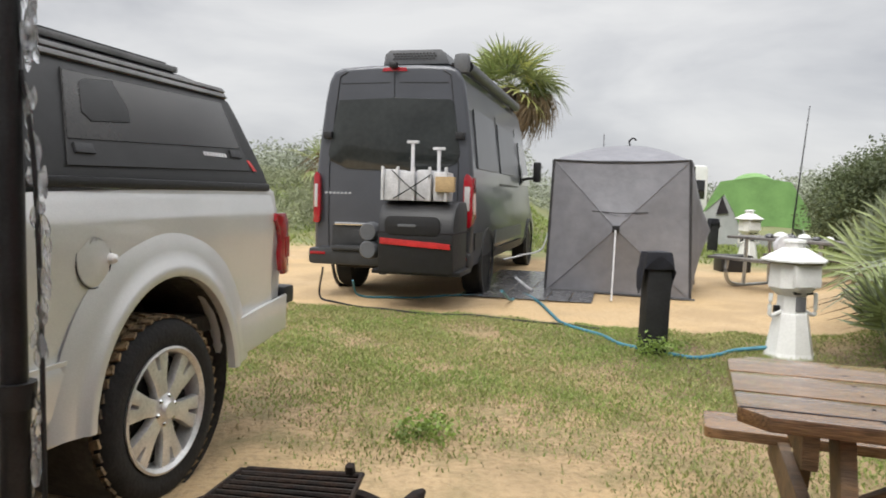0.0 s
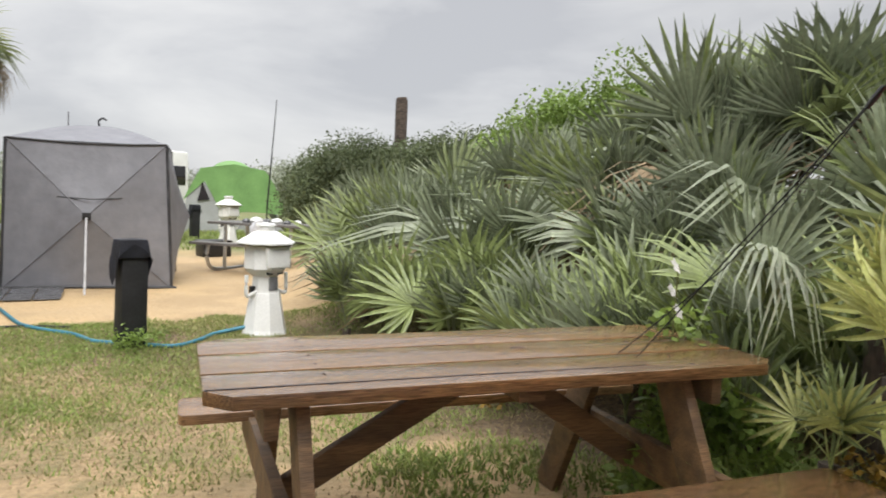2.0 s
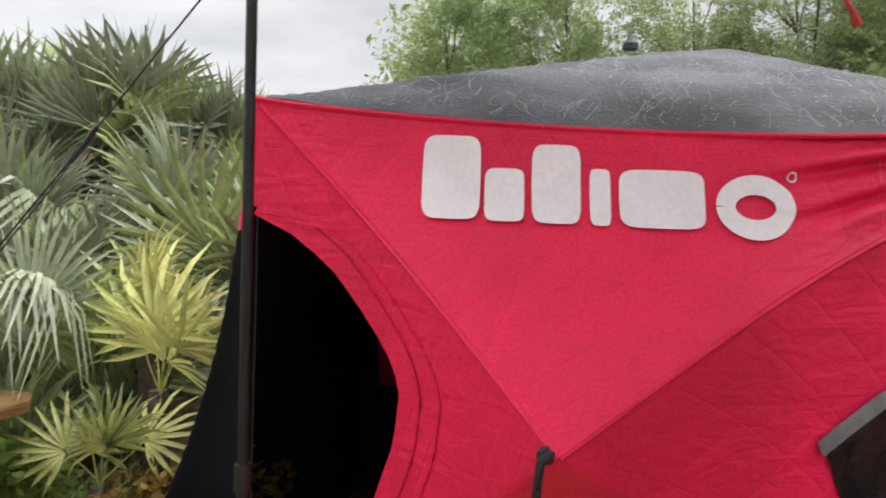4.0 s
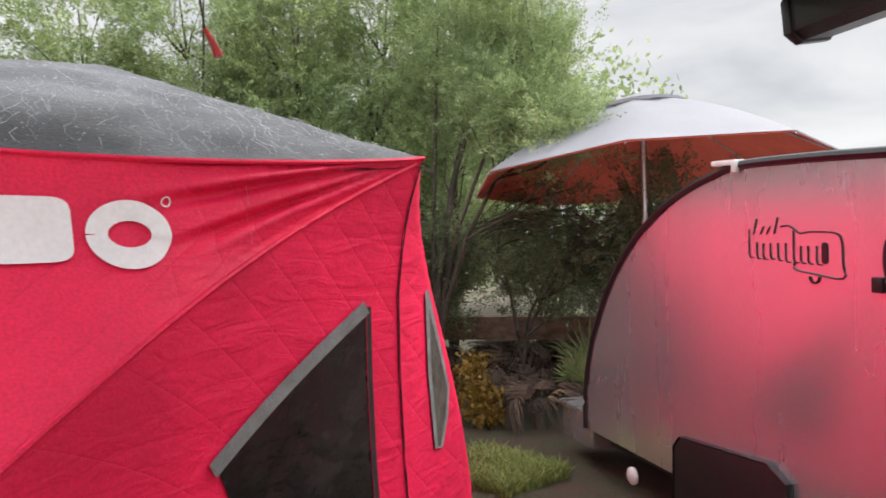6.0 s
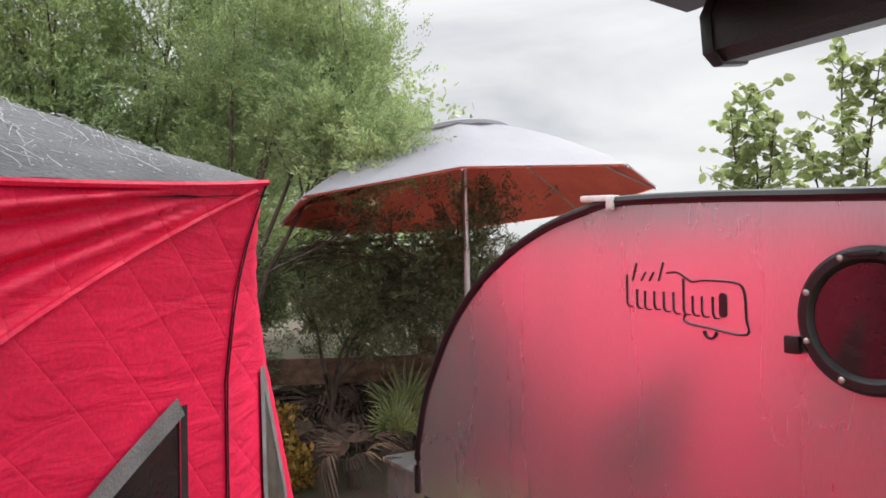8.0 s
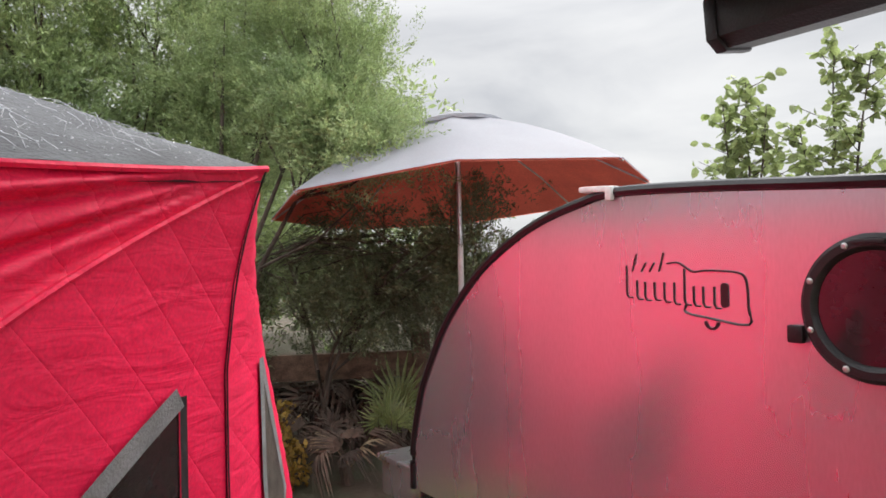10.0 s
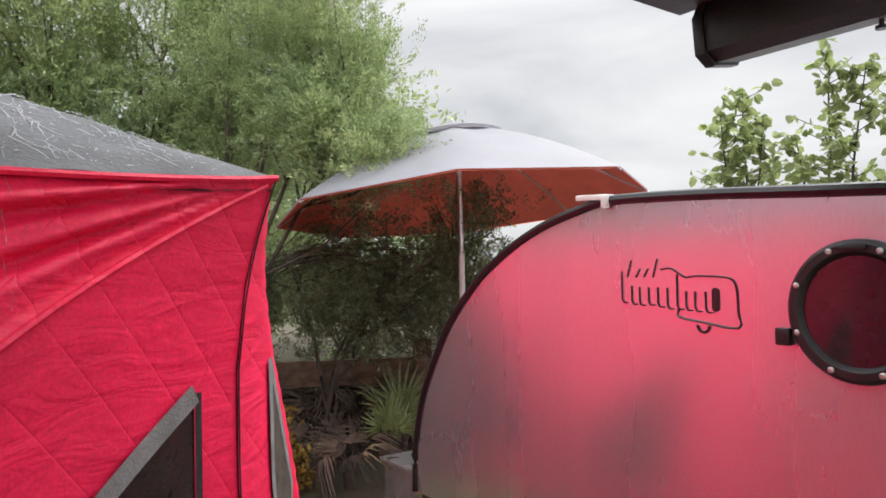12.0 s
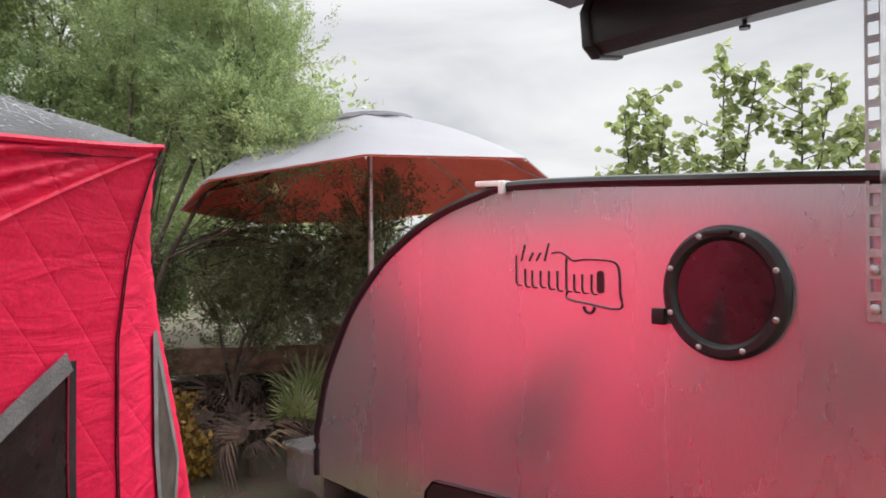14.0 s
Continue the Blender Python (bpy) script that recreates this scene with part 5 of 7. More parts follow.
    flank([(1.55, 0.43), (1.55, 0.56), (4.2, 0.56), (4.2, 0.43)], M["van_clad"], "sill", "", 0.01)
    part("mirror", box(0.14, 0.14, 0.36, pose(0.16, 5.0, 1.52), 0.04), M["black_plastic"], t, "black door mirror")
    part("mirror_arm", box(0.16, 0.05, 0.05, pose(0.06, 5.0, 1.56), 0.015), M["black_plastic"], t)
    for x, s in ((-0.14, 1), (-1.86, -1)):
        for y in (1.02, 5.35):
            part("wheel_arch", lathe([(0.40, 0.0), (0.44, 0.0), (0.44, 0.03), (0.40, 0.03)], 28, pose(-1 + s * 0.985, y, 0.42, 0, 90 * s, 0), close=False), M["van_clad"], t, "plastic wheel arch")
            w = part("wheel", lathe([(0.2, -0.12), (0.33, -0.13), (0.365, -0.09), (0.365, 0.09), (0.33, 0.13), (0.2, 0.12)], 32, pose(x, y, 0.36, 0, 90, 0)), M["rubber"], t, "black tyre")
            part("rim", lathe([(0.2, 0.10), (0.19, 0.06), (0.06, 0.11), (0.02, 0.12)], 20, pose(x, y, 0.36, 0, 90 * s, 0)), M["black_steel"], w, "dark rim")
    part("underside", box(1.5, 6.0, 0.12, pose(-1.0, 3.2, 0.34), 0.02), M["wheel_well"], t, "dark underbody")
    # hitch carrier, cargo box, strapped white gear and drums
    part("hitch_arm", box(0.08, 0.7, 0.08, pose(-0.85, -0.4, 0.38), 0.01), M["black_steel"], t)
    part("carrier", box(1.0, 0.6, 0.05, pose(-0.72, -0.52, 0.33), 0.01), M["black_steel"], t, "black hitch carrier")
    side_o = [(-0.86, 0.36), (-0.90, 0.70), (-0.88, 0.92), (-0.78, 1.06), (-0.62, 1.12), (-0.26, 1.12), (-0.20, 1.05), (-0.20, 0.36)]
    cb = slab(side_o, -1.14, 0.86, M["black_plastic"], "cargo_box", t, "black moulded cargo box", 0.05)
    m = Matrix(((1, 0, 0, 0), (0, 0, -1, -0.885), (0, 1, 0, 0), (0, 0, 0, 1)))
    part("reflective_strip", prism([(-1.10, 0.66), (-0.32, 0.62), (-0.32, 0.68), (-1.10, 0.725)], 0.025, m, 0.003), M["red_tape"], cb, "red reflective strip")
    part("lid_recess", prism(rounded(0.62, 0.2, 0.07), 0.02, m @ pose(-0.74, 0.86, 0), 0.006), M["black_plastic"], cb)
    part("badge", prism(rounded(0.2, 0.03, 0.01), 0.03, m @ pose(-0.80, 0.86, 0), 0.003), M["ac_grey"], cb, "grey badge")
    part("lid_seam", box(0.88, 0.72, 0.012, pose(-0.71, -0.54, 0.78), 0.004), M["tent_lining"], cb)
    for k, (x, y) in enumerate(((-1.02, -0.62), (-0.85, -0.62), (-0.66, -0.6), (-0.48, -0.6))):
        part("white_tub", box(0.17, 0.36, 0.33 - 0.02 * (k % 2), pose(x, y, 1.12, 0, 0, 3 * k - 4), 0.02), M["crate_white"], t, "dirty white plastic tub")
    for x in (-1.11, -0.94, -0.76, -0.58, -0.40):
        part("tub_rib", box(0.03, 0.04, 0.36, pose(x, -0.81, 1.12), 0.008), M["crate_white"], t)
    part("carton", box(0.2, 0.2, 0.16, pose(-0.42, -0.75, 1.22, 0, 0, 8), 0.006), M["cardboard"], t, "tan cardboard carton")
    for x, h in ((-0.84, 0.62), (-0.54, 0.55)):
        part("white_post", box(0.035, 0.035, h, pose(x, -0.58, 1.12), 0.004), M["crate_white"], t, "white T-shaped post")
        part("post_head", box(0.13, 0.05, 0.03, pose(x, -0.58, 1.12 + h), 0.004), M["crate_white"], t)
    for a, b in (((-1.0, 1.44), (-0.62, 1.14)), ((-0.98, 1.14), (-0.56, 1.40))):
        part("bungee", tube(smooth_path([(a[0], -0.84, a[1]), ((a[0] + b[0]) / 2, -0.86, (a[1] + b[1]) / 2 - 0.01), (b[0], -0.84, b[1])], 4), 0.007, 6), M["black_cord"], t, "black bungee cord")
    for z in (0.78, 0.58):
        part("drum", lathe([(0.0, 0), (0.105, 0), (0.11, 0.02), (0.105, 0.16), (0.09, 0.18), (0.0, 0.18)], 20, pose(-1.20, -0.42, z, 90, 0, 0), close=False), M["ac_grey"], t, "grey round canister")
    for ob in t.children:
        if ob.name.split(".")[0] in ("carrier", "cargo_box", "white_tub", "tub_rib", "carton", "white_post", "post_head", "bungee"):
            ob.location = (0.27, 0.0, 0.07)
        elif ob.name.split(".")[0] == "drum":
            ob.location = (0.12, 0.0, 0.05)
    return t


camper_van()

# ---- camp things ----
M["shelter_grey"] = material("grey_shelter_cloth", (0.245, 0.245, 0.27), 0.5, 0, 0.10, 2.2, 7.0, 0.3, depth=0.03, sss=0.1)
M["shelter_dark"] = material("dark_shelter_seam", (0.05, 0.05, 0.055), 0.6)
M["green_cloth"] = material("green_tent_cloth", (0.24, 0.45, 0.15), 0.6, 0, 0.15, 2.0, 60, 0.2, sss=0.15)
M["grey_cloth"] = material("pale_grey_tent_cloth", (0.42, 0.43, 0.43), 0.6, 0, 0.15, 2, 60, 0.2)
M["ped_white"] = material("white_painted_pedestal", (0.80, 0.80, 0.78), 0.4, 0, 0.06, 4, 50, 0.05)
M["ped_dirty"] = material("mildewed_white_paint", (0.36, 0.35, 0.26), 0.6, 0, 0.3, 10, 60, 0.2)
M["hose_blue"] = material("blue_water_hose", (0.05, 0.22, 0.30), 0.45, 0, 0.2, 12, 90, 0.1)
M["post_black"] = material("black_recycled_post", (0.018, 0.018, 0.02), 0.6, 0, 0.3, 6, 60, 0.3)
M["navy_cloth"] = material("wet_navy_cloth", (0.012, 0.013, 0.022), 0.7, 0, 0.3, 8, 90, 0.4)
M["rust_black"] = material("sooty_iron", (0.022, 0.018, 0.016), 0.75, 0.4, 0.5, 14, 90, 0.4, tint=(0.05, 0.028, 0.018))
M["umb_white"] = material("silver_white_umbrella_cloth", (0.33, 0.34, 0.38), 0.55, 0, 0.06, 2, 90, 0.1, sss=0.35)
M["umb_red"] = material("orange_red_umbrella_lining", (0.78, 0.16, 0.10), 0.65, 0, 0.15, 3, 90, 0.15, sss=0.55)
M["grey_board"] = material("grey_weathered_board", (0.22, 0.205, 0.19), 0.6, 0, 0.3, 3, 40, 0.3, stretch=(0.6, 5, 5))
M["paver"] = material("wet_ground_mat", (0.16, 0.16, 0.17), 0.3, 0, 0.4, 9, 60, 0.3, wet=0.12)
M["snag_bark"] = material("dead_palm_bark", (0.12, 0.09, 0.07), 0.9, 0, 0.4, 8, 40, 0.6, stretch=(1, 1, 3))


def screen_shelter():
    """A grey cube-shaped hub shelter."""
    a = math.degrees(math.atan2(-0.62, 1.82))
    t = thing("screen_shelter", "grey pop-up hub shelter with closed walls beside the van", "shelter", pose(2.26, 9.5, 0, 0, 0, a - 1.5))
    W, H, D = 0.95, 1.80, 1.9
    roof_in = 0.93

    def wall(name, place, out, n=28):
        verts, faces = [], []
        for j in range(n + 1):
            for i in range(n + 1):
                u, v = 2 * i / n - 1, j / n
                k = min(1 - abs(u), 2 * min(v, 1 - v) * 1.0)
                p = out * (k - 0.14 * math.sin(math.pi * k))
                s = 1 + (roof_in - 1) * v
                verts.append(place(u * W * s, p, v * (H - 0.03 * math.cos(u * math.pi / 2)), s))
        for j in range(n):
            for i in range(n):
                q = j * (n + 1) + i
                faces.append((q, q + 1, q + n + 2, q + n + 1))
        return from_arrays(name, verts, faces, M["shelter_grey"], t, "", True)

    wall("wall", lambda x, p, z, s: (x, -p - W * (s - 1) * 0, z), 0.2)
    wall("wall", lambda x, p, z, s: (W * s + p, D / 2 + x, z), 0.24)
    wall("wall", lambda x, p, z, s: (-W * s - p, D / 2 + x, z), 0.2)
    wall("wall", lambda x, p, z, s: (x, D + p, z), 0.2)
    n, verts, faces = 20, [], []
    for j in range(n + 1):
        for i in range(n + 1):
            u, v = 2 * i / n - 1, 2 * j / n - 1
            k = 1 - max(abs(u), abs(v))
            verts.append((u * W * roof_in * 1.02, D / 2 + v * W * 1.0, H - 0.01 + 0.26 * math.sin(k * math.pi / 2)))
    for j in range(n):
        for i in range(n):
            q = j * (n + 1) + i
            faces.append((q, q + 1, q + n + 2, q + n + 1))
    from_arrays("roof", verts, faces, M["shelter_grey"], t, "domed grey roof", True)
    for sx in (-1, 1):
        part("corner_pole", tube([(sx * W, 0, 0), (sx * W * roof_in, -0.005, H)], 0.018, 8), M["shelter_dark"], t, "dark corner seam")
        part("corner_pole", tube([(sx * W, D, 0), (sx * W * roof_in, D, H)], 0.018, 8), M["shelter_dark"], t)
        for z in (0.0, H):
            s = 1 if z == 0 else roof_in
            pts = [(sx * W * s * (1 - k / 12), -0.2 * (k / 12 - 0.14 * math.sin(math.pi * k / 12)) - 0.006, z + (H / 2 - z) * k / 12) for k in range(13)]
            part("crease", tube(pts, 0.006, 6), M["shelter_grey"], t)
    part("eave", tube([(-W * roof_in * 1.0 + 2 * W * roof_in * k / 12, -0.01, H - 0.03 * math.sin(math.pi * k / 12)) for k in range(13)], 0.013, 6), M["shelter_dark"], t)
    part("hub", box(0.09, 0.05, 0.09, pose(0.0, -0.2, H / 2 - 0.05), 0.01), M["black_plastic"], t, "black hub plate")
    part("hub_pole", tube([(0.0, -0.22, H / 2 - 0.02), (0.03, -0.62, 0.01)], 0.012, 8), M["crate_white"], t, "white prop pole")
    part("cross_bar", tube([(-0.33, -0.10, 1.12), (0.05, -0.19, 1.1), (0.38, -0.09, 1.12)], 0.008, 6), M["shelter_dark"], t)
    part("bottom_hem", tube([(-W, -0.02, 0.02), (-0.3, -0.03, 0.03), (0.3, -0.03, 0.02), (W + 0.06, -0.02, 0.01)], 0.016, 6), M["shelter_dark"], t)
    part("roof_hook", tube(smooth_path([(0.02, D / 2, H + 0.24), (0.0, D / 2, H + 0.31), (0.05, D / 2, H + 0.36), (0.1, D / 2, H + 0.33)], 4), 0.014, 6), M["black_plastic"], t, "black roof hook")
    part("roof_rod", tube([(-0.36, D / 2, H + 0.15), (-0.36, D / 2, H + 0.42)], 0.008, 6), M["trim_grey"], t, "thin grey rod")
    return t


screen_shelter()


def ground_mat():
    t = thing("ground_mat", "wet patterned grey groundsheet spread between van and shelter", "mat", pose(1.35, 10.4, 0.005, 0, 0, -14))
    for i in range(6):
        for j in range(12):
            part("mat_tile", box(0.27, 0.27, 0.012, pose(-0.7 + 0.28 * i, -1.5 + 0.28 * j, 0.012), 0.003, seg=1), M["paver"], t, smooth=False)


ground_mat()


def power_pedestal(name, x, y, scale, label):
    t = thing(name, label, "power pedestal", pose(x, y, 0, 0, 0, 12) @ Matrix.Scale(scale, 4))
    sq = lambda pts, mat, nm, lab="": part(nm, lathe([(r * 1.12, z) for r, z in pts], 8, pose(0, 0, 0, 0, 0, 22.5)), mat, t, lab, False)
    sq([(0.20, 0.0), (0.185, 0.05), (0.135, 0.38), (0.13, 0.40)], M["ped_white"], "skirt", "tapered white skirt")
    sq([(0.115, 0.40), (0.11, 0.56), (0.12, 0.58)], M["ped_white"], "neck")
    sq([(0.12, 0.565), (0.165, 0.61), (0.185, 0.635), (0.178, 0.87), (0.17, 0.88)], M["ped_white"], "head", "white socket housing")
    sq([(0.20, 0.865), (0.255, 0.87), (0.255, 0.885), (0.10, 0.985), (0.085, 0.99)], M["ped_white"], "hat", "shallow white pyramid roof")
    sq([(0.235, 0.855), (0.245, 0.865), (0.235, 0.872)], M["ped_dirty"], "hat_rim", "mildewed rim under the roof")
    sq([(0.075, 0.985), (0.07, 1.03), (0.09, 1.04), (0.085, 1.06), (0.02, 1.07)], M["ped_white"], "lantern")
    part("hatch", box(0.26, 0.04, 0.20, pose(0.0, -0.19, 0.65, -3, 0, 0), 0.008), M["ped_white"], t, "white socket hatch")
    part("hatch_top", box(0.27, 0.05, 0.015, pose(0.0, -0.185, 0.845), 0.004), M["ped_dirty"], t)
    for sx in (-0.06, 0.06):
        part("socket", box(0.07, 0.02, 0.04, pose(sx, -0.155, 0.585, -40, 0, 0), 0.006), M["black_plastic"], t, "dark socket")
    part("meter_window", box(0.10, 0.012, 0.13, pose(0.0, -0.122, 0.425), 0.004), M["trim_grey"], t, "grey meter window")
    for s in (-1, 1):
        part("hook_arm", tube(smooth_path([(s * 0.12, -0.02, 0.42), (s * 0.22, -0.02, 0.38), (s * 0.235, -0.02, 0.45), (s * 0.23, -0.02, 0.58)], 4), 0.018, 8), M["ped_white"], t, "white cable hook")
    part("plug", box(0.045, 0.05, 0.07, pose(-0.15, 0.0, 0.40), 0.012), M["black_plastic"], t, "black plug")
    return t


power_pedestal("power_pedestal", 2.88, 5.93, 0.93, "white lighthouse-shaped power pedestal standing in grass behind the table")
power_pedestal("power_pedestal", 6.55, 15.5, 1.05, "white lighthouse-shaped power pedestal beside the green tent")


def marker_post():
    t = thing("site_post", "square black post with a dark cloth draped over its top", "post", pose(1.715, 5.9, 0, 0, 0, 6))
    part("post", box(0.205, 0.15, 0.84, pose(0, 0, 0, 0, 1.2, 0), 0.012), M["post_black"], t)
    bm = bmesh.new()
    rows = []
    for k, (hw, z) in enumerate(((0.06, 0.865), (0.118, 0.86), (0.128, 0.82), (0.14, 0.72), (0.15, 0.6))):
        ring = []
        for i in range(24):
            a = 2 * math.pi * i / 24
            cx, cy = math.cos(a), math.sin(a)
            q = 1 / max(abs(cx), abs(cy)) ** 0.8
            wob = 1 + 0.06 * math.sin(5 * a) * k / 3
            drop = (0.16 * max(0, cx) ** 3 + 0.10 * max(0, -cx) ** 3 - 0.22 * max(0, -cy) - 0.22 * max(0, cy)) * (k == 4) if k == 4 else 0
            ring.append(bm.verts.new((hw * q * cx * wob * 0.92, hw * q * cy * wob * 0.72, z - drop)))
        rows.append(ring)
    for p, q in zip(rows, rows[1:]):
        for i in range(24):
            bm.faces.new((p[i], p[(i + 1) % 24], q[(i + 1) % 24], q[i]))
    bm.faces.new(rows[0])
    part("cloth", bm, M["navy_cloth"], t, "wet dark cloth")
    return t


copy_thing(tagged(marker_post(), group="site posts"), pose(6.6, 17.7, 0, 0, 0, 10))


def laid_line(name, label, pts, r, mat, category):
    t = thing(name, label, category)
    path = [(p.x, p.y, p.z + r + ground_z(p.x, p.y)) for p in smooth_path(pts, 8)]
    part("hose" if "hose" in name else "cable", tube(path, r, 8), mat, t)


laid_line("water_hose", "blue water hose lying across sand and grass", [(0.62, 8.0, 0.2), (0.8, 8.7, 0), (1.0, 9.4, 0), (1.12, 8.6, 0), (1.15, 7.6, 0), (1.23, 7.0, 0), (1.45, 6.6, 0), (1.52, 6.25, 0), (1.65, 6.08, 0), (1.95, 5.72, 0), (2.25, 5.85, 0), (2.45, 6.0, 0), (2.72, 5.95, 0.05)], 0.017, M["hose_blue"], "hose")
laid_line("water_hose", "thin blue-green hose lying under the back of the van", [(-1.1, 8.3, 0.25), (-1.05, 8.5, 0.05), (-0.7, 8.7, 0), (-0.1, 8.95, 0), (0.5, 9.1, 0), (1.0, 9.4, 0)], 0.013, M["hose_blue"], "hose")
laid_line("power_cable", "black power cable lying on sand and grass edge", [(-1.45, 8.3, 0.4), (-1.5, 8.4, 0.05), (-1.3, 8.25, 0), (-0.8, 7.9, 0), (-0.2, 7.6, 0), (0.5, 7.45, 0), (1.1, 7.2, 0), (1.5, 6.9, 0)], 0.012, M["black_cord"], "cable")
laid_line("power_cable", "white cable hanging from the van to the shelter", [(0.75, 9.4, 0.45), (1.0, 9.5, 0.5), (1.3, 9.9, 0.55), (1.45, 10.2, 0.8)], 0.012, M["crate_white"], "cable")
laid_line("awning_strut", "white plastic strip lying on the groundsheet", [(0.95, 9.75, 0.15), (1.15, 9.5, 0.02)], 0.02, M["crate_white"], "strip")


def fire_ring():
    t = thing("fire_ring", "sooty black steel fire ring with a slatted grill", "fire ring", pose(-0.55, 2.02, -0.035, 0, 0, -14))
    part("ring", lathe([(0.385, 0), (0.39, 0.27), (0.40, 0.285), (0.39, 0.30), (0.37, 0.29), (0.365, 0.0)], 48, close=False), M["rust_black"], t, "sooty steel ring")
    part("ash_bed", lathe([(0.36, 0.10), (0.15, 0.13), (0.01, 0.12)], 24), M["tent_lining"], t, "black ash")
    part("grill_frame", tube([(-0.30, -0.30, 0.315), (-0.30, 0.32, 0.335), (0.14, 0.36, 0.355), (0.24, -0.30, 0.315)], 0.011, 6, closed=True), M["rust_black"], t, "iron grill frame")
    for k in range(17):
        f = k / 16
        part("grill_bar", tube([(-0.30 + 0.02 * f, -0.29 + 0.62 * f, 0.32 + 0.02 * f), (0.235 - 0.09 * f, -0.29 + 0.64 * f, 0.32 + 0.035 * f)], 0.009, 6), M["rust_black"], t)
    part("grill_tang", box(0.03, 0.03, 0.05, pose(0.10, 0.36, 0.345, 20, 0, 0), 0.006), M["rust_black"], t)
    part("handle", tube([(0.15, -0.02, 0.33), (0.30, 0.09, 0.335), (0.36, 0.16, 0.35)], 0.010, 6), M["rust_black"], t)
    part("handle_grip", tube([(0.335, 0.13, 0.345), (0.36, 0.16, 0.355), (0.385, 0.20, 0.375), (0.40, 0.22, 0.39)], 0.028, 10, taper=(0.4, 1, 0.9, 0.3)), M["rust_black"], t, "coiled iron grip")
    return t


fire_ring()


def dome_tent():
    t = thing("dome_tent", "green and pale grey dome tent on the far pitch", "tent", pose(9.2, 21.6, 0, 0, 0, -20))
    n, m, verts, faces = 30, 16, [], []
    for j in range(m + 1):
        for i in range(n + 1):
            u, v = 2 * i / n - 1, j / m
            z = 2.15 * (1 - abs(u) ** 2.3) * math.sin(math.pi * (0.14 + 0.72 * v)) ** 0.6
            verts.append((u * 1.55, -1.3 + 2.6 * v, z))
    up, low = [], []
    for j in range(m):
        for i in range(n):
            q = j * (n + 1) + i
            f = (q, q + 1, q + n + 2, q + n + 1)
            (up if sum(verts[k][2] for k in f) / 4 > 0.62 and 2 <= i < n - 2 else low).append(f)
    for name, faces, mat, label in (("flysheet", up, "green_cloth", "bright green flysheet"), ("skirt", [f for f in low if f[0] % (n + 1) < n / 2], "grey_cloth", "pale grey lower wall"), ("skirt", [f for f in low if f[0] % (n + 1) >= n / 2], "grey_cloth", "pale grey lower wall")):
        used = sorted({k for f in faces for k in f})
        at = {k: i for i, k in enumerate(used)}
        from_arrays(name, [verts[k] for k in used], [tuple(at[k] for k in f) for f in faces], M[mat], t, label, True)
    fr = [(-1.5, 0.0), (-1.30, 1.05), (-0.9, 1.62), (-0.4, 0.7), (0.0, 0.25), (0.5, 0.35), (1.0, 0.45), (1.45, 0.1), (1.5, 0)]
    part("front_wall", prism(fr, 0.02, Matrix(((1, 0, 0, 0), (0, 0, 1, -1.33), (0, 1, 0, 0), (0, 0, 0, 1)))), M["grey_cloth"], t)
    part("fly_front", prism([(-1.42, 0.9), (-0.95, 1.85), (0, 2.0), (0.9, 1.85), (1.4, 1.05), (1.47, 0.55), (0.4, 0.62), (-0.35, 0.55), (-0.8, 1.5)], 0.02, Matrix(((1, 0, 0, 0), (0, 0, 1, -1.36), (0, 1, 0, 0), (0, 0, 0, 1)))), M["green_cloth"], t)
    part("door_gap", prism([(-1.02, 0.9), (-0.88, 1.45), (-0.68, 0.95)], 0.02, Matrix(((1, 0, 0, 0), (0, 0, 1, -1.385), (0, 1, 0, 0), (0, 0, 0, 1)))), M["tent_lining"], t, "dark doorway")


dome_tent()


def steel_table():
    t = thing("steel_frame_table", "second picnic table on bent steel tubes with clutter on it", "picnic table", pose(5.15, 10.6, 0, 0, 0, -60))
    for k in range(4):
        part("tabletop_plank", box(1.8, 0.17, 0.04, pose(0, -0.27 + 0.18 * k, 0.72), 0.006), M["grey_board"], t)
    for s in (-1, 1):
        for k in range(1):
            part("bench_plank", box(1.8, 0.26, 0.04, pose(0, s * 0.66, 0.42), 0.006), M["grey_board"], t)
        x = s * 0.6
        part("tube_leg", tube(smooth_path([(x, -0.7, 0.41), (x, -0.72, 0.2), (x, -0.5, 0.03), (x, 0.5, 0.03), (x, 0.72, 0.2), (x, 0.7, 0.41)], 5), 0.03, 8), M["zinc"], t, "bent grey steel tube")
        for k in (-1, 1):
            part("tube_leg", tube([(x, k * 0.3, 0.03), (x, k * 0.28, 0.72)], 0.028, 8), M["zinc"], t)


steel_table()


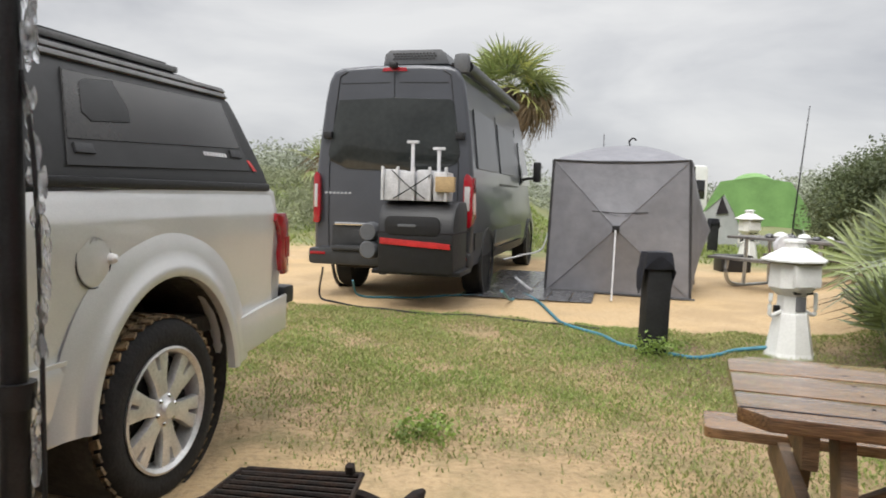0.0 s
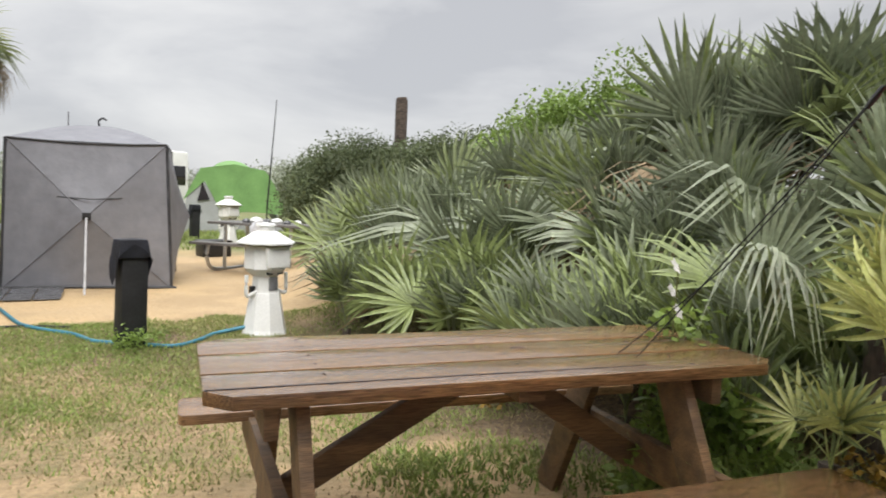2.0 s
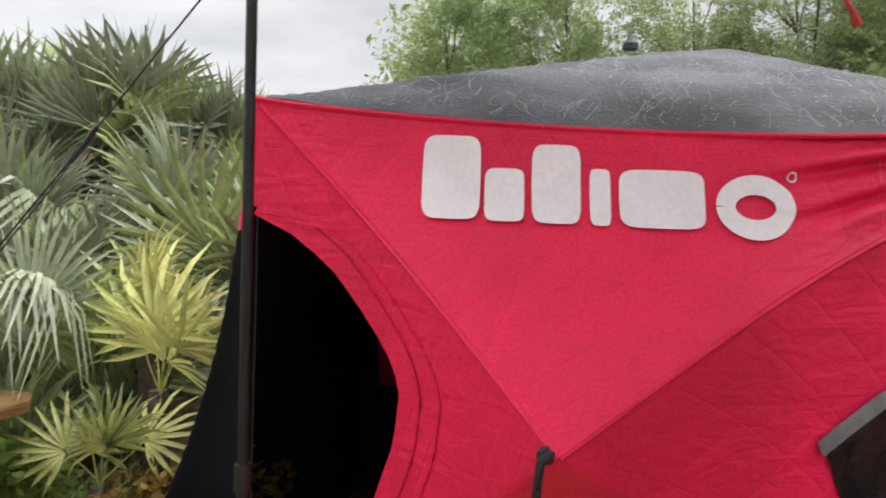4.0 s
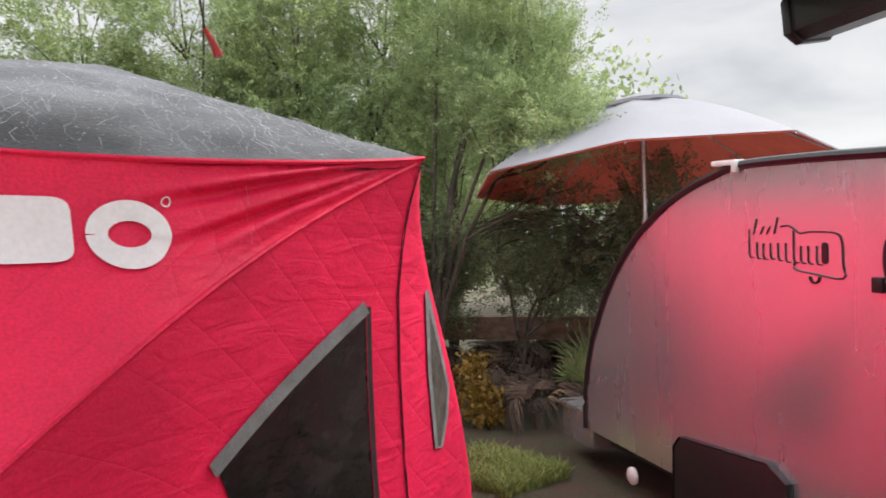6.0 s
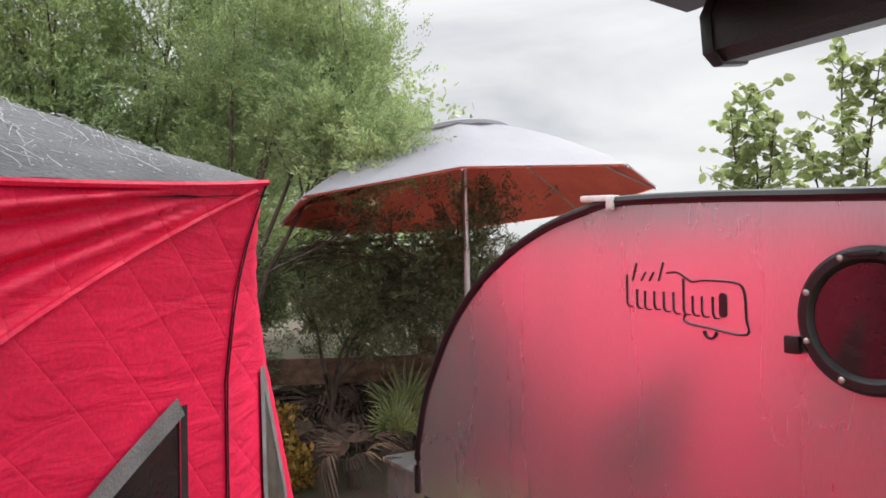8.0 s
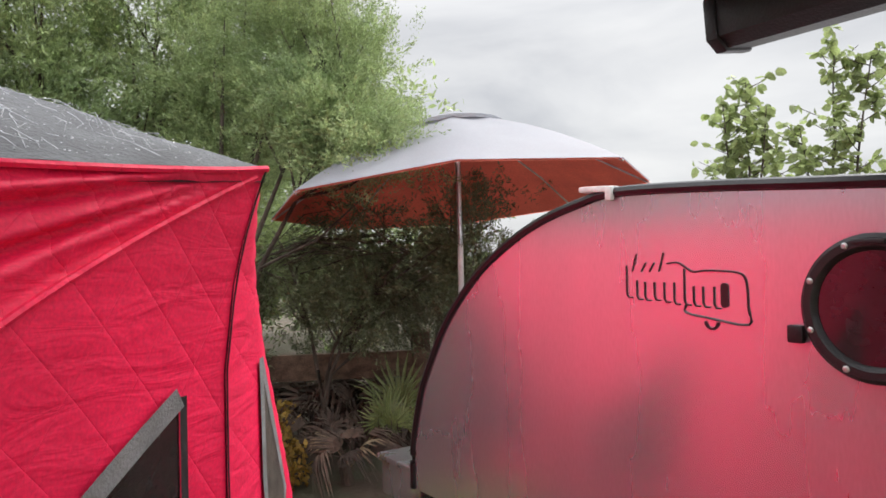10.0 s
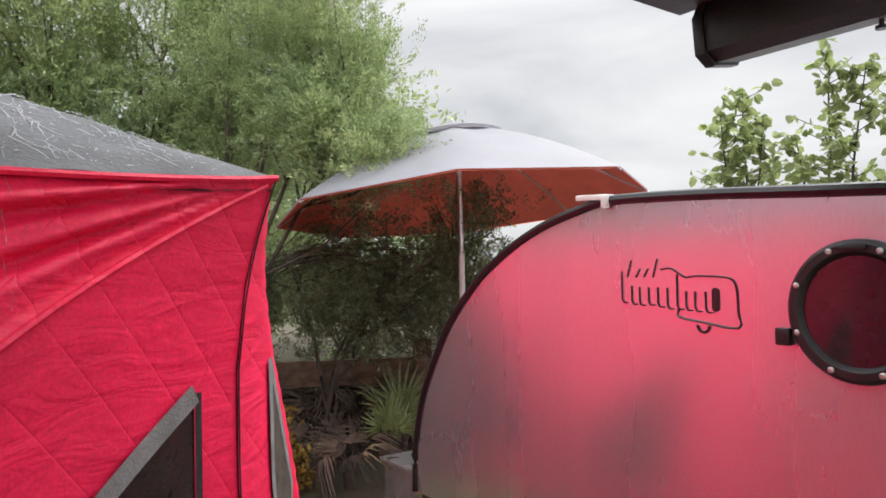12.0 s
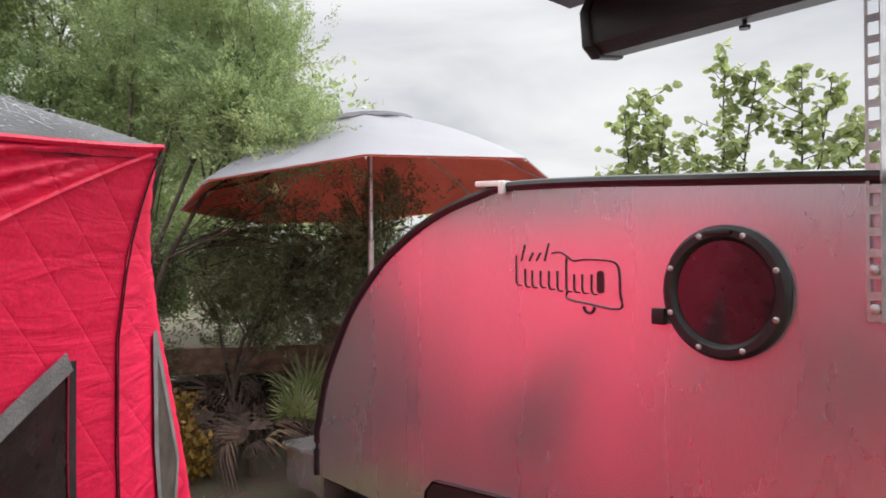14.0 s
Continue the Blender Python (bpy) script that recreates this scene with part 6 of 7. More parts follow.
def loose_things():
    t = thing("fan", "pale round camping fan standing on a bench", "fan", pose(4.62, 9.82, 0.46, 0, 0, 20))
    part("drum", lathe([(0.0, 0), (0.17, 0), (0.18, 0.03), (0.17, 0.08), (0.0, 0.09)], 24, pose(0, 0, 0.19, 75, 0, 0), close=False), M["crate_white"], t)
    part("stand", box(0.16, 0.12, 0.03, pose(0, 0.02, 0), 0.01), M["crate_white"], t)
    t = thing("storage_tub", "black plastic tub standing on sand near the far table", "tub", pose(5.3, 13.2, 0))
    part("tub", box(0.55, 0.4, 0.3, pose(0, 0, 0), 0.03), M["black_plastic"], t)
    part("rim", box(0.58, 0.43, 0.03, pose(0, 0, 0.28), 0.01), M["black_plastic"], t)
    t = thing("radio_mast", "thin tall black whip antenna standing behind the table", "antenna", pose(5.25, 10.9, 0))
    part("mast", tube([(0, 0, 0), (0.02, 0, 1.0), (0.16, 0, 2.75)], 0.016, 6, taper=(1, 0.9, 0.35)), M["black_steel"], t)
    part("base", lathe([(0.12, 0), (0.1, 0.03), (0.03, 0.06)], 12), M["black_steel"], t)
    rng = random.Random(8)
    for k in range(6):
        t = thing("table_clutter", "small pale bag lying on the far table", "bag", pose(4.85 + 0.11 * k, 10.75 - 0.13 * k, 0.76))
        s = rng.uniform(0.05, 0.09)
        part("bag", lathe([(s, 0), (1.2 * s, 0.4 * s), (0.9 * s, 0.9 * s), (0.2 * s, 1.1 * s)], 9, pose(0, 0, 0, 0, 0, 40 * k)), M["ped_white" if k % 2 else "paver"], t)
    t = thing("motorhome", "white motorhome far behind the shelter, partly hidden", "motorhome", pose(8.75, 26.5, 0, 0, 0, 8))
    part("body", box(2.2, 5.5, 2.1, pose(0, 3, 0.5), 0.15), M["ped_white"], t)
    part("window", box(1.5, 0.03, 0.7, pose(0.2, 0.245, 1.35), 0.05), M["glass_dark"], t)
    for sx in (-0.9, 0.9):
        for y in (1.2, 4.8):
            part("wheel", lathe([(0.2, -0.12), (0.36, -0.1), (0.36, 0.1), (0.2, 0.12)], 20, pose(sx, y, 0.36, 0, 90, 0)), M["rubber"], t)
    part("pennant_pole", tube([(0.0, 0.45, 2.3), (0.0, 0.45, 2.75)], 0.015, 6), M["trim_grey"], t)
    part("pennant", prism([(0, 0), (0.34, -0.02), (0.24, -0.22), (0, -0.2)], 0.01, Matrix(((1, 0, 0, 0.01), (0, 0, 1, 0.45), (0, 1, 0, 2.74), (0, 0, 0, 1)))), M["red_plastic"], t, "small red flag")
    t = thing("dead_palm_trunk", "bare dead palm trunk standing above far bushes", "tree trunk", pose(10.17, 14.05, 0))
    part("trunk", tube([(0, 0, 0), (0.02, 0, 1.5), (0.0, 0, 2.6), (0.01, 0, 3.5), (0.0, 0, 3.58)], 0.17, 12, taper=(1.1, 0.95, 0.85, 0.85, 0.7)), M["snag_bark"], t)


loose_things()


def beach_umbrella():
    """White outside, orange inside, leaning a little away."""
    t = thing("beach_umbrella", "large silver-white umbrella with orange-red lining on a pale pole", "umbrella", pose(3.25, -5.15, 0))
    top = Matrix.Translation((0.065, -0.02, 2.46)) @ Vector((0.108, -0.033, 1)).to_track_quat("Z", "Y").to_matrix().to_4x4()
    top = top @ pose(0, 0, 0, 0, 0, 28 - math.degrees(top.to_euler().z))
    R, H = 1.33, 0.6
    n, seg = 8, 10

    def surface(drop, inner):
        verts, faces = [], []
        for j in range(seg + 1):
            f = 0.16 + (1 - 0.16) * j / seg if not inner else j / seg
            for i in range(n * 4):
                a = 2 * math.pi * i / (n * 4)
                gore = abs(((i / 4) % 1) - 0.5) * 2
                r = R * f * math.cos(math.pi / n) / math.cos((((i / 4) % 1) - 0.5) * 2 * math.pi / n)
                z = -H * (0.55 * f + 0.45 * f * f) + 0.03 * (gore - 1) * f * (1 - f) * 2 - drop
                verts.append(top @ Vector((r * math.cos(a), r * math.sin(a), z)))
        w = n * 4
        for j in range(seg):
            for i in range(w):
                faces.append((j * w + i, j * w + (i + 1) % w, (j + 1) * w + (i + 1) % w, (j + 1) * w + i))
        return verts, faces

    v, f = surface(0.0, False)
    from_arrays("canopy", v, f, M["umb_white"], t, "silver-white outer cloth", True)
    v, f = surface(0.012, True)
    from_arrays("lining", v, f, M["umb_red"], t, "orange-red lining", True)
    bm = bmesh.new()
    c = bm.verts.new(top @ Vector((0, 0, 0.035)))
    ring = [bm.verts.new(top @ Vector((0.36 * math.cos(2 * math.pi * i / 32), 0.36 * math.sin(2 * math.pi * i / 32), -0.085))) for i in range(32)]
    for i in range(32):
        bm.faces.new((c, ring[i], ring[(i + 1) % 32]))
    part("vent_cap", bm, M["umb_white"], t, "white vent cap")
    for i in range(n):
        a = 2 * math.pi * i / n + math.pi / n * 0
        pts = [top @ Vector((R * k * math.cos(a), R * k * math.sin(a), -H * (0.55 * k + 0.45 * k * k) - 0.02)) for k in (0.02, 0.35, 0.7, 1.0)]
        part("rib", tube(pts, 0.007, 5), M["zinc"], t, "thin metal rib")
    part("pole", tube([(0.0, 0.0, -0.02), (0.0, 0.0, 1.55)], 0.021, 10), M["bracket_white"], t, "pale pole")
    part("upper_pole", tube([(0.0, 0.0, 1.55), (0.0, 0.02, 2.40)], 0.018, 10), M["zinc"], t, "thin metal upper pole")
    part("finial", lathe([(0.02, 0), (0.02, 0.01), (0.005, 0.02)], 10, top @ pose(0, 0, 0.03)), M["bracket_white"], t)


beach_umbrella()


def rail_fence():
    t = thing("rail_fence", "old brown timber rail fence half hidden under the trees", "fence")
    a, b = Vector((6.98, -3.06, 0)), Vector((2.33, -6.90, 0))
    for k in range(4):
        p = a.lerp(b, k / 3)
        part("post", box(0.14, 0.14, 0.90, pose(p.x, p.y, -0.02, 0, 0, 40), 0.012), M["wood_fence"], t)
    for z in (0.60,):
        part("rail", beam(a + Vector((0.05, 0.06, z + 0.03)), b + Vector((0.05, 0.06, z + 0.03)), 0.05, 0.2), M["wood_fence"], t)


rail_fence()

# guy rope from the thin leg down to the table, and the red cord end
t = thing("guy_rope", "black doubled guy rope tied from awning leg to table", "rope")
p0, p1, kn = Vector((1.73, 0.0, 2.25)), Vector((2.03, 1.37, 0.77)), Vector((1.87, 0.64, 1.55))
part("rope", tube([p0, kn, p1], 0.0023, 6), M["black_cord"], t)
part("rope_tail", tube([kn, (1.88, 0.74, 1.42), (1.93, 1.02, 1.11), (2.0, 1.43, 0.77)], 0.002, 6), M["black_cord"], t)
part("tensioner", lathe([(0.006, -0.03), (0.008, 0.0), (0.006, 0.03)], 6, Matrix.Translation(kn) @ pose(0, 0, 0, 35, 0, 0)), M["black_plastic"], t)
t = thing("cord_end", "red plastic toggle on a cord hanging from the awning", "toggle", pose(2.02, -1.205, 0.12))
part("cord", tube([(0.01, 0.02, 1.84), (-0.06, 0.1, 2.14)], 0.003, 5), M["black_cord"], t)
part("toggle", tube([(0.0, -0.012, 1.775), (0.003, 0.0, 1.805), (0.01, 0.02, 1.845)], 0.012, 8, taper=(1.1, 0.8, 0.5)), M["red_plastic"], t)

# ---- plants ----
M["palm_blue"] = material("blue_green_frond", (0.26, 0.30, 0.185), 0.42, 0, 0.25, 5, 40, 0.1, spread=0.3, sss=0.25, island=0.2)
M["palm_green"] = material("green_frond", (0.295, 0.355, 0.135), 0.4, 0, 0.25, 5, 40, 0.1, spread=0.28, sss=0.25, island=0.2)
M["palm_pale"] = material("pale_silver_frond", (0.36, 0.40, 0.28), 0.42, 0, 0.2, 5, 40, 0.1, spread=0.2, sss=0.25, island=0.15)
M["palm_yellow"] = material("yellow_green_frond", (0.56, 0.58, 0.20), 0.4, 0, 0.2, 5, 40, 0.1, spread=0.15, sss=0.3, island=0.2)
M["palm_dry"] = material("dry_brown_frond", (0.30, 0.22, 0.13), 0.8, 0, 0.3, 5, 40, 0.2, spread=0.3, island=0.2)
M["palm_dead"] = material("dead_dark_frond", (0.095, 0.062, 0.045), 0.85, 0, 0.3, 5, 40, 0.2, spread=0.4, island=0.25)
M["stalk"] = material("frond_stalk", (0.16, 0.19, 0.06), 0.5)
M["trunk"] = material("grey_brown_bark", (0.11, 0.085, 0.065), 0.9, 0, 0.4, 10, 60, 0.5, stretch=(1, 1, 0.3))
M["leaf_tree"] = material("olive_tree_leaf", (0.37, 0.45, 0.20), 0.5, 0, 0.3, 0.8, 60, 0.0, tint=(0.22, 0.30, 0.135), sss=0.4, island=0.35)
M["leaf_coast"] = material("coastal_bush_leaf", (0.14, 0.175, 0.08), 0.6, 0, 0.3, 0.8, 60, 0.0, sss=0.25, island=0.3)
M["leaf_dark"] = material("shaded_scrub_leaf", (0.165, 0.195, 0.095), 0.55, 0, 0.3, 1.2, 60, 0.0, sss=0.2, island=0.35)
M["leaf_bright"] = material("bright_broad_leaf", (0.28, 0.40, 0.09), 0.4, 0, 0.3, 2.0, 60, 0.0, sss=0.35, island=0.35)
M["leaf_sapling"] = material("pale_sapling_leaf", (0.38, 0.46, 0.19), 0.45, 0, 0.3, 2.0, 60, 0.0, sss=0.45, island=0.35)
# rain haze is mixed into the scrub and far leaf colours
M["leaf_scrub"] = material("dune_scrub_leaf", (0.33, 0.36, 0.215), 0.7, 0, 0.25, 0.5, 60, 0.0, sss=0.2, island=0.15)
M["leaf_far"] = material("far_haze_tinted_leaf", (0.36, 0.39, 0.30), 0.8, 0, 0.25, 0.2, 20, 0.0, island=0.25)
M["leaf_yellow"] = material("yellowed_weed_leaf", (0.36, 0.23, 0.04), 0.6, 0, 0.3, 4, 60, 0.0, sss=0.3, island=0.35)
M["grass_green"] = material("fresh_grass", (0.25, 0.34, 0.085), 0.6, 0, 0.3, 1.1, 40, 0.0, tint=(0.31, 0.33, 0.12), sss=0.3, island=0.35)
M["grass_dry"] = material("dry_straw_grass", (0.52, 0.42, 0.24), 0.7, 0, 0.3, 2, 40, 0.0, sss=0.2, island=0.35)
M["petal"] = material("white_petal", (0.8, 0.8, 0.76), 0.5)


def fan_mesh(name, mat, seed, length, segs, spread, droop, stalk):
    """One fan leaf: a stalk along +y, and folded tapering fingers that spread from its end."""
    rng = random.Random(seed)
    verts, faces = [], []

    def add(a, b, c, d):
        faces.append((a, b, c, d))

    w = 0.006
    for k in range(4):
        y = stalk * k / 3
        z = 0.06 * stalk * (k / 3) ** 2
        verts += [(-w, y, z), (w, y, z), (0, y, z - 0.01)]
    for k in range(3):
        b = 3 * k
        add(b, b + 1, b + 4, b + 3)
        add(b + 1, b + 2, b + 5, b + 4)
        add(b + 2, b, b + 3, b + 5)
    z0 = 0.06 * stalk
    for i in range(segs):
        a = radians(-spread / 2 + spread * i / (segs - 1) + rng.uniform(-3, 3))
        L = length * (0.72 + 0.28 * math.cos(a * 0.8)) * rng.uniform(0.88, 1.08)
        dx, dy = math.sin(a), math.cos(a)
        wid = 0.042 * length / 0.56
        cup = 0.12 * (1 - math.cos(a))
        kink = rng.uniform(0.6, 1.5)
        base = len(verts)
        for f, wf in ((0.05, 0.25), (0.35, 1.0), (0.7, 0.75), (1.0, 0.04)):
            r = L * f
            z = z0 + cup * r - droop * kink * r * r / length * f
            rr = r * (1 - 0.25 * droop * kink * f * f)
            x, y = dx * rr, stalk + dy * rr
            hw = wid * wf * 0.5
            verts.extend([(x - dy * hw, y + dx * hw, z), (x, y, z - 0.32 * hw), (x + dy * hw, y - dx * hw, z)])
        for k in range(3):
            b = base + 3 * k
            add(b, b + 1, b + 4, b + 3)
            add(b + 1, b + 2, b + 5, b + 4)
    me = bpy.data.meshes.new(name)
    me.from_pydata(verts, [], faces)
    me.materials.append(mat)
    return me


FANS = {}
for key, mat, length, spread, droop in (("blue", "palm_blue", 0.56, 130, 0.08), ("green", "palm_green", 0.56, 175, 0.14), ("pale", "palm_pale", 0.52, 150, 0.9), ("yellow", "palm_yellow", 0.62, 200, 0.28), ("dry", "palm_dry", 0.46, 130, 1.1), ("dead", "palm_dead", 0.46, 120, 1.1)):
    FANS[key] = [fan_mesh("fan_leaf", M[mat], 11 * len(FANS) + s, length * (0.9 + 0.1 * s), (13 if key != "yellow" else 10) + 2 * s, spread + 12 * s, droop * (0.6 + 0.4 * s), 0.34 + 0.06 * s) for s in range(3)]


def frond(parent, mesh, at, az, el, twist, scale):
    """Hangs one fan leaf on a plant: az from +y clockwise, el above the level, in degrees."""
    ob = new("leaf", mesh)
    a, e = radians(az), radians(el)
    y = Vector((math.sin(a) * math.cos(e), math.cos(a) * math.cos(e), math.sin(e)))
    x = y.cross(Vector((0, 0, 1)))
    x = x.normalized() if x.length > 1e-3 else Vector((1, 0, 0))
    m = Matrix((x, y, x.cross(y))).transposed().to_4x4() @ Matrix.Rotation(radians(twist), 4, "Y") @ Matrix.Scale(scale, 4)
    m.translation = Vector(at)
    ob.parent = parent
    ob.matrix_basis = m
    return ob


def palmetto(x, y, rng, mix, leaves=11, size=1.0, lift=0.0, label="saw palmetto with stiff blue-green fan leaves", z=None):
    gz = ground_z(x, y) if z is None else z
    t = thing("saw_palmetto", label, "palm shrub", pose(x, y, gz), "palmettos on the dune")
    part("stem", tube([(0, 0, -0.05), (0.03, 0.02, 0.12 + lift)], 0.05, 7, taper=(1, 0.7)), M["trunk"], t, "short shaggy stem")
    start = rng.uniform(0, 360)
    for k in range(leaves):
        el = 90 - 48 * (k / max(1, leaves - 1)) ** 1.2 + rng.uniform(-9, 9)
        kind = rng.choice(mix)
        if kind in ("dry", "dead"):
            el -= 30
        frond(t, FANS[kind][rng.randrange(3)], (0, 0, 0.08 + lift + 0.012 * k), start + 137.5 * k + rng.uniform(-14, 14), el, rng.uniform(-75, 75), size * rng.uniform(0.8, 1.15))
    return t


rng = random.Random(21)
for az, d, s in [(a + rng.uniform(-2, 2), dd, sz) for row, (off, step, sz) in enumerate(((0.2, 4.2, 0.8), (0.6, 4.0, 0.88), (1.1, 3.8, 0.95), (1.75, 3.6, 1.05), (2.5, 3.5, 1.1), (3.5, 3.4, 1.2))) for a, dd, sz in [(31.5 + step * k + (1.7 if row % 2 else 0), None, sz) for k in range(int(46 / step))] for dd in [front(a) + off * (1 + 0.012 * (a - 30) * (row > 1)) + rng.uniform(-0.25, 0.25)]]:
    x, y = d * math.sin(radians(az)), d * math.cos(radians(az))
    deep = d - front(az)
    mix = ["blue"] * 3 + ["green"] * 7 if deep < 0.8 else ["blue"] * 6 + ["green"] * 3 + ["pale", "dry"]
    palmetto(x, y, rng, mix, 15 if deep < 1.4 else 13, s * 0.9)
# the tallest clump, and those that stand out at the front
for x, y, s in ((5.5, 2.65, 1.25), (5.8, 3.0, 1.25), (5.3, 3.1, 1.2), (6.1, 2.5, 1.2)):
    palmetto(x, y, rng, ["blue", "blue", "green"], 12, s, 0.12, "tall saw palmetto rising above the others on the dune")
fill = random.Random(44)
for x, y, z in ((4.50, 1.00, 0.72), (3.91, 0.89, 0.49)):
    palmetto(x, y, fill, ["blue", "green"], 14, 0.95, 0.1, z=z)
yl = palmetto(2.72, 0.82, rng, ["yellow"], 6, 0.55, 0.55, "yellow-green saw palmetto beside the red tent", 0.05)
up = palmetto(2.98, 0.98, rng, ["yellow"], 4, 0.5, 0.62, "yellow-green upright saw palmetto", 0.1)
for az, el, tw in ((250, 86, 70), (120, 82, -60)):
    frond(up, FANS["yellow"][0], (0, 0, 0.80), az, el, tw, 0.55)
pl = palmetto(2.9, 1.38, rng, ["green", "blue"], 6, 0.75, 0.5, "saw palmetto with a pale drooping leaf", 0.05)
for k, (az, el, tw) in enumerate(((238, 35, 5), (246, 40, -10))):
    frond(pl, FANS["pale"][2], (0, 0, 0.86 + 0.03 * k), az, el, tw, 0.5)
palmetto(2.5, 0.92, rng, ["yellow", "green"], 7, 0.42, 0.32, "small yellow-green palmetto seedling", 0.0)


def leaf_cloud(centres, radii, count, size, rng_np, droop=0.3, slim=0.45):
    """Verts and faces of many small leaves gathered in clumps."""
    c = np.repeat(np.asarray(centres, float), count, 0)
    r = np.repeat(np.asarray(radii, float).reshape(len(centres), -1), count, 0)
    n = len(c)
    off = rng_np.normal(0, 1, (n, 3))
    off /= np.linalg.norm(off, axis=1, keepdims=True)
    p = c + off * r * (rng_np.random((n, 1)) ** 0.45)
    d = rng_np.normal(0, 1, (n, 3))
    d[:, 2] -= droop
    d /= np.linalg.norm(d, axis=1, keepdims=True)
    s = np.cross(d, rng_np.normal(0, 1, (n, 3)))
    s /= np.linalg.norm(s, axis=1, keepdims=True) + 1e-9
    L = size * rng_np.uniform(0.6, 1.3, (n, 1))
    v = np.stack([p, p + 0.5 * L * d + 0.5 * slim * L * s, p + L * d, p + 0.5 * L * d - 0.5 * slim * L * s], 1).reshape(-1, 3)
    f = np.arange(4 * n).reshape(-1, 4)
    return v.tolist(), f.tolist()


def spray_cloud(starts, dirs, length, per, size, slim, rn):
    """Feathery sprays: thin shoots from the starts along dirs, each set with many small narrow leaves."""
    n = len(starts)
    s0, d0 = np.repeat(np.asarray(starts), per, 0), np.repeat(np.asarray(dirs), per, 0)
    L = np.repeat(length * rn.uniform(0.55, 1.25, (n, 1)), per, 0)
    f = rn.random((n * per, 1)) ** 0.8
    p = s0 + d0 * L * f + rn.normal(0, 1, (n * per, 3)) * (0.010 + 0.028 * (1 - f))
    p[:, 2:3] -= 0.10 * L * f * f
    d = d0 + rn.normal(0, 0.55, (n * per, 3))
    d /= np.linalg.norm(d, axis=1, keepdims=True)
    w = np.cross(d, rn.normal(0, 1, (n * per, 3)))
    w /= np.linalg.norm(w, axis=1, keepdims=True) + 1e-9
    l = size * rn.uniform(0.6, 1.3, (n * per, 1))
    v = np.stack([p, p + 0.5 * l * d + 0.5 * slim * l * w, p + l * d, p + 0.5 * l * d - 0.5 * slim * l * w], 1).reshape(-1, 3)
    return v.tolist(), np.arange(4 * n * per).reshape(-1, 4).tolist()


def myrtle(name, x, y, crown, label, mat, seed, sprays, per=52, size=0.034, length=0.34, slim=0.26, lift=0.5, stems=(), category="tree", limbs=40, r0=0.035, core=0.25):
    """A many-stemmed feathery tree. crown: (cx, cy, cz, rx, ry, rz, share) masses from the foot; stems: (dx, dy, height) leaders."""
    rg, rn = random.Random(seed), np.random.default_rng(seed)
    t = thing(name, label, category, pose(x, y, ground_z(x, y)))
    total = sum(c[6] for c in crown)
    starts, dirs = [], []
    for cx, cy, cz, rx, ry, rz, share in crown:
        # boughs first, then shoots round each bough, so that gaps stay between them
        n = int(sprays * share / total)
        boughs = max(3, n // 16)
        for _ in range(boughs):
            q = Vector((rg.gauss(0, 1), rg.gauss(0, 1), rg.gauss(0, 1))).normalized() * rg.uniform(core, 1.0) ** 0.6
            b = Vector((cx + rx * q.x, cy + ry * q.y, cz + rz * q.z))
            out = (Vector((q.x, q.y, 0.5 * q.z)) + Vector((0, 0, lift))).normalized()
            for _ in range(n // boughs):
                o = Vector((rg.gauss(0, 1), rg.gauss(0, 1), rg.gauss(0, 1)))
                starts.append(tuple(b + 0.11 * o - 0.2 * length * out))
                dirs.append(tuple((out + 0.38 * Vector((rg.gauss(0, 1), rg.gauss(0, 1), rg.gauss(0, 1)))).normalized()))
    v, f = spray_cloud(starts, dirs, length, per, size, slim, rn)
    from_arrays("crown", v, f, M[mat], t, "loose feathery crown")
    bm = bmesh.new()
    leaders = []
    for dx, dy, h in stems:
        pts = [(0.02 * dx, 0.02 * dy, -0.05)] + [(dx * (k / 5) ** 2.3 + rg.uniform(-0.04, 0.04), dy * (k / 5) ** 2.3 + rg.uniform(-0.04, 0.04), h * k / 5) for k in range(1, 6)]
        tube(pts, r0, 7, bm, taper=(1.2, 0.95, 0.75, 0.55, 0.38, 0.15))
        leaders.append(pts)
    for c in starts[:: max(1, len(starts) // limbs)]:
        e = Vector(c)
        stem = min(leaders, key=lambda q: (q[3][0] - e.x) ** 2 + (q[3][1] - e.y) ** 2)
        low = [q for q in stem[1:] if q[2] < e.z - 0.12] or [stem[1]]
        b = Vector(low[-1])
        mid = b.lerp(e, 0.5) + Vector((rg.uniform(-0.07, 0.07), rg.uniform(-0.07, 0.07), -0.05))
        tube([b, mid, e], 0.013, 5, bm, taper=(1.0, 0.6, 0.25))
    part("trunk", bm, M["trunk"], t, "grey-brown stems and limbs")
    return t


WILLOW = "olive-green wax myrtle tree with loose feathery crown behind the tent"
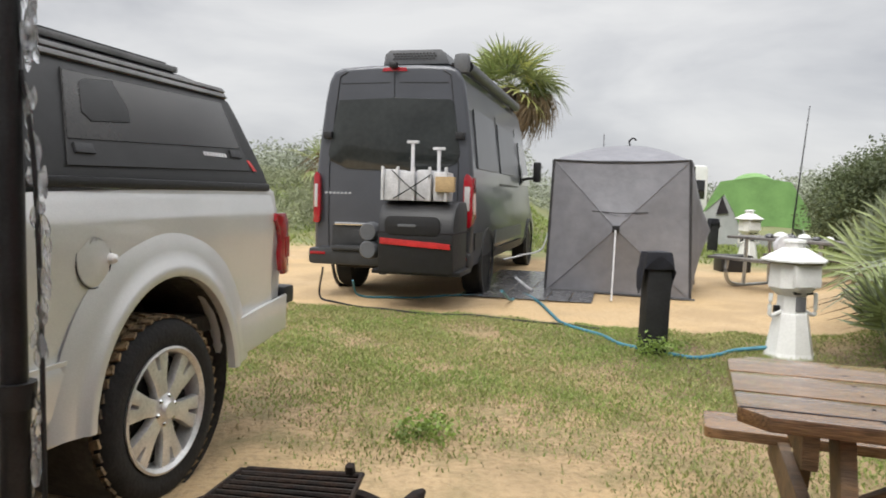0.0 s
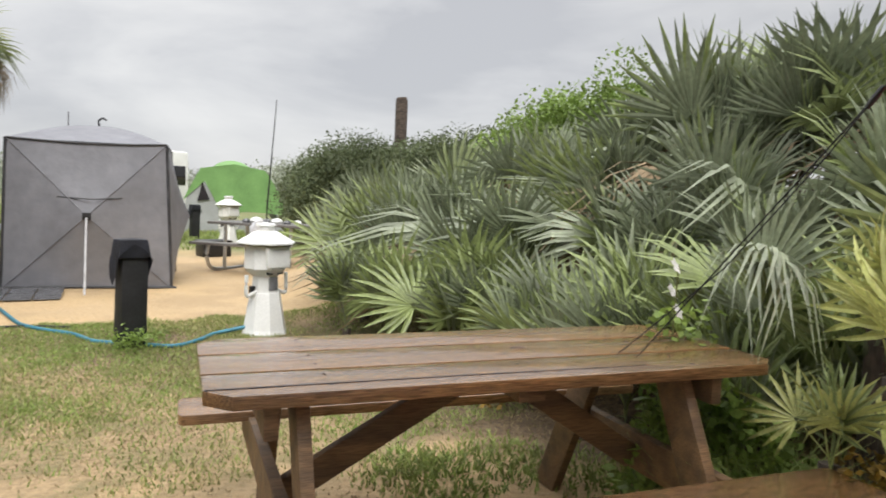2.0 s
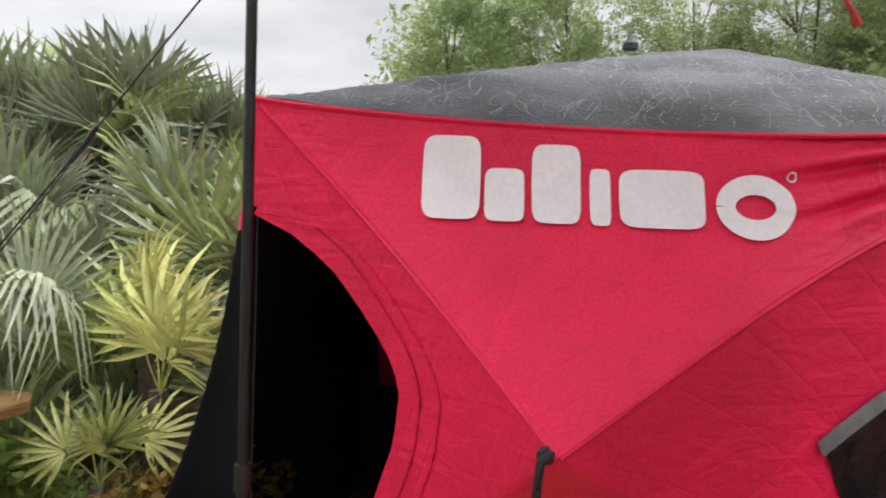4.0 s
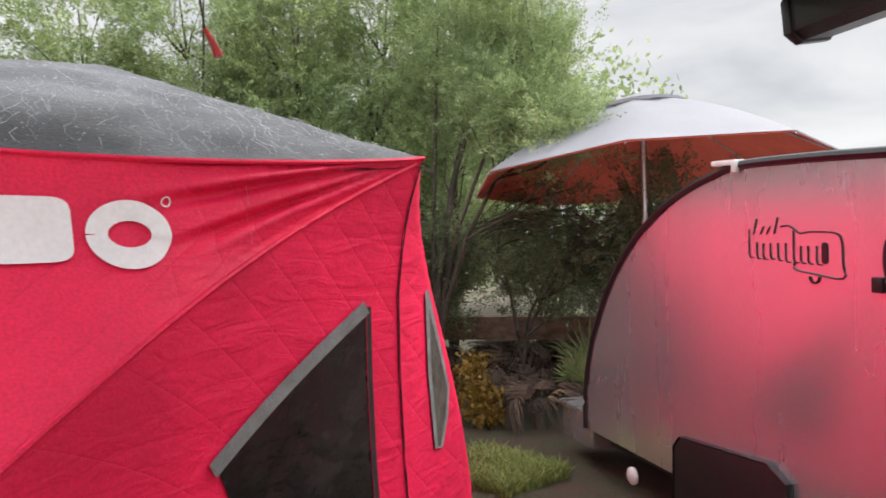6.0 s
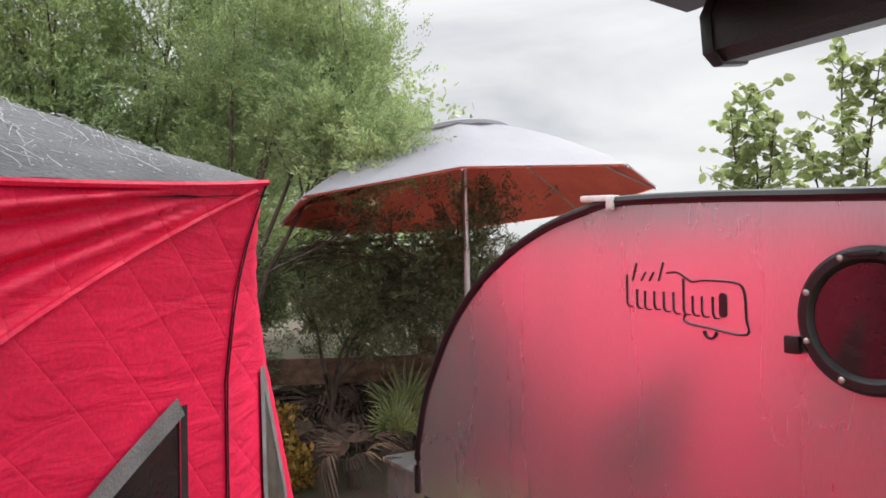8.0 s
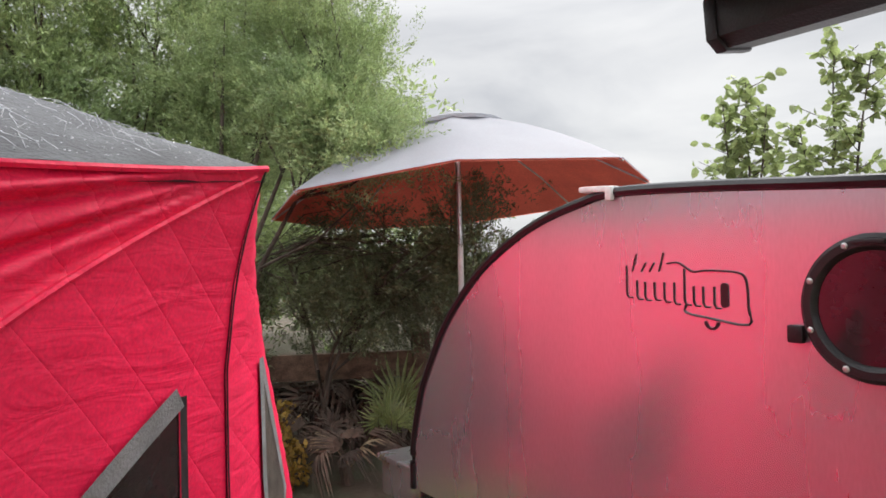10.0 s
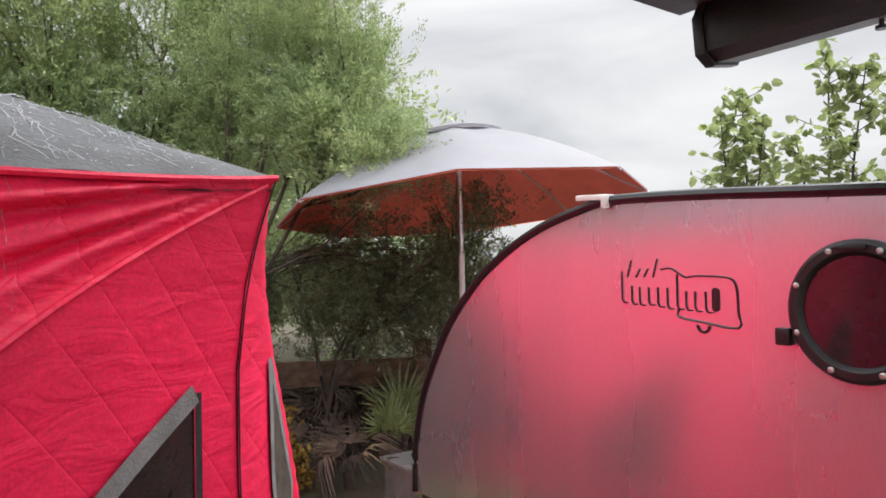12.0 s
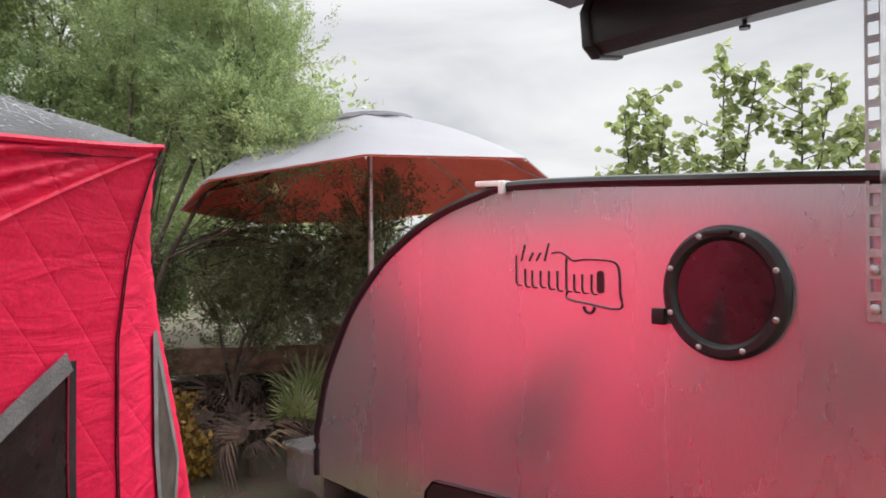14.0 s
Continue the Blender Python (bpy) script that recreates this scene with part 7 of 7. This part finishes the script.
# the tree whose lowest bough hangs over the umbrella
myrtle("tree", 4.85, -4.45, [(-0.40, -0.36, 2.98, 0.46, 0.42, 0.60, 6), (-0.50, -0.45, 3.75, 0.46, 0.45, 0.55, 4), (-0.86, -0.10, 2.42, 0.34, 0.28, 0.28, 4.5), (-1.18, 0.02, 2.22, 0.26, 0.18, 0.17, 2.6), (-1.48, 0.10, 2.12, 0.15, 0.12, 0.09, 1.0), (-1.05, -0.35, 2.75, 0.2, 0.2, 0.25, 1.6), (0.22, -0.15, 2.85, 0.32, 0.32, 0.5, 1.6), (0.05, -0.2, 2.2, 0.4, 0.35, 0.25, 1.0)], WILLOW, "leaf_tree", 3, 3600, 60, 0.029, 0.24, stems=((-0.5, -0.4, 3.3), (-1.15, -0.05, 2.35), (-0.85, -0.2, 2.6), (0.1, -0.2, 3.3), (-0.25, -0.5, 3.0)))
for k, (az, d, h, w) in enumerate(((88, 8.2, 3.3, 0.8), (97, 8.6, 4.2, 0.95), (106, 8.0, 4.0, 0.85), (114, 7.6, 4.5, 0.95), (121, 7.2, 4.3, 0.85), (127.5, 7.4, 4.6, 0.8), (133, 7.0, 4.2, 0.6))):
    x, y = 0.3 + d * math.sin(radians(az)), -0.4 + d * math.cos(radians(az))
    myrtle("tree", x, y, [(0, 0, 0.78 * h, 0.8 * w, 0.8 * w, 0.22 * h, 3), (0.1, 0.1, 0.55 * h, w, w, 0.2 * h, 3), (0.0, 0.1, 0.34 * h, 0.95 * w, 0.95 * w, 0.14 * h, 2)], WILLOW, "leaf_tree", 40 + k, 1750, 44, 0.05, 0.36, stems=((0.3, 0.1, 0.9 * h), (-0.35, 0.15, 0.88 * h), (0.0, -0.3, 0.8 * h)), limbs=34)
# dark tangle below the umbrella, along the fence
SCRUB = "dark dense scrub bush beside the timber fence"
# bushes hidden behind the tent are added to darken the trailer's reflection
for k, (x, y, h, w) in enumerate(((4.75, -5.75, 1.55, 0.55), (4.1, -6.15, 1.6, 0.55), (3.4, -6.5, 1.6, 0.6), (2.7, -6.9, 1.7, 0.6), (5.6, -4.9, 1.7, 0.55), (5.3, -3.7, 2.0, 0.7), (5.9, -4.2, 2.3, 0.7), (6.2, -3.1, 2.6, 0.8), (5.0, -3.2, 1.9, 0.6), (5.2, -4.5, 1.8, 0.5))):
    myrtle("shrub", x, y, [(0, 0, 0.72 * h, w, w, 0.26 * h, 3), (0, 0, 0.4 * h, 0.9 * w, 0.9 * w, 0.2 * h, 1)], SCRUB, "leaf_dark", 70 + k, 420, 44, 0.036, 0.28, lift=0.3, stems=((0.15, 0.1, 0.8 * h), (-0.2, 0, 0.75 * h), (0, -0.2, 0.7 * h)), category="bush", limbs=24, r0=0.022)
# a bush that leans over the rail, with bare twigs reaching out under the umbrella
lean = myrtle("shrub", 4.35, -4.95, [(-0.35, -0.12, 1.28, 0.42, 0.32, 0.32, 5), (-0.75, -0.25, 1.38, 0.32, 0.28, 0.26, 2), (0.25, 0.2, 1.5, 0.35, 0.3, 0.35, 2), (-0.45, -0.05, 1.72, 0.5, 0.3, 0.10, 0.7)], "dark feathery bush leaning over the timber rail", "leaf_dark", 91, 900, 46, 0.034, 0.26, lift=-0.1, stems=((-0.4, -0.1, 1.3), (-0.7, -0.2, 1.5), (0.2, 0.2, 1.6)), category="bush", limbs=30, r0=0.022)
rt = random.Random(17)
for k in range(26):
    a = radians(rt.uniform(165, 215))
    b = Vector((rt.uniform(0.0, 0.45), rt.uniform(0, 0.3), rt.uniform(1.35, 1.6)))
    L = rt.uniform(0.5, 1.15)
    e = b + Vector((L * math.cos(a), L * math.sin(a), rt.uniform(-0.05, 0.3)))
    part("twig", tube([b, b.lerp(e, 0.5) + Vector((0, 0, rt.uniform(0.02, 0.10))), e], rt.uniform(0.004, 0.008), 5, taper=(1, 0.7, 0.25)), M["trunk"], lean, "bare grey-brown twig")
myrtle("shrub", 3.36, -5.42, [(0, 0, 1.72, 0.20, 0.18, 0.26, 2), (0.05, 0, 1.2, 0.25, 0.2, 0.3, 1)], "slim dark shrub growing close behind the umbrella pole", "leaf_dark", 81, 260, 46, 0.034, 0.22, lift=0.8, stems=((0.02, 0.0, 1.8), (-0.05, 0.05, 1.6)), category="bush", limbs=14, r0=0.02)


def sapling(x, y, leaders, seed):
    """Thin upright shoots with broad drooping leaves. leaders: (dx, dy, height, low, spread)."""
    rg = random.Random(seed)
    t = thing("sapling", "young broad-leaved sapling with pale green leaves behind the trailer", "tree", pose(x, y, ground_z(x, y)))
    verts, faces, bm = [], [], bmesh.new()
    for dx, dy, h, low, spread in leaders:
        pts = [Vector((dx * (k / 8) ** 1.3 + rg.uniform(-0.025, 0.025), dy * (k / 8) ** 1.3, h * k / 8 - 0.05 * (k == 0))) for k in range(9)]
        tube(pts, 0.017, 6, bm, taper=(1.4, 1.3, 1.15, 1, 0.85, 0.7, 0.55, 0.4, 0.25))
        for j in range(int((h - low) / 0.042)):
            z = low + (h - low) * (j + rg.random()) / ((h - low) / 0.042)
            f = min(7.999, z / h * 8)
            b = pts[int(f)].lerp(pts[int(f) + 1], f % 1)
            a = rg.uniform(0, 2 * math.pi)
            L = spread * (1.5 - 0.95 * (z - low) / (h - low)) * rg.uniform(0.35, 1.15)
            e = b + Vector((L * math.cos(a), L * math.sin(a), 0.35 * L + 0.04))
            tube([b, b.lerp(e, 0.5) + Vector((0, 0, -0.015)), e], 0.005, 4, bm, taper=(1, 0.7, 0.3))
            for _ in range(rg.randint(6, 11)):
                p = b.lerp(e, rg.uniform(0.2, 1.1))
                q = Vector((rg.gauss(0, 1), rg.gauss(0, 1), rg.gauss(-0.5, 0.6))).normalized()
                s = q.cross(Vector((rg.gauss(0, 1), rg.gauss(0, 1), rg.gauss(0, 1)))).normalized()
                l, n = rg.uniform(0.06, 0.105), len(verts)
                up = q.cross(s) * 0.10 * l
                verts += [p, p + 0.3 * l * q + 0.36 * l * s + up, p + 0.72 * l * q + 0.30 * l * s + up, p + l * q, p + 0.72 * l * q - 0.30 * l * s + up, p + 0.3 * l * q - 0.36 * l * s + up]
                faces += [(n, n + 1, n + 2, n + 3), (n, n + 3, n + 4, n + 5)]
    from_arrays("crown", [tuple(v) for v in verts], faces, M["leaf_sapling"], t, "broad pale green leaves")
    part("trunk", bm, M["trunk"], t, "thin upright stems")


sapling(1.6, -7.05, [(-0.02, 0, 2.84, 1.7, 0.30), (0.17, 0.05, 2.66, 1.7, 0.26), (-0.16, 0, 2.62, 1.7, 0.26)], 90)
sapling(1.0, -7.15, [(-0.05, 0, 3.13, 1.6, 0.30), (-0.28, 0.05, 2.98, 1.7, 0.24), (0.2, 0, 2.45, 1.6, 0.28)], 92)
sapling(0.4, -7.1, [(0.0, 0, 2.95, 1.7, 0.30), (-0.22, 0.05, 2.8, 1.7, 0.28)], 93)
sapling(-0.2, -7.0, [(0.0, 0, 2.9, 1.6, 0.34), (0.3, 0.05, 2.5, 1.6, 0.3)], 94)

# dead fronds and a green palmetto under the fence
for k, (x, y) in enumerate(((5.05, -5.1), (4.75, -5.35), (4.45, -5.6), (4.15, -5.85), (4.9, -5.6), (3.8, -6.1), (4.6, -5.15), (4.3, -5.45))):
    palmetto(x, y, rng, ["dead"], 9, 0.72, 0.0, "collapsed dry brown palmetto fronds beneath the fence")
palmetto(3.92, -5.3, rng, ["green"], 8, 0.55, 0.0, "green palmetto growing beside the fence")
palmetto(4.25, -4.75, rng, ["dead"], 9, 0.5, 0.0, "collapsed dry brown palmetto fronds beneath the fence")
palmetto(3.75, -4.5, rng, ["dead", "dead", "dry"], 9, 0.48, 0.0, "collapsed dry brown palmetto fronds beneath the fence")
palmetto(3.85, -5.1, rng, ["blue", "green"], 7, 0.36, 0.0, "green palmetto growing beside the fence")


def thicket(name, spots, label, mat, leaves, size, clump_r, seed, slim=0.5, category="bushes"):
    rn = np.random.default_rng(seed)
    v, f = leaf_cloud([s[:3] for s in spots], [[clump_r * s[3]] * 3 for s in spots], leaves, size, rn, 0.2, slim)
    ob = from_arrays(name, v, f, M[mat], None, label)
    return tagged(ob, category=category, kind="stuff")


def spots_between(n, az0, az1, d0, d1, top, seed, low=0.2, scale=(0.7, 1.4)):
    """Clump centres over a stretch of ground, given by bearings and distances; top(az) is the height of the growth."""
    rg, out = random.Random(seed), []
    for _ in range(n):
        az, d = rg.uniform(az0, az1), rg.uniform(d0, d1)
        x, y = d * math.sin(radians(az)), d * math.cos(radians(az))
        g = ground_z(x, y)
        h = top(az) * (1 + 0.22 * noise.noise(Vector((az * 0.21, d * 0.4, seed))))
        out.append((x, y, g + rg.uniform(low, 1) ** 0.6 * h, rg.uniform(*scale)))
    return out


thicket("dune_scrub", spots_between(520, -24, -2, 19, 32, lambda a: 0.12, 31), "low olive-green scrub covering the far dune", "leaf_scrub", 300, 0.075, 0.36, 31)
thicket("coastal_thicket", spots_between(360, 28, 46, 13.5, 18, lambda a: lerp_table(a, (24, 27, 30, 34, 46), (0.9, 1.5, 1.7, 2.05, 2.2)), 32), "dark green rounded coastal bushes behind the campsite", "leaf_coast", 800, 0.062, 0.45, 32)
thicket("sea_grape_bushes", spots_between(150, 43, 56, 9.5, 12, lambda a: lerp_table(a, (43, 48, 53, 56), (1.1, 1.6, 1.8, 1.4)), 33), "bright green leafy bushes above the palmettos", "leaf_bright", 300, 0.075, 0.34, 33)
thicket("far_woods", spots_between(420, -45, 62, 42, 60, lambda a: 2.0 + 0.6 * math.sin(a * 0.5), 34, 0.1, (1.0, 2.2)), "line of far trees and bushes in haze-paled colours", "leaf_far", 260, 0.2, 0.75, 34)
thicket("dune_plants", spots_between(230, 84, 150, 11, 16, lambda a: 3.6, 35, 0.1), "dense bushes closing the campsite behind the trees", "leaf_tree", 170, 0.14, 0.8, 35)


def weeds(name, x, y, w, h, n, mat, size, seed, label):
    rg = random.Random(seed)
    spots = [(x + rg.uniform(-w, w), y + rg.uniform(-w, w), ground_z(x, y) + rg.uniform(0.05, h), rg.uniform(0.7, 1.3)) for _ in range(n)]
    thicket(name, spots, label, mat, 60, size, 0.10, seed, 0.55, "weeds")


weeds("leafy_weeds", 2.62, 1.40, 0.3, 0.5, 40, "leaf_bright", 0.06, 51, "fresh green leafy weeds beside the table")
weeds("yellow_weeds", 2.62, 0.62, 0.2, 0.5, 20, "leaf_yellow", 0.045, 52, "yellowed weeds beside the tent")
weeds("yellow_weeds", 3.15, 3.15, 0.22, 0.5, 16, "leaf_yellow", 0.045, 53, "yellowed weeds below the palmettos")
weeds("yellow_weeds", 4.12, -4.22, 0.16, 0.55, 22, "leaf_yellow", 0.05, 54, "yellowed weeds growing near the fence")
weeds("post_weeds", 1.74, 5.7, 0.16, 0.13, 9, "leaf_bright", 0.034, 55, "bright green weeds at the foot of the post")
weeds("clover_tuft", -0.15, 3.66, 0.12, 0.05, 10, "leaf_bright", 0.03, 56, "small green clover patch in dry grass")
weeds("vine", 2.42, 1.5, 0.10, 0.85, 12, "leaf_bright", 0.04, 57, "thin vine with small leaves climbing the palmettos")
t = thing("wild_flower", "small white wild flower on a vine", "flower", pose(2.36, 1.44, 0))
part("stem", tube([(0.1, 0.1, 0), (0.05, 0.05, 0.6), (0, 0, 1.06)], 0.003, 5), M["stalk"], t)
for q in range(3):
    for k in range(5):
        a = 72 * k
        part("petal", prism([(0, 0), (0.012, 0.02), (0, 0.034), (-0.012, 0.02)], 0.001, pose((-0.02, 0.03, -0.05)[q], (0, 0.04, -0.04)[q], (1.06, 0.96, 0.9)[q], 60, 20, 0) @ pose(0, 0, 0, 0, 0, a)), M["petal"], t, smooth=False)


def sabal(x, y, h, n, size, mix, seed, label, skirt=0):
    rg = random.Random(seed)
    t = thing("cabbage_palm", label, "palm tree", pose(x, y, ground_z(x, y)))
    part("trunk", tube([(0, 0, -0.1), (0.05, 0, 0.5 * h), (0, 0, h)], 0.17, 10, taper=(1.15, 0.9, 1.0)), M["trunk"], t, "rough grey trunk")
    for k in range(n):
        el = 80 - 105 * (k / n)
        frond(t, FANS[rg.choice(mix)][rg.randrange(3)], (0, 0, h), 137.5 * k + rg.uniform(-20, 20), el + rg.uniform(-8, 8), rg.uniform(-40, 40), size * rg.uniform(0.85, 1.15))
    for k in range(skirt):
        frond(t, FANS["dry"][rg.randrange(3)], (0.15, 0, h - 0.05), rg.uniform(40, 170), rg.uniform(-70, -5), rg.uniform(-40, 40), size * rg.uniform(0.8, 1.1))


sabal(1.42, 17.0, 3.78, 46, 1.4, ["green", "green", "green", "yellow", "pale"], 5, "cabbage palm behind the van with some brown hanging leaves", 22)
sabal(-2.45, 14.6, 1.75, 13, 0.75, ["dry", "dry", "green"], 6, "small browning cabbage palm on the dune edge", 6)


def blades(name, count, keep, mat, h0, h1, seed, label, area, width=0.005):
    """Grass: single bent blades over the stretch area = (x0, x1, y0, y1), thinned by keep(x, y)."""
    rn = np.random.default_rng(seed)
    x0, x1, y0, y1 = area
    xy = np.stack([rn.uniform(x0, x1, count), rn.uniform(y0, y1, count)], 1)
    ok = np.array([rn.random() < keep(x, y) for x, y in xy])
    xy = xy[ok]
    n = len(xy)
    z = np.array([ground_z(x, y) for x, y in xy])
    a = rn.uniform(0, 2 * np.pi, n)
    b = rn.uniform(0, 2 * np.pi, n)
    h = rn.uniform(h0, h1, n)
    w = width * rn.uniform(0.7, 1.5, n)
    lean = h * rn.uniform(0.2, 1.2, n)
    foot = np.stack([xy[:, 0], xy[:, 1], z - 0.004], 1)
    side = np.stack([np.cos(a) * w, np.sin(a) * w, 0 * w], 1)
    mid = foot + np.stack([np.cos(b) * lean * 0.35, np.sin(b) * lean * 0.35, h * 0.62], 1)
    tip = foot + np.stack([np.cos(b) * lean, np.sin(b) * lean, h], 1)
    v = np.stack([foot - side, foot + side, mid + 0.7 * side, mid - 0.7 * side, tip], 1).reshape(-1, 3)
    k = 5 * np.arange(n)[:, None]
    f = (k + np.array([0, 1, 2, 3])).tolist() + (k + np.array([3, 2, 4])).tolist()
    ob = from_arrays(name, v.tolist(), f, M[mat], None, label)
    tagged(ob, category="grass", kind="stuff")


def lawn(x, y):
    if x * 0.31 + y > 7.7 + 0.25 * noise.noise(Vector((x * 2.3, y * 2.3, 3))):
        return 0.0
    edge = sstep(3.0, 4.9, y + 0.25 * x + 0.9 * noise.noise(Vector((x * 0.9, y * 0.9, 7))))
    patch = 0.5 + 1.1 * noise.noise(Vector((x * 1.4, y * 1.4, 1))) + 0.5 * noise.noise(Vector((x * 4.5, y * 4.5, 2)))
    return max(0.0, min(1.0, edge * (0.34 + 0.8 * patch)))


def far_lawn(x, y):
    return sstep(16, 19, y + 0.31 * x + 1.5 * noise.noise(Vector((x * 0.4, y * 0.4, 4))))


def shade_grass(x, y):
    p = noise.noise(Vector((x * 2.2, y * 2.2, 9))) + 0.25
    return max(0.0, min(1.0, 1.6 * p)) * (1 - sstep(0.55, 0.95, math.hypot(x - 2.05, y - 1.9) / 1.2))


blades("grass", 230000, lambda x, y: lawn(x, y), "grass_green", 0.014, 0.042, 61, "short patchy green grass", (-3.4, 4.6, 2.9, 8.2), 0.0036)
blades("dry_grass", 150000, lambda x, y: 0.25 * sstep(2.9, 4.2, y + 0.25 * x) * (x * 0.31 + y < 7.6) + 0.3 * (lawn(x, y) > 0.05), "grass_dry", 0.008, 0.028, 62, "flattened straw-coloured dry grass", (-3.4, 4.6, 2.4, 8.2), 0.0036)
blades("grass", 30000, shade_grass, "grass_green", 0.02, 0.06, 63, "green grass patches under and behind the table", (0.9, 3.2, 0.9, 3.4))
blades("grass", 26000, far_lawn, "grass_green", 0.05, 0.14, 64, "far green verge beyond the sandy track", (-8, 14, 14.5, 26), 0.02)
blades("grass", 6000, lambda x, y: 0.8, "grass_green", 0.04, 0.12, 65, "grass beside the trailer and fence", (2.9, 3.6, -3.75, -3.2), 0.005)
blades("tall_grass", 900, lambda x, y: 1.0, "grass_green", 0.2, 0.5, 66, "tall thin grass at the dune foot", (2.3, 2.75, 0.75, 1.35), 0.004)
